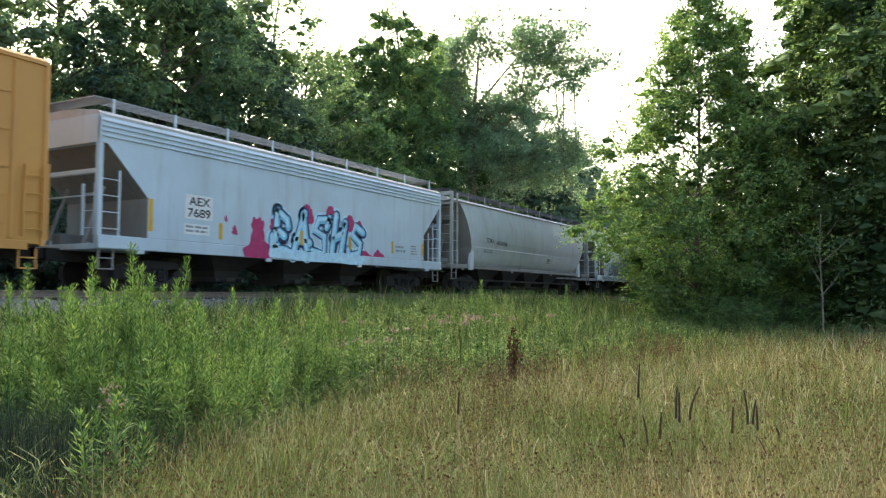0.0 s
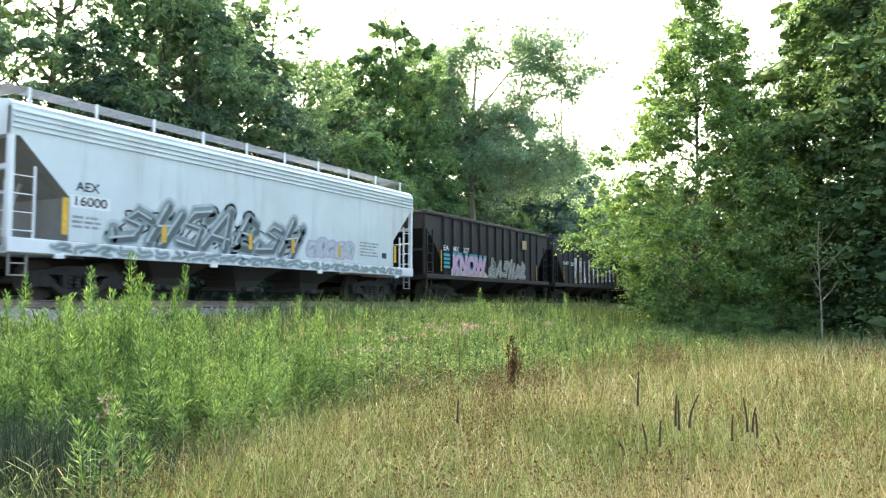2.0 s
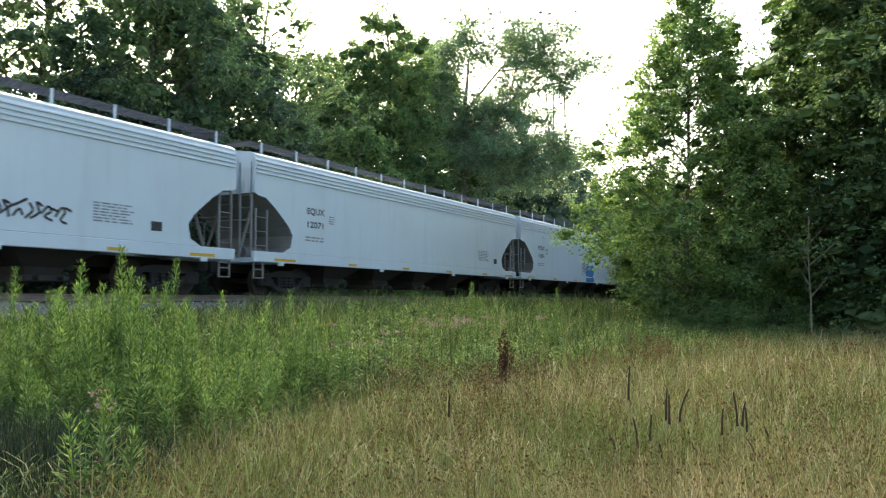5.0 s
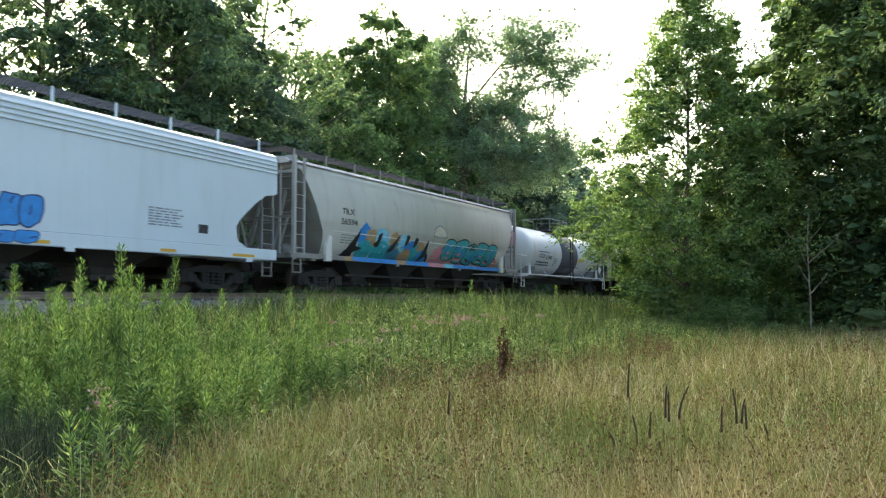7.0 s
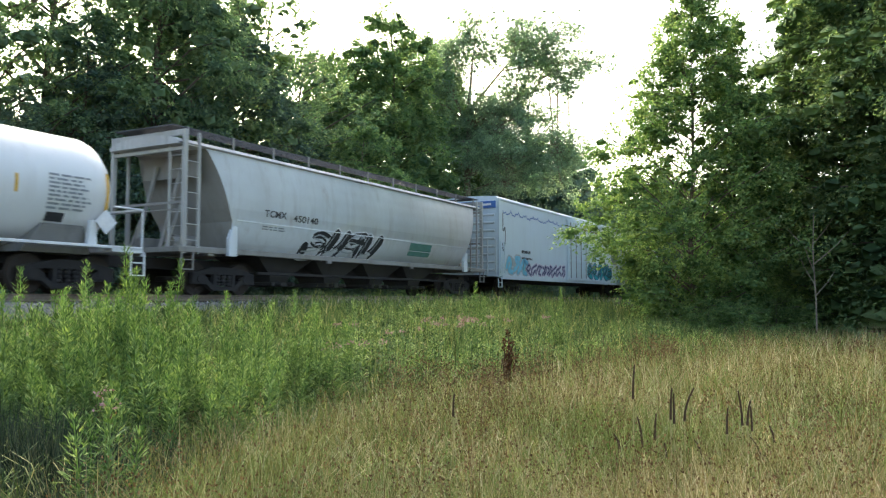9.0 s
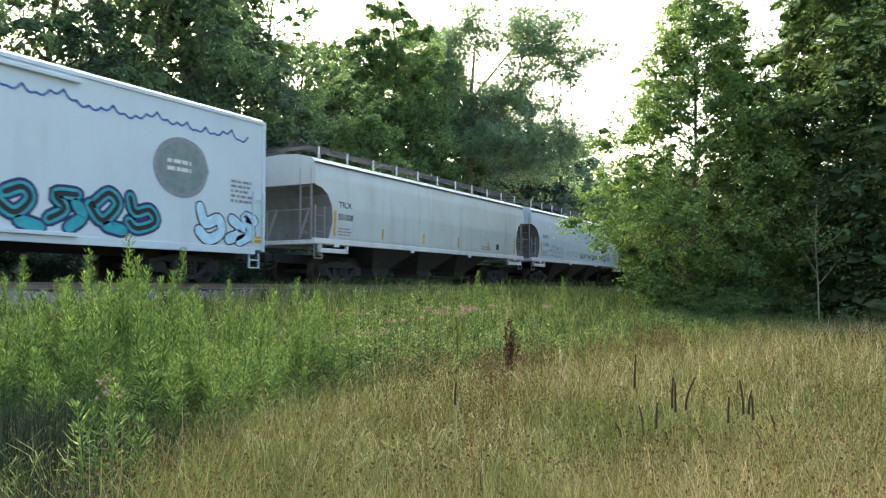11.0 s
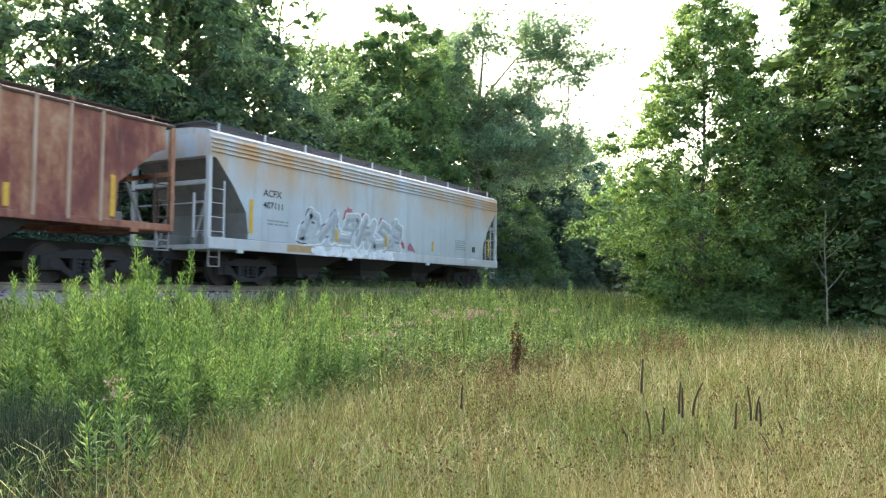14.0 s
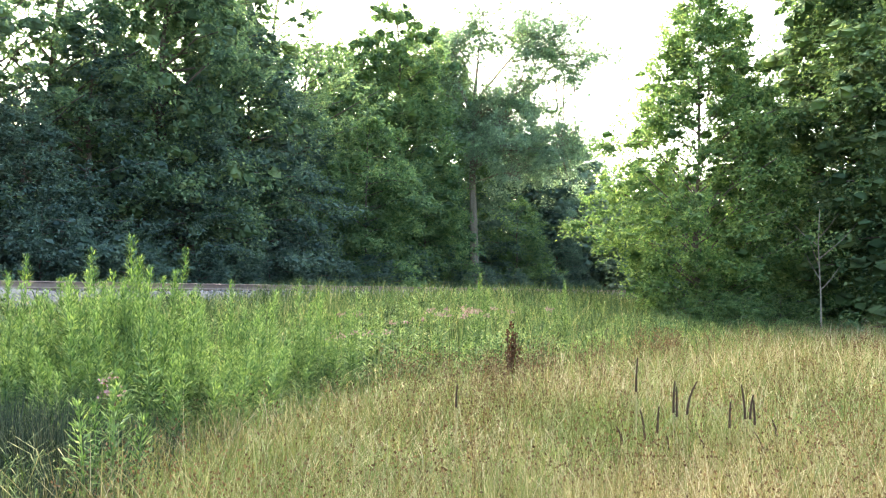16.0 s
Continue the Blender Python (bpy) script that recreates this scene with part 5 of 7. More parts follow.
blotch(car, [(9.3, 1.35), (9.4, 1.9), (10.4, 2.0), (11.5, 1.8), (15.2, 1.9), (15.5, 1.35)], wide, "spray_pink", 0.003, seed=13)
bubbles(car, 10.2, 15.5, 1.36, 2.52, wide, 5, "spray_black", "spray_teal", "spray_blue", 72, "teal and blue rounded sprayed forms outlined in black", lean=0.3, edge=0.055, lines=2, lw=0.14)
graffiti(car, 17.1, 17.9, 2.5, 3.3, wide, 2, 0.07, [("spray_pink", 0, 1, 0, 0)], 73, "pink sprayed scribble")
blotch(car, [(9.15, 2.4), (9.2, 2.75), (9.7, 2.95), (10.2, 2.75), (10.3, 2.4)], wide, "panel_grey", 0.004, "emblem", seed=15, rough=0.01)
blotch(car, [(9.25, 2.46), (9.3, 2.72), (9.7, 2.87), (10.1, 2.72), (10.2, 2.46)], wide, "spray_cream", 0.007, "emblem", seed=16, rough=0.01)

# tank car
car, wide = tank_car(175.6, 15.0, "white tank car with a dark band round its middle")
lettering(car, "UTLX", 2.95, 2.12, 0.22, wide, width=0.9)
lettering(car, "11049", 4.0, 2.06, 0.22, wide, width=0.95)
bars(car, 2.9, 4.6, 2.42, 2.52, 1, wide, "lettering")
bars(car, 2.7, 4.9, 1.66, 1.95, 2, wide, "lettering", 4)
reflectors(car, wide, [(2.2, 2.1, 2.9), (5.15, 2.2, 2.6), (11.5, 2.2, 2.6), (13.8, 2.0, 2.9)], 0.07)
decal(car, "warning_label", 9.75, 10.45, 2.12, 2.32, wide, "yellow", 0.01)
bars(car, 12.3, 13.4, 1.9, 2.75, 9, wide, "panel_grey", 5)
decal(car, "data_panel", 12.35, 12.8, 1.65, 1.85, wide, "lettering", 0.006)
pl = part("placard", prism(fresh(), [(13.75, 1.42), (14.05, 1.72), (13.75, 2.02), (13.45, 1.72)], -1.50, -1.48), M["panel_white"], car)
bars(car, 5.3, 5.9, 1.7, 2.2, 6, wide, "panel_grey", 6)

# barrel-sided car with the black throw-up
car, wide = curved_hopper(191.6, 18.6, "grey barrel-sided covered hopper car with black graffiti letters", "grey")
lettering(car, "TCMX", 3.22, 2.36, 0.2, wide, width=1.0)
lettering(car, "450140", 4.55, 2.32, 0.2, wide, width=1.25)
bars(car, 3.2, 4.3, 1.95, 2.1, 2, wide)
ROUND = [SPIKY[4], [[(0.12, 1.0), (0.12, 0.3), (0.4, 0.02), (0.75, 0.25), (0.85, 0.98)]], SPIKY[2], [[(0.12, 1.0), (0.12, 0.3), (0.4, 0.02), (0.75, 0.25), (0.85, 0.98)]]]
graffiti(car, 5.5, 9.6, 1.36, 2.12, wide, 4, 0.36, [("spray_white", 0.12, 1, 0, 0), ("spray_black", 0.03, 1, 0, 0), ("spray_silver", -0.32, 0.5, -0.06, 0.06)], 81, "black rounded sprayed letter forms outlined in white", lean=0.4, forms=ROUND)
decal(car, "paint_patch", 11.8, 13.5, 1.6, 2.1, wide, "spray_green")

# white insulated boxcar
car, wide = box_car(211.6, 22.7, "white insulated boxcar with graffiti along its foot and a round emblem", M["white"], M["white_old"], H=5.0, door=(9.7, 13.2), name="insulated_boxcar")
bm, tied = fresh(), []
rr = random.Random(9)
zig = [(0.5 + i * 0.33, 4.25 + rr.uniform(-0.13, 0.13)) for i in range(66)]
for i in range(0, 66):
    if not 9.5 < zig[i][0] < 13.4 and i:
        brush(bm, [zig[i - 1], ((zig[i - 1][0] + zig[i][0]) / 2, (zig[i - 1][1] + zig[i][1]) / 2 - 0.09), zig[i]], 0.055, join=tied)
part("zigzag_line", on_side(mesh_of("zigzag_line", bm), wide, 0.006), M["blue_stripe"], car)
panel = part("end_panel", box(fresh(), -0.075, -0.01, -1.42, 1.42, 4.36, 4.70, 0.005), M["blue_stripe"], car, "blue end panel with a line of small white print")
bm = fresh()
for y0, y1 in ((-1.2, -0.75), (-0.65, -0.2), (-0.1, 0.5), (0.6, 1.1)):
    box(bm, -0.082, -0.074, y0, y1, 4.48, 4.58)
part("small_print", bm, M["panel_white"], panel)
bars(car, 2.85, 4.4, 2.2, 2.5, 1, wide, "lettering", 2)
bars(car, 2.85, 4.4, 1.9, 2.1, 1, wide, "lettering", 3)
blotch(car, [(19.5 + 0.95 * math.cos(k * math.pi / 4), 3.05 + 0.8 * math.sin(k * math.pi / 4)) for k in range(8)], wide, "panel_grey", 0.005, "emblem", rough=0.0)
blotch(car, [(19.5 + 0.8 * math.cos(k * math.pi / 4), 3.05 + 0.67 * math.sin(k * math.pi / 4)) for k in range(8)], wide, "spray_green_grey", 0.008, "emblem", rough=0.0)
bars(car, 19.0, 20.0, 2.9, 3.3, 2, lambda z: wide(z) + 0.006, "panel_white", 6)
graffiti(car, 0.9, 3.6, 1.15, 2.0, wide, 3, 0.3, [("spray_silver", 0.1, 1, 0, 0), ("spray_cyan", -0.05, 0.8, 0, 0)], 91, "pale blue sprayed letter forms")
graffiti(car, 3.4, 9.4, 1.15, 1.75, wide, 8, 0.16, [("spray_white", 0.14, 1, 0, 0), ("spray_lilac", 0.05, 1, 0, 0), ("spray_navy", -0.08, 1, 0, 0)], 92, "lilac and navy sprayed letter forms")
graffiti(car, 13.4, 18.8, 1.2, 2.1, wide, 5, 0.3, [("spray_navy", 0.1, 1, 0, 0), ("spray_teal", -0.04, 1, 0, 0), ("spray_black", -0.18, 0.5, 0, 0)], 93, "teal and navy sprayed letter forms")
graffiti(car, 20.0, 22.3, 1.1, 2.0, wide, 2, 0.3, [("spray_black", 0.08, 1, 0, 0), ("spray_pale_blue", 0, 1, 0, 0)], 94, "pale blue sprayed letter forms")
graffiti(car, 0.4, 0.9, 2.0, 4.1, wide, 1, 0.08, [("spray_black", 0, 1, 0, 0)], 95, "thin black sprayed scribble")
bars(car, 21.3, 22.2, 2.3, 3.0, 5, wide, "panel_grey", 7)
decal(car, "reflector", 22.1, 22.55, 1.2, 1.4, wide, "yellow", 0.006)

# two smooth-sided hoppers
SMOOTH = [(1.2, 1.50), (1.6, 1.57), (2.6, 1.61), (3.6, 1.57), (4.2, 1.48)]
CLOUD2 = [(1.3, 1.3), (1.58, 1.74), (2.0, 1.98), (2.25, 2.0), (2.63, 1.9), (3.0, 1.55), (3.2, 1.0), (3.25, 0.5), (3.3, 0.4), (5, 0.4)]
for S, L, mk, num, mat, seed in ((236.68, 17.3, "TILX", "551008", "white_old", 1), (255.1, 16.8, "AGPX", "111505", "white", 2)):
    cut = [(z, max(c - 0.4, 0.0) * (0.58 if seed == 1 else 0.64)) for z, c in CLOUD2]
    tail = [(z, max(c - 0.4, 0.0) * 0.64) for z, c in CLOUD2]
    car, wide = covered_hopper(S, L, "covered_hopper", "off-white smooth-sided covered hopper car" if seed == 1 else "white smooth-sided covered hopper car with faint black tags", M[mat], M["white_sill"], cut, SMOOTH, 4.05, 4.36, sill=(1.34, 1.52), bays=3, bottom=1.45, cut_end=tail,
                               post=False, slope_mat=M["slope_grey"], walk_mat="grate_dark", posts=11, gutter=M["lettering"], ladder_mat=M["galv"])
    for x0 in (0.3, L - 1.9):
        part("step_frame", box(fresh(), x0, x0 + 1.6, -1.56, -1.44, 1.05, 1.2, 0.01), M["white_sill"], car)
        for xx in (x0 + 0.04, x0 + 1.56):
            part("step_post", box(fresh(), xx - 0.04, xx + 0.04, -1.56, -1.44, 1.1, 1.4), M["white_sill"], car)
    x0 = 1.25 if seed == 1 else 1.48
    lettering(car, mk, x0, 2.62, 0.2, wide, width=0.78)
    lettering(car, num, x0, 2.2, 0.2, wide, width=0.85)
    bars(car, x0, x0 + 0.8, 1.65, 1.95, 3, wide)
    decal(car, "data_panel", L - 3.4, L - 3.1, 1.72, 1.98, wide, "lettering")
    bars(car, L - 5.0, L - 4.0, 1.65, 1.85, 2, wide)
    if seed == 1:
        reflectors(car, wide, [(1.0, 1.62, 2.5), (3.95, 1.65, 2.05), (6.95, 1.65, 2.05), (9.95, 1.65, 2.08), (12.95, 1.65, 2.05), (16.0, 1.62, 2.4)], 0.13)
    else:
        reflectors(car, wide, [(1.2, 1.62, 2.4), (15.0, 1.62, 2.4)], 0.13)
        bubbles(car, 2.55, 4.6, 1.62, 2.3, wide, 5, "spray_black", "white", "spray_black", 101, "thin black outlined sprayed forms", lean=0.15, edge=0.028, lines=3, lw=0.03, jitter=0.16)
        graffiti(car, 5.2, 7.4, 1.75, 2.1, wide, 4, 0.06, [("spray_silver", 0.0, 1, 0, 0)], 102, "faint grey sprayed tag")
        graffiti(car, 7.6, 11.0, 1.7, 2.0, wide, 9, 0.05, [("spray_black", 0.0, 0.8, 0, 0)], 103, "thin black sprayed tag")
        graffiti(car, 12.0, 13.6, 1.7, 2.1, wide, 3, 0.1, [("spray_lilac", 0.05, 1, 0, 0), ("spray_silver", 0.0, 1, 0, 0)], 104, "lilac sprayed tag")

# rusted ribbed hopper
car, wide = covered_hopper(273.2, 16.9, "ribbed_hopper", "rusted red-brown covered hopper car with pale vertical ribs", M["rust"], M["rust"], [(1.3, 1.75), (2.44, 1.68), (3.3, 0.65), (3.46, 0.3), (5, 0.3)], [(1, 1.52), (5, 1.52)], 4.1, 4.26,
                           sill=(1.36, 1.54), bays=4, bottom=1.45, vertical=16, rib_mat=M["rust_light"], slope_mat=M["rust_dark"], posts=8, walk_up=0.04, walk_mat="rust_dark", ladder_mat=M["rust_dark"])
lettering(car, "823466", 2.8, 2.2, 0.24, lambda z: 1.56, width=1.9)
decal(car, "data_panel", 4.45, 4.8, 1.76, 2.0, lambda z: 1.525, "panel_white")
reflectors(car, lambda z: 1.525, [(2.0, 1.6, 2.5), (6.6, 1.6, 1.95), (10.2, 1.6, 1.95), (12.4, 1.6, 2.1), (15.0, 1.6, 2.6)], 0.13)

# the last car
car, wide = slab_hopper(291.27, 18.13, "rust-streaked grey covered hopper car with white and red graffiti", "rust_grey", "grey_sill", cut=[(1.3, 1.5), (1.51, 1.52), (2.1, 1.42), (2.75, 0.95), (3.5, 0.25), (3.55, 0.0), (5, 0)], posts=10, walk_mat="grate_dark", walk_up=0.12)
lettering(car, "ACFX", 2.13, 2.66, 0.2, wide, width=0.8)
lettering(car, "407111", 2.13, 2.3, 0.2, wide, width=0.85)
bars(car, 2.3, 3.3, 1.8, 2.0, 2, wide)
for x0, z0, r, sd in ((6.4, 2.52, 0.35, 31), (7.2, 2.45, 0.25, 32), (8.4, 2.4, 0.25, 33), (9.6, 1.75, 0.3, 34), (10.4, 1.6, 0.25, 35)):
    blotch(car, [(x0 - r, z0 - 0.6 * r), (x0 - 0.4 * r, z0 + 0.5 * r), (x0 + 0.5 * r, z0 + 0.3 * r), (x0 + 1.2 * r, z0 - 0.8 * r)], wide, "spray_faded_red", 0.004, seed=sd, rough=0.05)
graffiti(car, 3.9, 9.9, 1.48, 2.42, wide, 6, 0.34, [("spray_white", 0.12, 1, 0, 0), ("spray_silver", 0.0, 1, 0, 0), ("spray_pale_slate", -0.2, 0.7, 0.02, -0.03)], 111, "white and silver sprayed letter forms", lean=0.35, forms=SPIKY, straight=True)
graffiti(car, 4.4, 9.2, 1.06, 1.26, lambda z: wide(z) + 0.022, 6, 0.1, [("spray_white", 0.08, 0.8, 0, 0)], 112, "white sprayed letter forms on the sill")
decal(car, "paint_patch", 3.2, 4.5, 1.06, 1.28, lambda z: wide(z) + 0.022, "spray_tan", 0.004)
reflectors(car, lambda z: wide(z) + 0.012, [(1.55, 1.5, 2.5), (5.6, 1.5, 1.9), (8.6, 1.5, 1.9), (12.0, 1.5, 1.9), (17.1, 1.5, 2.3)], 0.14)
decal(car, "data_panel", 15.55, 15.85, 1.62, 1.86, wide, "lettering")
bars(car, 14.0, 15.0, 1.65, 2.1, 5, wide)


# ---- trees ----
def leaf_quads(c, axis, nrm, size, ratio=0.55, fold=0.25):
    """Leaves as folded diamonds. c: feet; axis: unit way of the leaf; nrm: unit normal; size: lengths."""
    side = np.cross(nrm, axis)
    side /= np.linalg.norm(side, axis=1, keepdims=True) + 1e-9
    s = size[:, None]
    mid = c + axis * s * 0.45 + nrm * s * fold * 0.3
    v = np.stack([c, mid - side * s * ratio * 0.5, c + axis * s, mid + side * s * ratio * 0.5], 1).reshape(-1, 3)
    return v, np.arange(len(c) * 4).reshape(-1, 4)


def leaf_tris(c, axis, nrm, size, ratio=0.8):
    """Small far leaves as single three-cornered blades."""
    side = np.cross(nrm, axis)
    side /= np.linalg.norm(side, axis=1, keepdims=True) + 1e-9
    s = size[:, None]
    v = np.stack([c - side * s * ratio * 0.5, c + side * s * ratio * 0.5, c + axis * s], 1).reshape(-1, 3)
    return v, np.arange(len(c) * 3).reshape(-1, 3)


def unit(v):
    return v / (np.linalg.norm(v, axis=1, keepdims=True) + 1e-9)


ICO_V = [(0, -0.53, 0.85), (0, 0.53, 0.85), (0, -0.53, -0.85), (0, 0.53, -0.85), (-0.53, 0.85, 0), (0.53, 0.85, 0), (-0.53, -0.85, 0), (0.53, -0.85, 0), (-0.85, 0, 0.53), (-0.85, 0, -0.53), (0.85, 0, 0.53), (0.85, 0, -0.53)]
ICO_F = [(i, j, k) for i in range(12) for j in range(i + 1, 12) for k in range(j + 1, 12)
         if all((Vector(ICO_V[a]) - Vector(ICO_V[b])).length < 1.2 for a, b in ((i, j), (j, k), (i, k)))]


def leaf_clumps(rs, feet, ways, sizes, per, leaf, ratio=0.8, sag=0.3, flat=0.24, inner=0.6, wide=0.42):
    """Leafy clumps along the boughs: a close inner tuft, and leaves round it that hang outwards. Returns corners and faces."""
    f, w, ls = np.asarray(feet, float), np.asarray(ways, float), np.asarray(sizes, float)
    k = len(f)
    d = np.stack([np.cos(w), np.sin(w), np.zeros(k)], 1)
    e = np.stack([-np.sin(w), np.cos(w), np.zeros(k)], 1)
    c = f + d * (0.4 * ls)[:, None]
    tilt = rs.uniform(0.4, 1.5, k) * sag
    lump = rs.uniform(0.75, 1.25, (k, 3)) * np.array([0.55, wide, flat])
    def lay(local, idx):
        """Points in a clump's own space, in shares of its size, set into the tree and bent down at the tip."""
        q = local * lump[idx]
        z = q[:, 2] - tilt[idx] * (q[:, 0] / 0.55 + 0.3) * np.abs(q[:, 0] / 0.55 + 0.3) * 0.35 - 0.5 * q[:, 1] ** 2
        return c[idx] + (d[idx] * q[:, :1] + e[idx] * q[:, 1:2] + np.stack([z * 0, z * 0, z], 1)) * ls[idx][:, None]
    ico = np.tile(np.array(ICO_V), (k, 1)) * rs.uniform(0.65, 1.2, (k * 12, 1)) * inner
    v0 = lay(ico, np.repeat(np.arange(k), 12))
    q0 = (np.array(ICO_F)[None] + 12 * np.arange(k)[:, None, None]).reshape(-1, 3)
    idx = np.repeat(np.arange(k), per)
    n = len(idx)
    way = unit(rs.normal(0, 1, (n, 3)) + np.array([0.15, 0, 0.3]))
    p = lay(way * rs.uniform(0.6, 1.4, (n, 1)), idx)
    out = unit(d[idx] * way[:, :1] + e[idx] * way[:, 1:2] + np.array([0, 0, 1.0]) * way[:, 2:])
    axis = unit(out * np.array([0.9, 0.9, 0.3]) + d[idx] * 0.3 + np.array([0, 0, -0.35]) + rs.normal(0, 0.35, (n, 3)))
    nrm = unit(out * 0.6 + np.array([0, 0, 0.6]) + rs.normal(0, 0.4, (n, 3)))
    v, q = leaf_tris(p, axis, nrm, rs.uniform(0.6, 1.25, n) * leaf, ratio)
    return np.concatenate([v0, v]), np.concatenate([q0, q + len(v0)])


def limb(bm, pts, r0, r1, seg):
    """A tapered bent limb through pts."""
    rows = []
    for i, p in enumerate(pts):
        d = (pts[min(i + 1, len(pts) - 1)] - pts[max(i - 1, 0)]).normalized()
        q = d.to_track_quat("Z", "Y").to_matrix()
        r = r0 + (r1 - r0) * i / (len(pts) - 1)
        rows.append([p + q @ Vector((r * math.cos(k * 2 * math.pi / seg), r * math.sin(k * 2 * math.pi / seg), 0)) for k in range(seg)])
    stack(bm, rows)


def tree(name, label, h, r, base, seed, leaf_mat, bark="bark", limbs=60, sprays=7, per=60, leaf=0.15, ratio=0.7, core=1400, shape="round", spray=1.0, rise=0.25, sag=0.28, r_trunk=None, rag=0.22, shoots=120, flat=0.24, inner=0.44):
    """A broad-leaved tree: trunk and limbs in one mesh, the crown in another, of level boughs that carry flat leafy sprays."""
    rs, rr = np.random.RandomState(seed), random.Random(seed)
    th = tagged(new(name), label, "tree" if "tree" in name else "shrub")
    bm = fresh()
    rt = r_trunk or h * 0.014
    path = [Vector((rr.uniform(-1, 1) * 0.012 * h * (i > 0), rr.uniform(-1, 1) * 0.012 * h * (i > 0), h * 0.93 * i / 8)) for i in range(9)]
    path[0].z -= 0.3
    limb(bm, path, rt, rt * 0.15, 8)
    def trunk_at(z):
        u = min(max(z / (h * 0.93), 0), 1) * 8
        i = min(int(u), 7)
        return path[i].lerp(path[i + 1], u - i)
    def reach(u, a):
        """The crown's radius at that part of its height and bearing, with bulges and notches."""
        if isinstance(shape, tuple):
            q = interp(shape, u)
        elif shape == "cone":
            q = (1 - u) ** 0.8 * (0.72 + 0.28 * min(1, u * 4)) + 0.05
        elif shape == "shrub":
            q = math.sqrt(max(0.05, 1 - u * u))
        else:
            q = min(1.0, 1.75 * (1 - u) + 0.1) ** 0.7 * (0.68 + 0.32 * min(1, u * 2.2))
        bulge = noise.noise(Vector((math.cos(a) * 1.3 + seed, math.sin(a) * 1.3, u * h * 0.32))) + 0.6 * noise.noise(Vector((math.cos(a) * 3 + seed, math.sin(a) * 3, u * h * 0.8)))
        return r * q * (1 + rag * 1.6 * bulge)
    feet, ways, sizes = [], [], []
    for i in range(limbs):
        u = (i + rr.uniform(0, 1)) / limbs
        a = i * 2.39996 + rr.uniform(-0.5, 0.5)
        rad = max(0.25, reach(u, a) * rr.uniform(0.72, 1.06))
        z = base + (h - base) * u
        p0 = trunk_at(max(z - rad * rise, base * 0.5))
        tip = Vector((p0.x + math.cos(a) * rad, p0.y + math.sin(a) * rad, z))
        mid = p0.lerp(tip, 0.5) + Vector((rr.uniform(-0.1, 0.1) * rad, rr.uniform(-0.1, 0.1) * rad, rr.uniform(0.04, 0.14) * rad))
        limb(bm, [p0, mid, tip], rt * 0.34 * (1 - 0.65 * u), 0.018, 5)
        for k in range(max(2, int(sprays * (0.3 + 0.7 * rad / r) * rr.uniform(0.7, 1.3)))):
            t2 = rr.uniform(0.08, 1.0) ** 0.6
            c = p0.lerp(mid, t2 * 2) if t2 < 0.5 else mid.lerp(tip, t2 * 2 - 1)
            lat = rr.gauss(0, 0.26) * rad * (1.2 - 0.5 * t2)
            feet.append((c.x - math.sin(a) * lat, c.y + math.cos(a) * lat, c.z - 0.16 * abs(lat) + rr.gauss(0, 0.08)))
            ways.append(a + math.atan2(lat, 0.6 * rad + 0.3) + rr.gauss(0, 0.4))
            sizes.append(spray * rr.uniform(0.55, 1.2) * min(1.0, 0.35 + rad / 2.5))
    part("trunk", bm, M[bark], th)
    for i in range(core):
        # the shaded inside of the crown
        u, a = rr.uniform(0.02, 0.8), rr.uniform(0, 2 * math.pi)
        q = reach(u, a) * rr.uniform(0.1, 0.55)
        c = trunk_at(base + (h - base) * u)
        feet.append((c.x + math.cos(a) * q, c.y + math.sin(a) * q, base + (h - base) * u))
        ways.append(a)
        sizes.append(spray * rr.uniform(1.0, 1.5))
    v, q = leaf_clumps(rs, feet, ways, sizes, per, leaf, ratio, sag, flat, inner)
    # leafy shoots that break the outline
    feet, ways = [], []
    for k in range(shoots):
        u, a = rr.uniform(0.1, 1.0), rr.uniform(0, 2 * math.pi)
        rad = reach(u, a)
        c0 = trunk_at(base + (h - base) * u)
        d = Vector((math.cos(a), math.sin(a), rr.uniform(0.1, 1.2) + 1.4 * u)).normalized()
        s0 = Vector((c0.x + math.cos(a) * rad * 0.85, c0.y + math.sin(a) * rad * 0.85, base + (h - base) * u))
        ln = rr.uniform(0.5, 1.1) * (0.4 + 0.12 * r)
        for j in range(26):
            feet.append(tuple(s0 + d * (ln * j / 26) + Vector((rr.gauss(0, 0.06), rr.gauss(0, 0.06), rr.gauss(0, 0.05)))))
            ways.append(tuple(d * 0.6 + Vector((rr.gauss(0, 0.7), rr.gauss(0, 0.7), rr.gauss(0, 0.6)))))
    if feet:
        c = np.array(feet)
        v2, q2 = leaf_tris(c, unit(np.array(ways)), unit(rs.normal(0, 1, c.shape) + np.array([0, 0, 0.6])), rs.uniform(0.7, 1.2, len(c)) * leaf, ratio)
        v, q = np.concatenate([v, v2]), np.concatenate([q, q2 + len(v)])
    part("crown", mesh_np("crown", v, tris=q), M[leaf_mat], th)
    return th


def spot(px, Y):
    """The place at which the line of sight px, counted across the view from its left edge, meets the row y = Y."""
    az = radians(28.72) - math.atan((px - 784) / 1385)
    return Y / math.tan(az), Y


def near_spot(px, depth):
    az = radians(28.72) - math.atan((px - 784) / 1385)
    d = depth / math.cos(math.atan((px - 784) / 1385))
    return d * math.cos(az), d * math.sin(az)


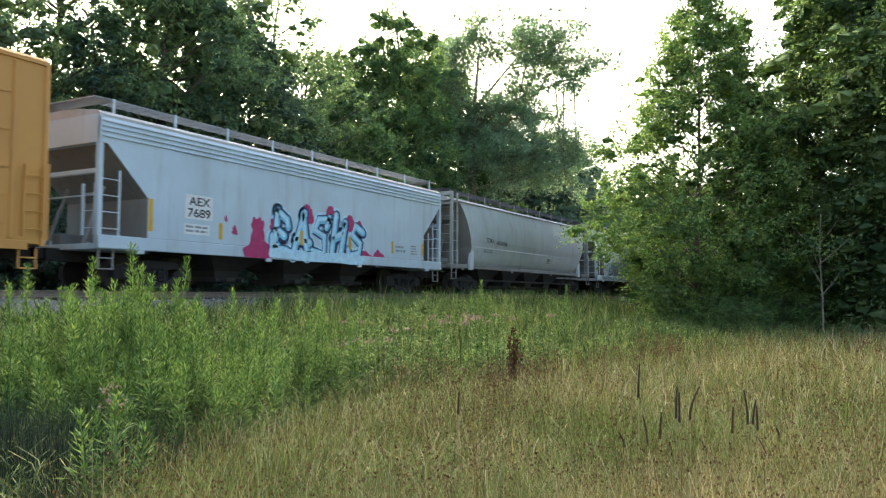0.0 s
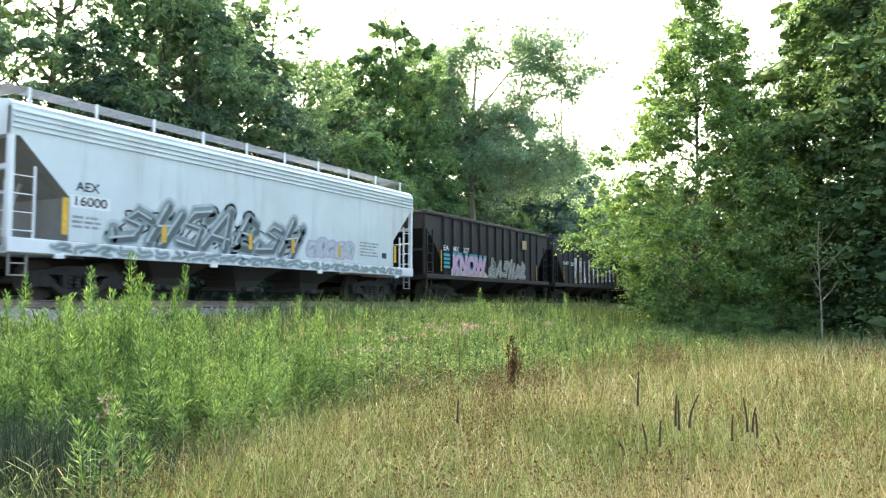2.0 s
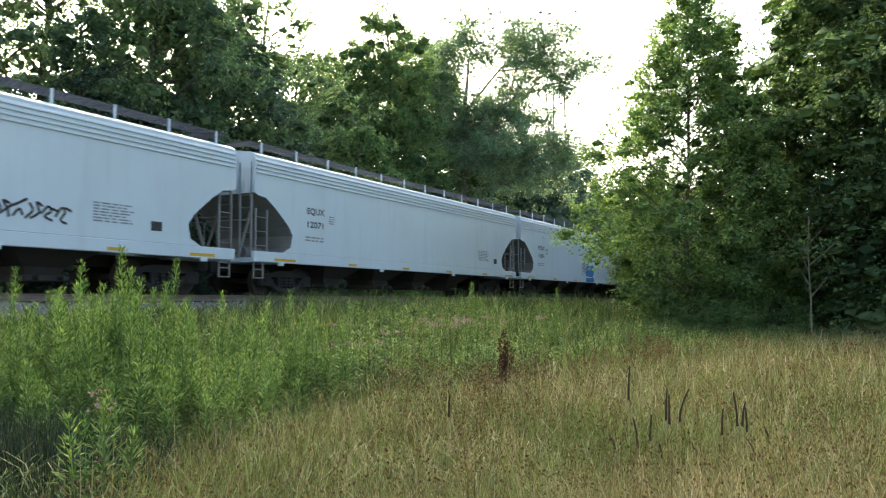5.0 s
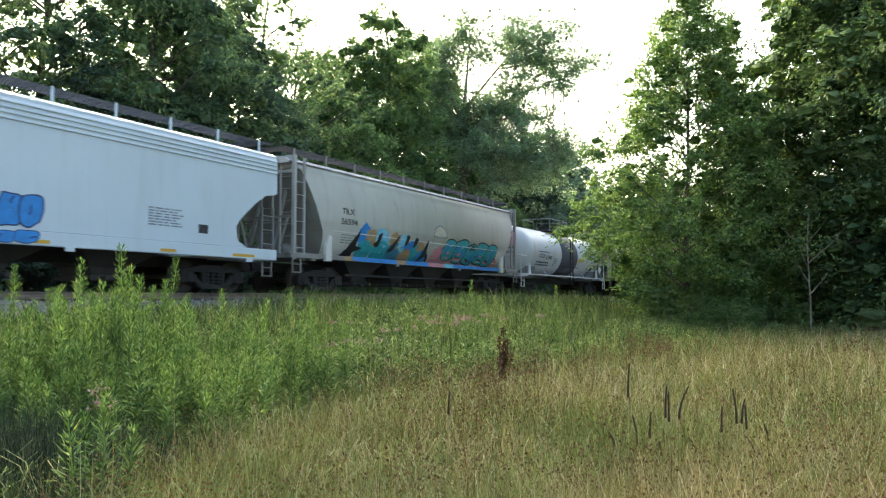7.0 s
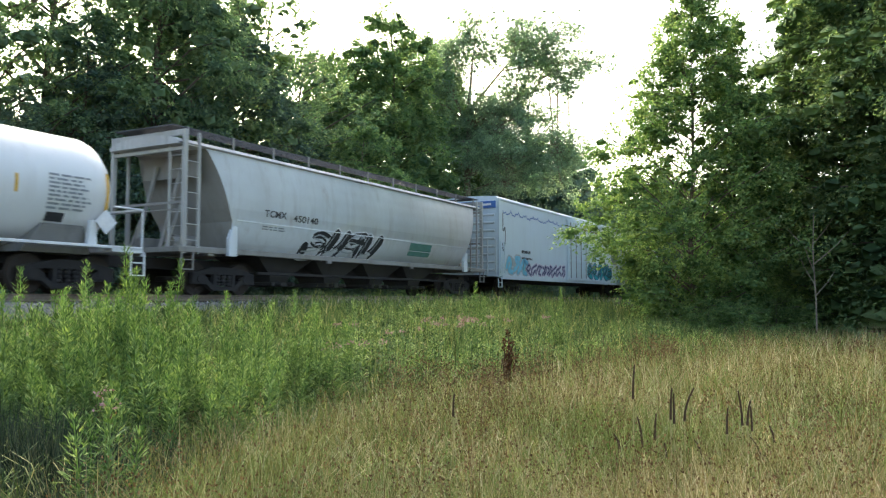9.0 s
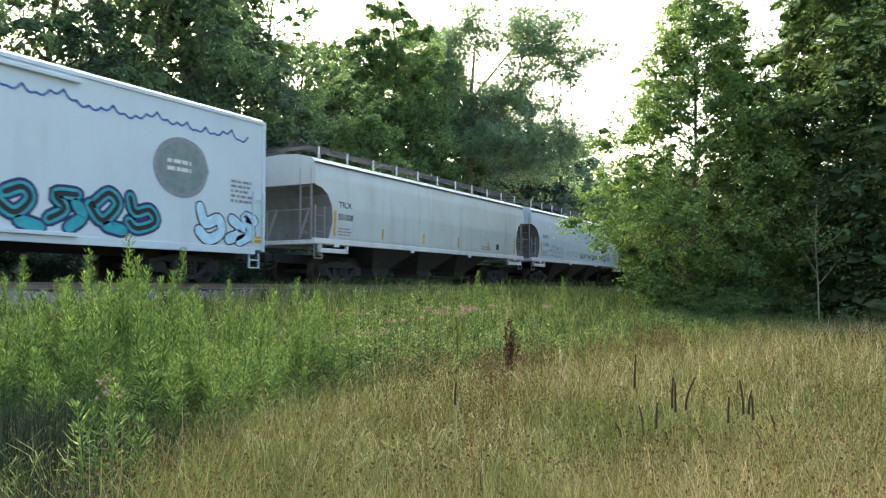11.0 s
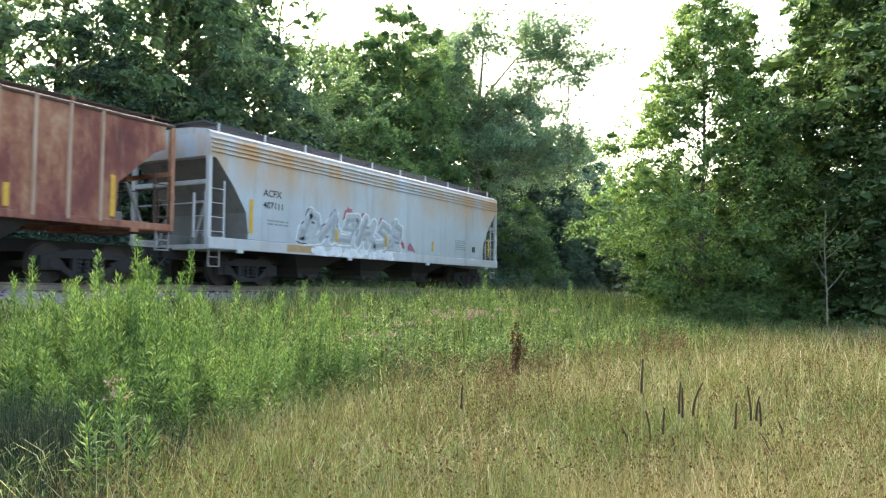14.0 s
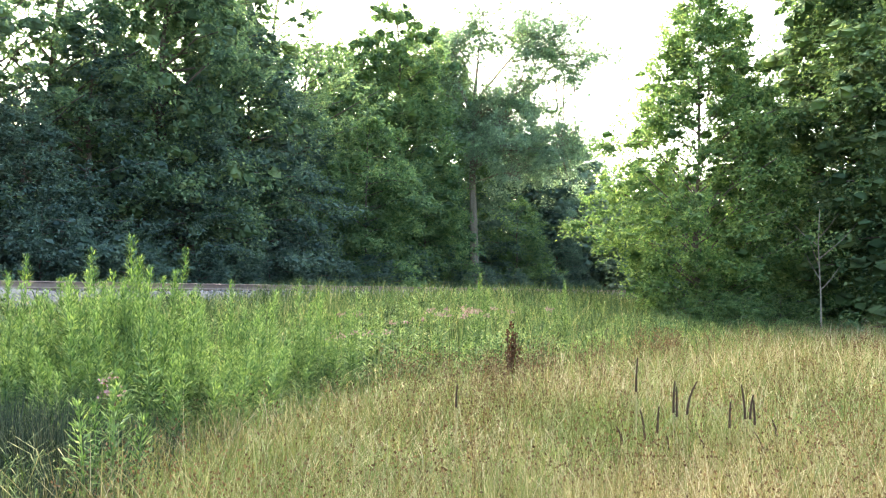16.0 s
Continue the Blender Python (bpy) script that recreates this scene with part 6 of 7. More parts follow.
def stand(th, x, y, turn, scale=1.0, zs=1.0, label=""):
    th.location = (x, y, float(ground_z(x, y)))
    th.rotation_euler = (0, 0, radians(turn))
    th.scale = (scale, scale, scale * zs)
    if label:
        th["label"] = label


def again(src, x, y, turn, scale=1.0, zs=1.0, label=""):
    th = copy_thing(src, Matrix.Translation((x, y, 0)))
    stand(th, x, y, turn, scale, zs, label)
    return th


t_broad = tree("tree", "tall broad-leaved tree with a deep mid-green crown", 18, 4.8, 0.8, 1, "leaf_mid", limbs=60, sprays=13, per=56, spray=1.6, rise=0.2, sag=0.36, leaf=0.16, ratio=0.8, rag=0.26, core=130, shoots=60, flat=0.36)
t_dark = tree("tree", "dark green tree with layered level boughs", 17, 4.6, 0.3, 2, "leaf_dark", limbs=60, sprays=11, per=40, shape=((0, 0.9), (0.3, 0.95), (0.55, 0.75), (0.8, 0.42), (1, 0.1)), spray=1.5, rise=0.1, sag=0.4, leaf=0.185, ratio=0.7, rag=0.28, core=100, shoots=30, flat=0.27)
t_tall = tree("tree", "tall upright tree with a yellow-green top", 20, 4.6, 0.6, 3, "leaf_yellow", limbs=74, sprays=12, per=62, shape=((0, 0.85), (0.3, 1.0), (0.55, 0.85), (0.75, 0.66), (0.9, 0.42), (1, 0.12)), spray=1.5, leaf=0.165, ratio=0.8, rag=0.3, core=150, shoots=110, flat=0.38, inner=0.5)
t_open = tree("tree", "airy tree with sparse leaves on thin boughs", 18, 4.4, 4.0, 4, "leaf_mid", limbs=60, sprays=6, per=48, spray=0.9, rise=0.6, leaf=0.15, ratio=0.8, rag=0.4, core=16, shoots=140, inner=0.45, flat=0.34)
t_mid = tree("tree", "low tree with level light green boughs under the wood's edge", 9, 3.6, 0.2, 7, "leaf_yellow", limbs=38, sprays=13, per=62, spray=1.15, rise=0.1, sag=0.36, leaf=0.14, ratio=0.75, rag=0.3, core=50, shoots=20, flat=0.26, shape=((0, 0.9), (0.3, 1.0), (0.6, 0.72), (0.85, 0.4), (1, 0.1)))
t_far = tree("tree", "tree deeper in the wood", 15, 5.0, 0.3, 6, "leaf_dark", limbs=44, sprays=8, per=12, shoots=0, spray=2.4, leaf=0.27, ratio=0.75, core=80, flat=0.42)
t_low = tree("shrub", "dense green undergrowth shrub at the wood's edge", 4.2, 2.6, 0.1, 5, "leaf_dark", limbs=20, sprays=6, per=50, shoots=10, shape="shrub", spray=1.1, rise=0.1, leaf=0.14, core=24, flat=0.34)

for src, px, Y, turn, sc, zs, first in (
        (t_broad, 262, 26.5, 20, 0.92, 1.12, True), (t_broad, 335, 28, 80, 0.95, 1.05, False), (t_dark, 140, 26.5, 200, 0.72, 0.95, True),
        (t_dark, 20, 25, 10, 0.5, 0.9, False), (t_dark, -90, 25.5, 77, 0.52, 0.9, False), (t_broad, -300, 27, 140, 0.9, 1.0, False),
        (t_open, 70, 28.5, 120, 1.0, 1.0, True), (t_open, -40, 29, 40, 0.95, 1.0, False), (t_dark, 425, 25.8, 140, 0.86, 1.0, False),
        (t_dark, 515, 27.5, 250, 0.7, 0.95, False), (t_open, 470, 29, 300, 1.05, 1.0, False), (t_dark, 330, 24.8, 33, 0.62, 0.9, False),
        (t_open, 520, 31, 200, 0.95, 0.95, False), (t_tall, 575, 33, 90, 0.88, 1.0, False), (t_tall, 690, 28, 0, 1.0, 1.0, True), (t_tall, 628, 30.5, 210, 0.92, 0.98, False),
        (t_mid, 640, 25.2, 300, 1.1, 1.05, True), (t_tall, 745, 31, 310, 1.05, 1.02, False), (t_mid, 740, 26, 120, 0.9, 1.0, False),
        (t_mid, 905, 27.3, 190, 0.95, 1.0, False), 
        (t_dark, 988, 33, 260, 1.15, 1.0, False), (t_dark, 975, 27, 20, 0.6, 1.0, False), 
        (t_dark, 1068, 34, 210, 1.12, 1.0, False), (t_dark, 1015, 29, 80, 0.68, 1.0, False), (t_dark, 1052, 31, 170, 0.75, 1.0, False), (t_dark, 800, 30.5, 66, 1.08, 1.0, False), (t_mid, 560, 26, 240, 0.85, 0.95, False)):
    x, y = spot(px, Y)
    stand(src, x, y, turn, sc, zs) if first else again(src, x, y, turn, sc, zs)
# deeper in the wood
rr = random.Random(17)
for i in range(26):
    x, y = spot(-120 + i * 47, 36 + rr.uniform(-1.5, 3))
    (stand if i == 0 else again)(t_far, x, y, rr.uniform(0, 360), 0.85, 0.62 if i < 5 else 1.0 if i < 13 else 0.9 if i < 21 else 0.72)
for i in range(6):
    x, y = near_spot(1150 + i * 62, 58 + rr.uniform(-4, 8))
    again(t_far, x, y, rr.uniform(0, 360), 0.7, 0.95)
for px, dp, sc in ((1062, 86, 0.8), (1085, 84, 0.75), (1128, 84, 0.72), (1160, 74, 0.8), (1190, 72, 0.8)):
    x, y = near_spot(px, dp)
    again(t_far, x, y, rr.uniform(0, 360), sc, 0.95)
for px, Y, sc, zs in ((872, 32, 1.2, 1.05), (905, 31, 1.15, 1.0), (945, 31.5, 1.2, 1.0), (990, 32, 1.2, 1.0), (1030, 32.5, 1.15, 1.0), (1064, 33, 1.12, 0.95)):
    x, y = spot(px, Y)
    again(t_far, x, y, rr.uniform(0, 360), sc, zs)
# undergrowth along the far side of the track
x, y = spot(60, 23.6)
stand(t_low, x, y, 0, 0.8)
for i in range(19):
    x, y = spot(-90 + i * 62, 23.8 + rr.uniform(-0.4, 1.4))
    again(t_low, x, y, rr.uniform(0, 360), rr.uniform(0.55, 0.95), rr.uniform(0.6, 1.0))

# the grey-green forked tree: open crown of separate masses
def forked_tree():
    rs, rr = np.random.RandomState(8), random.Random(8)
    th = tagged(new("tree"), "tall forked tree with an open grey-green crown of separate masses", "tree")
    bm = fresh()
    fork = Vector((0.0, 0, 14.6))
    limb(bm, [Vector((0.3, 0, -0.3)), Vector((0.15, 0, 4)), Vector((-0.1, 0.1, 9.5)), fork], 0.34, 0.2, 8)
    right = Vector((0.479, -0.878, 0))
    cents, ways, sizes = [], [], []
    lead_a = (fork, right * 0.7 + Vector((0, 0, 21.6)))
    lead_b = (fork, right * 4.6 + Vector((0.5, 0, 20.6)))
    lead_c = (fork + Vector((0, 0, -1.0)), right * 8.4 + Vector((0.3, 0.3, 17.4)))
    lead_d = (fork + Vector((0, 0, -1.6)), right * -2.6 + Vector((0.2, 0.2, 19.4)))
    for p0, p1 in (lead_a, lead_b, lead_c, lead_d):
        limb(bm, [p0, p0.lerp(p1, 0.5) + Vector((rr.uniform(-0.3, 0.3), 0, 0.3)), p1], 0.15, 0.03, 6)
    for du, z, sp in ((0.45, 21.1, 0.75), (0.3, 19.9, 0.6), (0.6, 18.8, 0.5), (-1.8, 18.5, 1.1), (-2.3, 17.3, 1.0), (-1.2, 19.6, 0.7), (-2.6, 19.4, 0.7), (-1.5, 16.6, 0.8), (-2.4, 15.4, 0.9),
                      (4.2, 21.1, 0.9), (2.7, 19.6, 0.8), (6.4, 20.4, 0.9), (5.2, 19.5, 0.9), (7.7, 18.6, 0.9), (9.4, 18.3, 0.5), (6.3, 18.6, 0.8), (7.9, 16.2, 0.5), (5.2, 17.4, 0.7), (3.6, 18.2, 0.7), (8.6, 17.4, 0.5),
                      (2.2, 14.9, 1.2), (3.7, 13.4, 1.3), (1.4, 13.0, 1.1), (3.2, 16.2, 0.8), (5.4, 14.4, 0.9), (6.7, 12.4, 1.2), (8.2, 11.4, 0.9), (5.2, 11.6, 1.3), (2.8, 11.2, 1.3), (7.4, 10.2, 1.2), (-1.5, 13.5, 1.0), (0.8, 10.8, 1.0), (4.4, 9.4, 1.3), (-2.6, 13.8, 1.1), (-2.2, 11.8, 1.1), (3.0, 14.6, 1.0), (0.6, 15.0, 0.7)):
        c = right * du + Vector((0, 0, z)) + Vector((rr.uniform(-1, 1), rr.uniform(-1, 1), 0))
        if z > 15.0 or du > 6:
            lead = lead_d if du < -0.5 else lead_a if du < 2 else lead_b if z > 18.2 else lead_c
            f = min(0.95, max(0.15, (z - 14.8) / 6.5)) if lead is not lead_c else min(0.95, du / 9.0)
            foot = lead[0].lerp(lead[1], f)
        else:
            foot = Vector((0, 0, max(8.5, z - 1.8)))
        mid = foot.lerp(c, 0.55) + Vector((0, 0, 0.25))
        limb(bm, [foot, mid, c], 0.07, 0.02, 5)
        for k in range(int(38 * sp * sp) + 14):
            p = c + Vector((rr.gauss(0, sp * 0.9), rr.gauss(0, sp * 0.9), rr.gauss(0, sp * 0.72)))
            limb(bm, [mid.lerp(c, rr.random()), p], 0.02, 0.008, 3)
            cents.append(tuple(p))
            ways.append(math.atan2(p.y - c.y, p.x - c.x) + rr.gauss(0, 0.5))
            sizes.append(rr.uniform(0.65, 1.2))
    part("trunk", bm, M["bark_pale"], th)
    v, q = leaf_clumps(rs, cents, ways, sizes, 64, 0.15, 0.8, 0.3, 0.4, 0.3)
    part("crown", mesh_np("crown", v, tris=q), M["leaf_pale"], th)
    x, y = spot(828, 26.5)
    stand(th, x, y, 0)


forked_tree()

# trees on the viewer's side of the track
t_maple = tree("maple_tree", "young maple with a pointed light green crown beside the meadow", 14.0, 4.2, 0.2, 21, "leaf_maple", limbs=110, sprays=13, per=56, shape=((0, 0.4), (0.12, 0.55), (0.24, 0.9), (0.34, 0.97), (0.42, 0.8), (0.6, 0.64), (0.76, 0.42), (0.9, 0.17), (1, 0.03)), spray=0.95, rise=0.55, leaf=0.12, ratio=0.9, r_trunk=0.13, rag=0.28, core=90, shoots=330, flat=0.3, inner=0.42)
x, y = near_spot(1224, 30)
stand(t_maple, x, y, 30)
t_side = tree("maple_tree", "slender maple leader beside the pointed young maple", 12.6, 1.6, 2.0, 22, "leaf_maple", limbs=56, sprays=9, per=54, shape=((0, 1), (0.4, 0.8), (0.75, 0.36), (1, 0.06)), spray=0.65, rise=0.7, leaf=0.115, ratio=0.9, r_trunk=0.09, core=0, shoots=150, flat=0.34, inner=0.45)
x, y = near_spot(1296, 30.4)
stand(t_side, x, y, 0, 1.0, 1.0)
t_big = tree("tree", "large leafy tree with lit level boughs and a dark interior", 18, 4.7, 0.4, 23, "leaf_big", limbs=100, sprays=15, per=50, spray=1.3, rise=0.15, sag=0.36, leaf=0.135, ratio=0.85, rag=0.24, core=360, shoots=80, flat=0.36, inner=0.56)
x, y = near_spot(1510, 32)
stand(t_big, x, y, 0)
x, y = near_spot(1660, 27)
again(t_big, x, y, 140, 0.95)
x, y = near_spot(1720, 40)
again(t_big, x, y, 220, 1.0)
x, y = near_spot(1420, 41)
again(t_dark, x, y, 60, 0.8, 0.95)
t_bush = tree("shrub", "leafy green shrub at the meadow's edge", 3.0, 2.0, 0.05, 25, "leaf_maple", limbs=24, sprays=6, per=50, shoots=24, shape="shrub", spray=0.7, rise=0.3, leaf=0.1, ratio=0.85, core=24, flat=0.3)
x, y = near_spot(1245, 29)
stand(t_bush, x, y, 0, 0.7)
for px, dp, sc, zs in ((1250, 27.5, 0.6, 0.8), (1305, 27, 0.65, 0.7), (1370, 28.5, 0.7, 0.8), (1450, 30, 0.9, 1.0), (1540, 28.5, 0.8, 1.0), (1620, 27, 1.0, 1.0), (1400, 33, 1.1, 1.2), (1330, 32, 1.0, 1.0)):
    x, y = near_spot(px, dp)
    again(t_bush, x, y, rr.uniform(0, 360), sc, zs)
# bare sapling before the dark wood
sap = tagged(new("sapling"), "bare pale sapling with thin forked twigs", "sapling")
bm = fresh()
limb(bm, [Vector((0, 0, -0.2)), Vector((0.05, 0, 1.5)), Vector((0.0, 0.05, 3.2)), Vector((0.1, 0, 4.4))], 0.035, 0.012, 6)
for a, z, ln in ((0.5, 2.0, 1.2), (2.9, 2.4, 1.0), (5.2, 2.7, 1.3), (1.2, 3.1, 0.9), (4.0, 3.4, 0.8), (5.6, 1.6, 1.0)):
    p = Vector((0.02, 0.02, z))
    twig = fresh()
    limb(twig, [p, p + Vector((math.cos(a) * ln * 0.6, math.sin(a) * ln * 0.6, ln * 0.5)), p + Vector((math.cos(a) * ln, math.sin(a) * ln, ln * 0.95))], 0.02, 0.006, 4)
    part("twig", twig, M["bark_pale"], sap)
part("trunk", bm, M["bark_pale"], sap)
x, y = near_spot(1440, 26.5)
stand(sap, x, y, 0)


# ---- meadow ----
def blades(p, h, w, lean, bend, rs):
    """Grass blades of two lengths: a base, a knee and a tip."""
    k = len(p)
    a = rs.uniform(0, 2 * np.pi, k)
    side = np.stack([np.cos(a), np.sin(a), np.zeros(k)], 1) * (w / 2)[:, None]
    b2 = lean + rs.normal(0, 0.5, k) if np.ndim(lean) else rs.uniform(0, 2 * np.pi, k)
    d = np.stack([np.cos(b2), np.sin(b2), np.zeros(k)], 1)
    up = np.array([0, 0, 1.0])
    m1 = p + up * (h * 0.55)[:, None] + d * (h * bend * 0.25)[:, None]
    tip = p + up * (h * (1 - 0.25 * bend))[:, None] + d * (h * bend)[:, None]
    v = np.stack([p - side, p + side, m1 + side * 0.75, m1 - side * 0.75, tip], 1).reshape(-1, 3)
    o = (np.arange(k) * 5)[:, None]
    return v, o + np.array([[0, 1, 2, 3]]), o + np.array([[3, 2, 4]]), tip


def dry_edge(x):
    """How far towards the track the dry grass reaches."""
    return np.interp(x, [0, 2.75, 4.2, 6.4, 9.3, 12.4, 18, 24.6, 30, 40], [2.2, 3.1, 4.3, 4.5, 4.4, 4.0, 3.5, 1.9, -0.3, -4.0])


def sector(rs, k, r0, r1, a0=-9, a1=66, power=1.0):
    """Places on the meadow in a fan about the viewer, denser close by."""
    u = rs.uniform(0, 1, k)
    r = r0 * (r1 / r0) ** (u ** power)
    a = np.radians(rs.uniform(a0, a1, k))
    return r * np.cos(a), r * np.sin(a)


def patchy(x, y, f, seed):
    return np.array([noise.noise(Vector((a * f + seed, b * f, seed * 0.7))) for a, b in zip(x, y)])


rs = np.random.RandomState(31)
x, y = sector(rs, 120000, 3.0, 34)
keep = y < dry_edge(x) + rs.normal(0, 0.45, len(x))
x, y = x[keep], y[keep]
r = np.hypot(x, y)
pt = patchy(x, y, 0.6, 3.0)
h = rs.uniform(0.45, 0.88, len(x)) * (1 + 0.25 * pt)
w = 0.003 + 0.0010 * r * rs.uniform(0.5, 1.2, len(x))
p = np.stack([x, y, ground_z(x, y) - 0.02], 1)
v, q, tr, tips = blades(p, h, w, 0.0, rs.uniform(0.08, 0.6, len(x)), rs)
dry = new("dry_grass", mesh_np("dry_grass", v, q, tr))
dry.data.materials.append(M["blade_dry"])
tagged(dry, "knee-high dry tan grass with green stems between", "dry grass", kind="stuff")
# seed heads on part of the stems
sel = (rs.uniform(0, 1, len(tips)) < 0.04 + 0.32 * np.clip(patchy(tips[:, 0], tips[:, 1], 0.9, 5.0), 0, 1))
c = np.repeat(tips[sel], 5, 0)
rr5 = np.repeat(np.hypot(tips[sel, 0], tips[sel, 1]), 5)
c = c + rs.normal(0, 1, c.shape) * np.array([0.012, 0.012, 0.05]) * (1 + 0.02 * rr5[:, None])
ax = unit(rs.normal(0, 0.6, c.shape) + np.array([0, 0, 0.8]))
v, q = leaf_quads(c, ax, unit(rs.normal(0, 1, c.shape)), rs.uniform(0.010, 0.020, len(c)) * (0.7 + 0.085 * rr5), 0.6)
seeds = new("grass_seed_heads", mesh_np("grass_seed_heads", v, q))
seeds.data.materials.append(M["seed_brown"])
tagged(seeds, "brown seed heads on the dry grass", "seed heads", kind="stuff")

# long arched straw close to the viewer
x, y = sector(rs, 2400, 3.6, 12, -6, 44)
keep = y < dry_edge(x) + rs.normal(0, 0.5, len(x))
x, y = x[keep], y[keep]
k = len(x)
hh = rs.uniform(0.4, 0.85, k)
a = rs.uniform(0, 2 * np.pi, k)
d = np.stack([np.cos(a), np.sin(a), np.zeros(k)], 1)
s = np.stack([-np.sin(a), np.cos(a), np.zeros(k)], 1) * (rs.uniform(0.0008, 0.0018, k) * (0.4 + 0.2 * np.hypot(x, y)))[:, None]
foot = np.stack([x, y, ground_z(x, y)], 1)
up = np.array([0, 0, 1.0])
ln = rs.uniform(0.2, 0.55, k)[:, None] * hh[:, None]
pts = [foot, foot + up * (hh * 0.5)[:, None] + d * ln * 0.08, foot + up * (hh * 0.86)[:, None] + d * ln * 0.34, foot + up * (hh * 0.98)[:, None] + d * ln * 0.75, foot + up * (hh * 0.84)[:, None] + d * ln * 1.2]
v = np.stack([pts[0] - s, pts[0] + s, pts[1] + s, pts[1] - s, pts[2] + s * 0.8, pts[2] - s * 0.8, pts[3] + s * 0.6, pts[3] - s * 0.6, pts[4]], 1).reshape(-1, 3)
o = (np.arange(k) * 9)[:, None]
q = np.concatenate([o + np.array([[0, 1, 2, 3]]), o + np.array([[3, 2, 4, 5]]), o + np.array([[5, 4, 6, 7]])])
straw = new("arched_straw", mesh_np("arched_straw", v, q, o + np.array([[7, 6, 8]])))
straw.data.materials.append(M["blade_dry"])
tagged(straw, "long arching straw-coloured grass leaves", "dry grass", kind="stuff")

# green grass towards the bank
x, y = sector(rs, 120000, 3.7, 45, 2, 72, 0.8)
keep = (y > dry_edge(x) - np.abs(rs.normal(0, 0.7, len(x)))) & (y < 14.6)
keep &= (np.arctan2(y, x) < radians(44)) | (np.hypot(x, y) > 8.5) | (rs.uniform(0, 1, len(x)) < 0.22)
x, y = x[keep], y[keep]
r = np.hypot(x, y)
pt = patchy(x, y, 0.45, 9.0)
h = rs.uniform(0.45, 0.95, len(x)) * (1 + 0.35 * pt) * np.interp(y, [0, 4, 9, 14], [0.85, 0.9, 1.05, 1.3]) * np.interp(x, [8, 18], [0.7, 1.0])
h *= 1 - np.clip((y - 8.5) / 2.5, 0, 1) * np.interp(x, [6, 14, 22, 30], [0.34, 0.2, 0.08, 0.0])
w = 0.0035 + 0.0011 * r * rs.uniform(0.6, 1.2, len(x))
p = np.stack([x, y, ground_z(x, y) - 0.02], 1)
v, q, tr, tips = blades(p, h, w, 0.0, rs.uniform(0.1, 0.6, len(x)), rs)
grn = new("green_grass", mesh_np("green_grass", v, q, tr))
grn.data.materials.append(M["blade_green"])
tagged(grn, "tall green meadow grass below the railway bank", "green grass", kind="stuff")
# the same meadow behind and beside the viewer
x, y = sector(rs, 30000, 0.7, 30, 64, 353, 0.42)
x2, y2 = sector(rs, 6500, 0.25, 3.7, 0, 360, 0.6)
x, y = np.concatenate([x, x2]), np.concatenate([y, y2])
dryside = y < dry_edge(np.abs(x)) + rs.normal(0, 0.6, len(x))
for sel, nm, mat, lab in ((dryside & (y > -28), "field_grass", "blade_dry", "dry tan grass round the viewer"), (~dryside & (y < 14.4), "bank_grass", "blade_green", "green grass below the bank beside the viewer")):
    xs, ys = x[sel], y[sel]
    v, q, tr, tips = blades(np.stack([xs, ys, ground_z(xs, ys) - 0.02], 1), rs.uniform(0.5, 1.0, len(xs)) * np.interp(np.hypot(xs, ys), [0, 2, 3], [0.3, 0.4, 0.75]), 0.005 + 0.0022 * np.hypot(xs, ys), 0.0, rs.uniform(0.1, 0.6, len(xs)), rs)
    ob = new(nm, mesh_np(nm, v, q, tr))
    ob.data.materials.append(M[mat])
    tagged(ob, lab, "grass", kind="stuff")
# green blades mixed into the dry field
x, y = sector(rs, 60000, 3.7, 26, -9, 66)
keep = (y < dry_edge(x)) & (patchy(x, y, 0.5, 20.0) > 0.02 - 0.6 * np.exp(-((np.degrees(np.arctan2(y, x)) - 24) / 9) ** 2))
x, y = x[keep], y[keep]
r = np.hypot(x, y)
v, q, tr, tips = blades(np.stack([x, y, ground_z(x, y)], 1), rs.uniform(0.35, 0.7, len(x)), 0.0025 + 0.0013 * r, 0.0, rs.uniform(0.2, 0.8, len(x)), rs)
mixg = new("green_blades", mesh_np("green_blades", v, q, tr))
mixg.data.materials.append(M["forb"])
tagged(mixg, "fresh green blades between the dry grass", "green grass", kind="stuff")


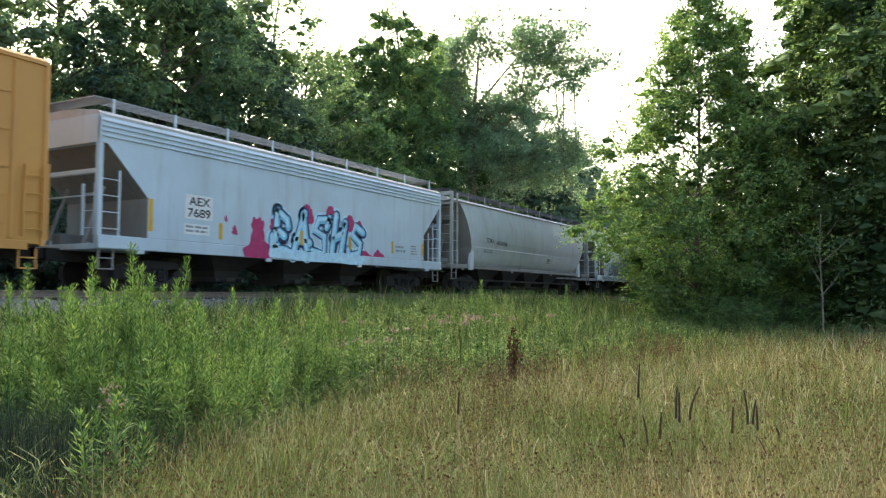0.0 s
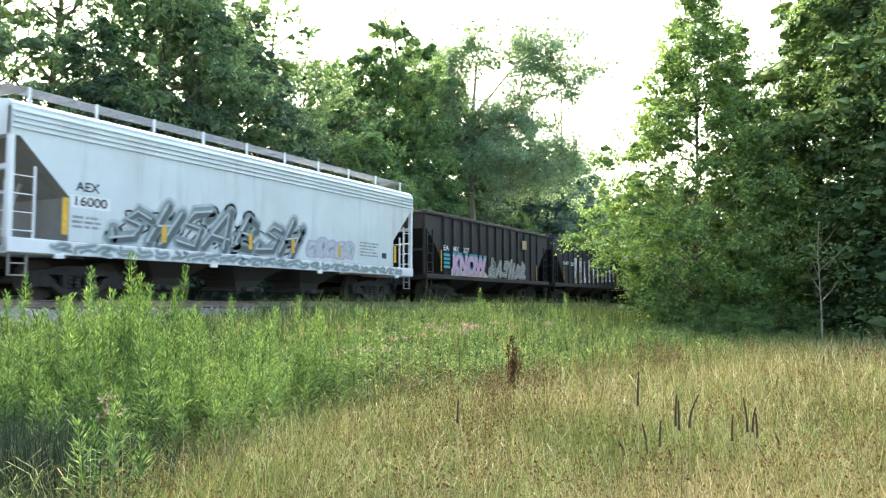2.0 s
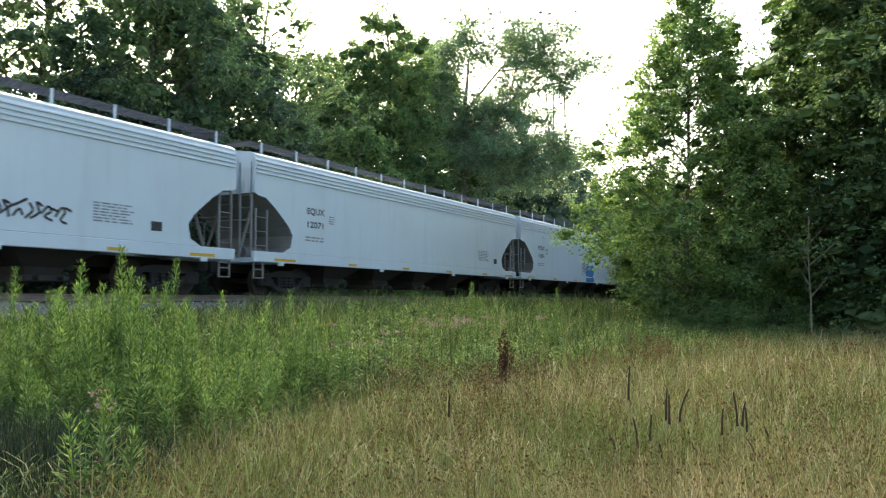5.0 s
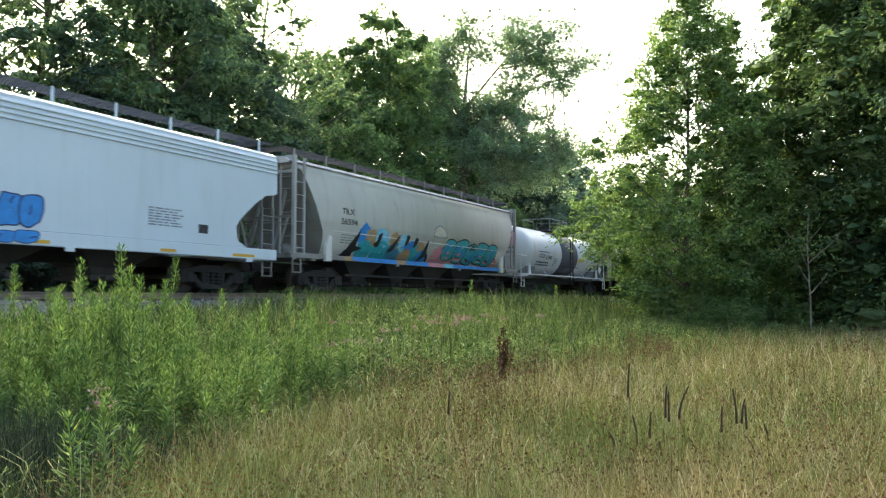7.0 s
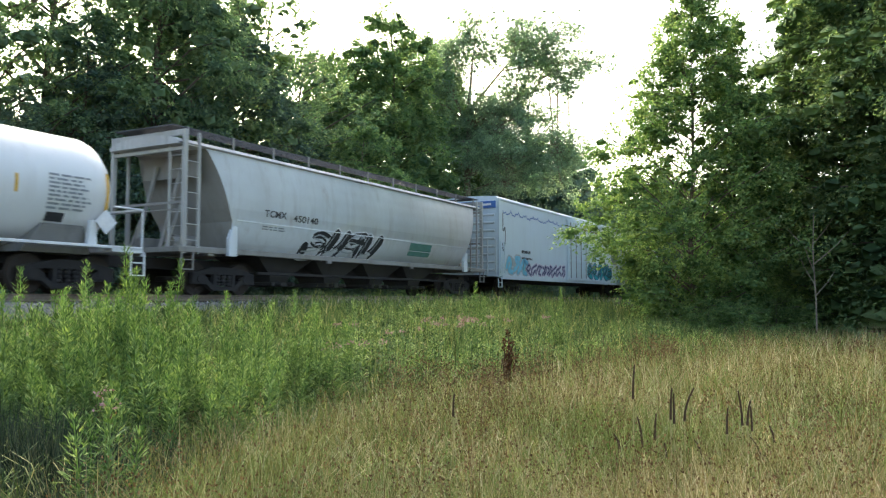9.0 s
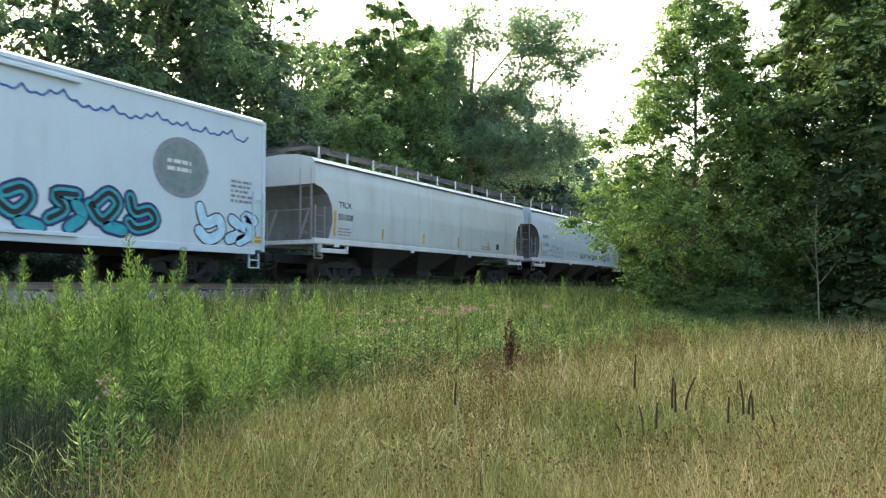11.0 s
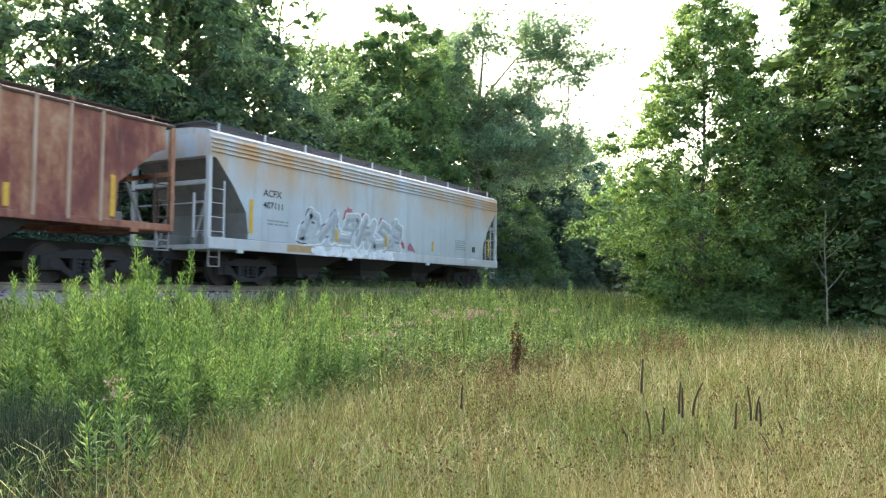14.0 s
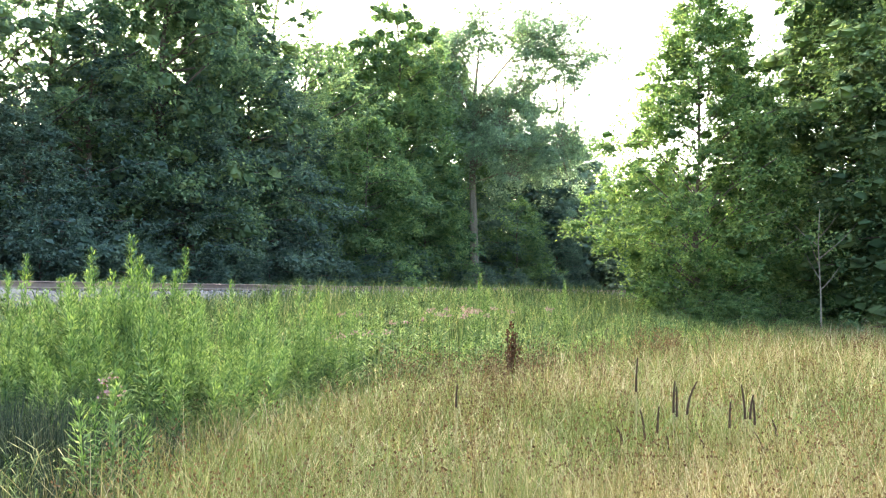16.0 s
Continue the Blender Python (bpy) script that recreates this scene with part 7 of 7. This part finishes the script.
def tufts(name, label, places, per, hh, mat, seed, width=0.005, bend=(0.3, 1.0)):
    """Arching grass leaves springing from common feet, all in one sheet of stuff."""
    rs = np.random.RandomState(seed)
    k = len(places) * per
    base = np.repeat(np.array(places), per, 0) + rs.normal(0, 0.035, (k, 2))
    x, y = base[:, 0], base[:, 1]
    h = rs.uniform(0.6, 1.1, k) * hh
    a = rs.uniform(0, 2 * np.pi, k)
    d = np.stack([np.cos(a), np.sin(a), np.zeros(k)], 1)
    s = np.stack([-np.sin(a), np.cos(a), np.zeros(k)], 1) * (width * (0.25 + 0.17 * np.hypot(x, y)))[:, None]
    foot = np.stack([x, y, ground_z(x, y)], 1)
    up = np.array([0, 0, 1.0])
    ln = (rs.uniform(*bend, k) * h)[:, None]
    pts = [foot, foot + up * (h * 0.5)[:, None] + d * ln * 0.12, foot + up * (h * 0.84)[:, None] + d * ln * 0.4, foot + up * (h * 0.92)[:, None] + d * ln * 0.75, foot + up * (h * 0.72)[:, None] + d * ln * 1.1]
    v = np.stack([pts[0] - s * 0.7, pts[0] + s * 0.7, pts[1] + s, pts[1] - s, pts[2] + s * 0.9, pts[2] - s * 0.9, pts[3] + s * 0.6, pts[3] - s * 0.6, pts[4]], 1).reshape(-1, 3)
    o = (np.arange(k) * 9)[:, None]
    q = np.concatenate([o + np.array([[0, 1, 2, 3]]), o + np.array([[3, 2, 4, 5]]), o + np.array([[5, 4, 6, 7]])])
    ob = new(name, mesh_np(name, v, q, o + np.array([[7, 6, 8]])))
    ob.data.materials.append(M[mat])
    return tagged(ob, label, "grass tufts", kind="stuff")


rs = np.random.RandomState(77)
x, y = sector(rs, 620, 4.6, 16, 4, 66)
pl = [(a, c) for a, c in zip(x, y) if -2.5 < c - dry_edge(a) < 2.5]
tufts("green_tufts", "bright green arching grass tufts at the edge of the dry field", pl, 16, 0.5, "forb", 78, 0.0026)
x, y = sector(rs, 420, 4.4, 20, 8, 66)
pl = [(a, c) for a, c in zip(x, y) if 0.3 < c - dry_edge(a) and c < 13]
tufts("dark_tufts", "darker green arching grass tufts among the weeds", pl, 16, 0.65, "blade_green", 79, 0.004)
x, y = sector(rs, 420, 4.4, 10, -6, 42)
pl = [(a, c) for a, c in zip(x, y) if c < dry_edge(a)]
tufts("straw_tufts", "pale bleached grass tufts in the dry field", pl, 14, 0.62, "blade_dry", 80, 0.0024, (0.2, 0.8))


# leafy weeds
def weed_arrays(rs, places, heights, leaf=0.085, per=46, ratio=0.26, top=0.0):
    """Upright stems with narrow leaves all the way up."""
    vs, qs, n0 = [], [], 0
    for (px, py), hh in zip(places, heights):
        z0 = float(ground_z(px, py))
        tilt = rs.normal(0, 0.06, 2)
        u = np.sort(rs.uniform(0.12, 1.0, per))
        foot = np.stack([px + tilt[0] * hh * u, py + tilt[1] * hh * u, z0 + hh * u], 1)
        a = rs.uniform(0, 6.28, per)
        ax = unit(np.stack([np.cos(a), np.sin(a), rs.uniform(0.1, 0.9, per)], 1))
        nr = unit(np.stack([-np.cos(a) * 0.5, -np.sin(a) * 0.5, np.ones(per)], 1) + rs.normal(0, 0.2, (per, 3)))
        v, q = leaf_quads(foot, ax, nr, leaf * rs.uniform(0.6, 1.3, per) * (1.15 - 0.45 * u), ratio, 0.15)
        vs.append(v)
        qs.append(q + n0)
        n0 += len(v)
        st = np.array([(px - 0.006, py, z0 - 0.03), (px + 0.006, py, z0 - 0.03), (px + tilt[0] * hh + 0.003, py + tilt[1] * hh, z0 + hh), (px + tilt[0] * hh - 0.003, py + tilt[1] * hh, z0 + hh)])
        vs.append(st)
        qs.append(np.array([[0, 1, 2, 3]]) + n0)
        n0 += 4
    return np.concatenate(vs), np.concatenate(qs)


def weeds(name, label, k, fan, hrange, leaf, per, mat, test, seed, ratio=0.26):
    rs = np.random.RandomState(seed)
    x, y = sector(rs, k // 8, *fan)
    tall = np.repeat(rs.uniform(*hrange, len(x)), 8)
    x, y = np.repeat(x, 8) + rs.normal(0, 0.15, len(tall)), np.repeat(y, 8) + rs.normal(0, 0.15, len(tall))
    keep = test(x, y)
    x, y = x[keep], y[keep]
    v, q = weed_arrays(rs, list(zip(x, y)), tall[keep] * rs.uniform(0.75, 1.12, len(x)) * (1 + 0.3 * patchy(x, y, 0.5, seed)), leaf, per, ratio)
    o = new(name, mesh_np(name, v, q))
    o.data.materials.append(M[mat])
    return tagged(o, label, "weeds", kind="stuff")


weeds("meadow_weeds", "waist-high leafy green weeds in the meadow", 2600, (4.5, 34, 3, 66, 0.75), (0.5, 1.05), 0.095, 52, "forb", lambda x, y: (y > dry_edge(x) + 0.7) & (np.hypot(x, y) > 6.3) & (y < np.interp(x, [8, 16, 26], [8.6, 9.6, 14.0])) & ((np.arctan2(y, x) < radians(43)) | (np.hypot(x, y) > 8.5)), 41)
weeds("dark_weeds", "darker leafy weeds in the meadow", 2000, (4.0, 30, 3, 66, 0.85), (0.45, 0.9), 0.09, 48, "forb_dark", lambda x, y: (y > dry_edge(x) + 0.5) & (np.hypot(x, y) > 5.6) & (y < np.interp(x, [8, 16, 26], [9.0, 10.0, 13.5])) & ((np.arctan2(y, x) < radians(46)) | (np.hypot(x, y) > 7.5)), 42)
weeds("bank_weeds", "lush bright green weeds below the railway bank", 2000, (10, 34, 10, 36, 0.9), (0.5, 0.82), 0.12, 36, "forb", lambda x, y: (y > dry_edge(x) + 0.8) & (y < 13.6) & (x > 9), 44, 0.3)
weeds("edge_weeds", "low dark weeds under the trees' edge", 640, (16, 40, -9, 22, 1.0), (0.6, 1.2), 0.11, 46, "forb_dark", lambda x, y: (y > dry_edge(x) + 0.2) & (y < 13), 43)


# tall weeds that stand above the rest, each its own
def tall_weed(px, depth, top_z, stems, wide, seed, mat="forb_tall", label="tall light green weed with narrow leaves in dense spires"):
    rs = np.random.RandomState(seed)
    x0, y0 = near_spot(px, depth)
    z0 = float(ground_z(x0, y0))
    th = tagged(new("tall_weed"), label, "weed")
    th.location = (x0, y0, z0)
    hs = (top_z - z0) * np.concatenate([[1.0], rs.uniform(0.68, 0.98, stems - 1)])
    lv, lq, n0 = [], [], 0
    for hh in hs:
        dx, dy = rs.normal(0, wide * 0.5, 2) if hh < hs[0] else (0, 0)
        per = int(360 * hh)
        u = rs.uniform(0.08, 1.0, per)
        tilt = np.array([dx, dy]) * 0.5
        foot = np.stack([dx * 0.5 + tilt[0] * u, dy * 0.5 + tilt[1] * u, hh * u], 1)
        a = rs.uniform(0, 6.28, per)
        branch = (0.15 * (1.05 - u) + 0.02) * rs.uniform(0, 1, per)
        foot[:, 0] += np.cos(a) * branch
        foot[:, 1] += np.sin(a) * branch
        foot[:, 2] += branch * 0.8
        ax = unit(np.stack([np.cos(a), np.sin(a), rs.uniform(-0.1, 0.9, per) + 1.2 * u ** 4], 1))
        nr = unit(np.stack([-np.cos(a), -np.sin(a), np.ones(per) * 0.7], 1) + rs.normal(0, 0.3, (per, 3)))
        v, q = leaf_quads(foot, ax, nr, rs.uniform(0.06, 0.115, per) * (1.2 - 0.75 * u), 0.2, 0.15)
        lv.append(v)
        lq.append(q + n0)
        n0 += len(v)
        part("stem", tube(fresh(), (dx * 0.5, dy * 0.5, -0.05), (dx * 0.5 + tilt[0], dy * 0.5 + tilt[1], hh * 0.98), 0.008, 0.003, 5), M["forb"], th)
    part("leaves", mesh_np("leaves", np.concatenate(lv), np.concatenate(lq)), M[mat], th)


for px, dp, topz, st, wd, sd in ((222, 7.0, 2.0, 15, 0.42, 1), (150, 7.2, 1.88, 9, 0.34, 2), (35, 7.6, 1.84, 5, 0.35, 3), (255, 6.8, 1.72, 9, 0.5, 4), (190, 6.6, 1.66, 10, 0.6, 5), (110, 6.8, 1.6, 9, 0.6, 6), (300, 7.2, 1.6, 8, 0.6, 7),
                                 (60, 6.4, 1.45, 8, 0.6, 8), (400, 8.2, 1.62, 8, 0.6, 9), (520, 9.0, 1.64, 6, 0.5, 10), (350, 6.4, 1.35, 7, 0.5, 11), (470, 7.6, 1.38, 7, 0.5, 12), (240, 6.0, 1.4, 9, 0.5, 13), (150, 5.6, 1.2, 9, 0.6, 14),
                                 (10, 6.0, 1.3, 7, 0.5, 15), (840, 15.0, 1.85, 4, 0.4, 16), (990, 17.0, 1.78, 4, 0.4, 17), (200, 4.4, 0.98, 4, 0.25, 18), (75, 7.0, 1.5, 8, 0.5, 19), (280, 6.4, 1.3, 8, 0.5, 20), (330, 7.6, 1.5, 7, 0.5, 21), (430, 7.0, 1.2, 7, 0.5, 22), (390, 6.2, 1.1, 6, 0.45, 23), (300, 5.6, 1.05, 6, 0.4, 24), (5, 7.4, 1.6, 7, 0.5, 25), (560, 8.6, 1.35, 6, 0.5, 26), (620, 9.6, 1.3, 5, 0.5, 27), (480, 8.6, 1.5, 6, 0.5, 28)):
    tall_weed(px, dp, topz, st, wd, sd)

# bluish rush tussock by the viewer's left
rs = np.random.RandomState(51)
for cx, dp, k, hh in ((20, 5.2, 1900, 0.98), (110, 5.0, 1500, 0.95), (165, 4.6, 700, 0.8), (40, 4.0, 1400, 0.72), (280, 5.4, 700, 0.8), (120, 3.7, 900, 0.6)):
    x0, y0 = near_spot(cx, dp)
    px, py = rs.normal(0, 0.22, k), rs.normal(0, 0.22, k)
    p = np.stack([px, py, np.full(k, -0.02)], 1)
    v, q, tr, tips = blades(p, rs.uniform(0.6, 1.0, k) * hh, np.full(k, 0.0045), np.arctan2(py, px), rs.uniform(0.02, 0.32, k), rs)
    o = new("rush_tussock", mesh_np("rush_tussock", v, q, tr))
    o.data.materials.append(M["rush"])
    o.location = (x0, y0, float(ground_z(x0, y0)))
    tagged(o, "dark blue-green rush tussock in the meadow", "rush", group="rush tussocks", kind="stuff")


# pink wildflowers
def wildflower(px, depth, top_z, heads, wide, seed):
    rs = np.random.RandomState(seed)
    x0, y0 = near_spot(px, depth)
    z0 = float(ground_z(x0, y0))
    th = tagged(new("pink_wildflower"), "pink flower clusters on a leafy green stem", "wildflower", group="pink wildflowers")
    th.location = (x0, y0, z0)
    H = top_z - z0
    for k in range(max(2, heads // 2)):
        c = np.array([rs.normal(0, wide), rs.normal(0, wide), H - abs(rs.normal(0, 0.06))])
        part("stem", tube(fresh(), (c[0] * 0.4, c[1] * 0.4, -0.03), tuple(c), 0.006, 0.003, 4), M["forb"], th)
        c = c[None] + rs.normal(0, 1, (22, 3)) * np.array([0.03, 0.03, 0.012])
        v, q = leaf_quads(c, unit(rs.normal(0, 1, c.shape)), unit(rs.normal(0, 1, c.shape)), rs.uniform(0.014, 0.026, len(c)) * (1 + 0.035 * depth), 0.7)
        tagged(part("flower_head", mesh_np("flower_head", v, q), M["pink"], th), kind="stuff")
    u = rs.uniform(0.2, 0.95, 40)
    a = rs.uniform(0, 6.28, 40)
    foot = np.stack([np.cos(a) * 0.02, np.sin(a) * 0.02, H * u], 1)
    v, q = leaf_quads(foot, unit(np.stack([np.cos(a), np.sin(a), a * 0 + 0.3], 1)), unit(np.stack([a * 0, a * 0, a * 0 + 1], 1) + rs.normal(0, 0.2, (40, 3))), rs.uniform(0.05, 0.09, 40), 0.3)
    part("leaves", mesh_np("leaves", v, q), M["forb_dark"], th)


for i, (px, dp, yy, hd, wd) in enumerate(((205, 4.6, 684, 3, 0.03), (603, 9.5, 566, 4, 0.08), (585, 9.0, 600, 6, 0.15), (625, 9.2, 596, 5, 0.15), (560, 9.0, 612, 4, 0.12), (675, 10, 580, 4, 0.12), (770, 12, 556, 8, 0.25),
                                          (800, 12.5, 552, 9, 0.3), (830, 12, 560, 6, 0.2), (870, 12, 556, 6, 0.2), (850, 12.5, 564, 5, 0.2), (735, 11, 574, 3, 0.1), (940, 13, 550, 5, 0.2), (780, 11.5, 566, 6, 0.25))):
    wildflower(px, dp, 1.55 - (yy - 524.6) / 1385 * dp, hd, wd, 300 + i)

# withered dock
rs = np.random.RandomState(61)
x0, y0 = near_spot(897, 9.6)
z0 = float(ground_z(x0, y0))
dock = tagged(new("dock_plant"), "withered dark brown dock with dense seed spikes", "dock plant")
dock.location = (x0, y0, z0)
bm, cs = fresh(), []
H = 1.55 - (578 - 524.6) / 1385 * 9.6 - z0
for k, (dx, hh) in enumerate(((0, 1.0), (0.05, 0.88), (-0.055, 0.9), (0.09, 0.72), (-0.07, 0.7), (0.02, 0.8))):
    tube(bm, (0, 0, -0.03), (dx * 0.55, -dx * 0.9, H * hh), 0.010, 0.004, 5)
    u = rs.uniform(0.45, 1.0, 150)
    c = np.stack([dx * 0.55 * u * hh, -dx * 0.9 * u * hh, H * hh * u], 1) + rs.normal(0, 0.015, (150, 3))
    cs.append(c)
part("stem", bm, M["spike"], dock)
c = np.concatenate(cs)
v, q = leaf_quads(c, unit(rs.normal(0, 1, c.shape)), unit(rs.normal(0, 1, c.shape)), rs.uniform(0.02, 0.04, len(c)), 0.8)
part("seed_spike", mesh_np("seed_spike", v, q), M["dock"], dock)


# dark reed spikes standing in the dry field
def reed(px, ytop, ybot, bendx, depth):
    x0, y0 = near_spot(px, depth)
    z0 = float(ground_z(x0, y0))
    zt = 1.55 - (ytop - 524.6) / 1385 * depth - z0
    zb = 1.55 - (ybot - 524.6) / 1385 * depth - z0
    right = Vector((math.sin(radians(28.7)), -math.cos(radians(28.7)), 0))
    th = tagged(new("reed"), "dark brown slender reed spike above the dry grass", "reed", group="reeds in the dry field")
    th.location = (x0, y0, z0)
    b2 = bendx / 1385 * depth
    part("stem", tube(fresh(), (0, 0, -0.05), (0, 0, zb + 0.01), 0.004, 0.004, 5), M["blade_dry"], th)
    bm = fresh()
    pts = [Vector((0, 0, zb)).lerp(Vector((0, 0, zt)), u) + right * b2 * u * u for u in (0, 0.25, 0.5, 0.75, 1.0)]
    limb(bm, pts, 0.0085, 0.005, 7)
    part("seed_spike", bm, M["spike"], th)


for px, a, b2, bend in ((1180, 680, 735, 3), (1186, 690, 742, 0), (1204, 680, 738, 18), (1130, 730, 782, -8), (1152, 725, 770, 3), (1278, 715, 760, 2), (1305, 685, 745, -6), (1314, 702, 745, 6), (1322, 712, 755, -2),
                        (1235, 770, 805, -14), (1335, 765, 800, -16), (1360, 745, 775, -8), (1172, 775, 800, -4), (1115, 640, 700, 3), (800, 690, 730, 2), (1090, 760, 785, -10)):
    reed(px, a, b2, bend, 5.2 if b2 > 690 else 8)


# brown seed plants standing in loose patches of the dry field
rs = np.random.RandomState(91)
cx, cy = sector(rs, 130, 3.2, 24, -8, 40, 0.9)
ex, ey = sector(rs, 26, 4.2, 9.5, 24, 36, 0.9)
bx = rs.uniform(7.5, 15, 36)
by = dry_edge(bx) + rs.normal(-0.3, 0.5, 36)
cx, cy = np.concatenate([cx, ex, bx]), np.concatenate([cy, ey, by])
ok = (cy < dry_edge(cx) + 0.6) & ((patchy(cx, cy, 0.45, 13.0) > -0.12) | (np.arange(len(cx)) >= 156))
cx, cy = cx[ok], cy[ok]
n = len(cx) * 7
x = np.repeat(cx, 7) + rs.normal(0, 0.09, n)
y = np.repeat(cy, 7) + rs.normal(0, 0.09, n)
z = ground_z(x, y)
hh = rs.uniform(0.55, 0.95, n)
lean = rs.normal(0, 0.08, (n, 2))
v, q, tr, tips = blades(np.stack([x, y, z], 1), hh, 0.005 + 0.0006 * np.hypot(x, y), 0.0, rs.uniform(0.02, 0.2, n), rs)
stalks = new("brown_stalks", mesh_np("brown_stalks", v, q, tr))
stalks.data.materials.append(M["seed_brown"])
tagged(stalks, "thin brown stalks of seeding weeds in the dry field", "stalks", kind="stuff")
per = 16
c = np.repeat(tips, per, 0) + rs.normal(0, 1, (n * per, 3)) * np.array([0.035, 0.035, 0.05]) - np.array([0, 0, 0.05])
v, q = leaf_quads(c, unit(rs.normal(0, 1, c.shape)), unit(rs.normal(0, 1, c.shape)), rs.uniform(0.010, 0.019, len(c)) * (0.7 + 0.07 * np.hypot(c[:, 0], c[:, 1])), 0.8)
heads = new("brown_seed_clusters", mesh_np("brown_seed_clusters", v, q))
heads.data.materials.append(M["seed_brown"])
tagged(heads, "rough brown seed clusters above the dry grass", "seed heads", kind="stuff")
# thin pale seed stalks before the bank
a, dp = rs.uniform(560, 1120, 170), rs.uniform(9, 15, 170)
pl = np.array([near_spot(i, j) for i, j in zip(a, dp)])
zz = ground_z(pl[:, 0], pl[:, 1])
hh = rs.uniform(1.45, 1.98, 170) - zz
v, q, tr, tips = blades(np.stack([pl[:, 0], pl[:, 1], zz], 1), hh, np.full(170, 0.006), 0.0, rs.uniform(0.02, 0.16, 170), rs)
wisps = new("seed_stalks", mesh_np("seed_stalks", v, q, tr))
wisps.data.materials.append(M["blade_green"])
tagged(wisps, "thin green grass stalks standing above the meadow", "stalks", kind="stuff")


# ---- movement ----
def run(t):
    """How far the train has rolled by t seconds."""
    return 19.548 * t + 0.0117 * t * t


def motions():
    for car, S in CARS:
        walk(car, [(k * 0.5, pose(S - run(k * 0.5), TRACK_Y, RAIL_Z)) for k in range(33)])
    ticks = range(0, 481)
    for wheel, dx in WHEELSETS:
        walk(wheel, [(k / 30, pose(dx, 0, 0.457) @ Matrix.Rotation(-run(k / 30) / 0.457, 4, "Y")) for k in ticks])


motions()
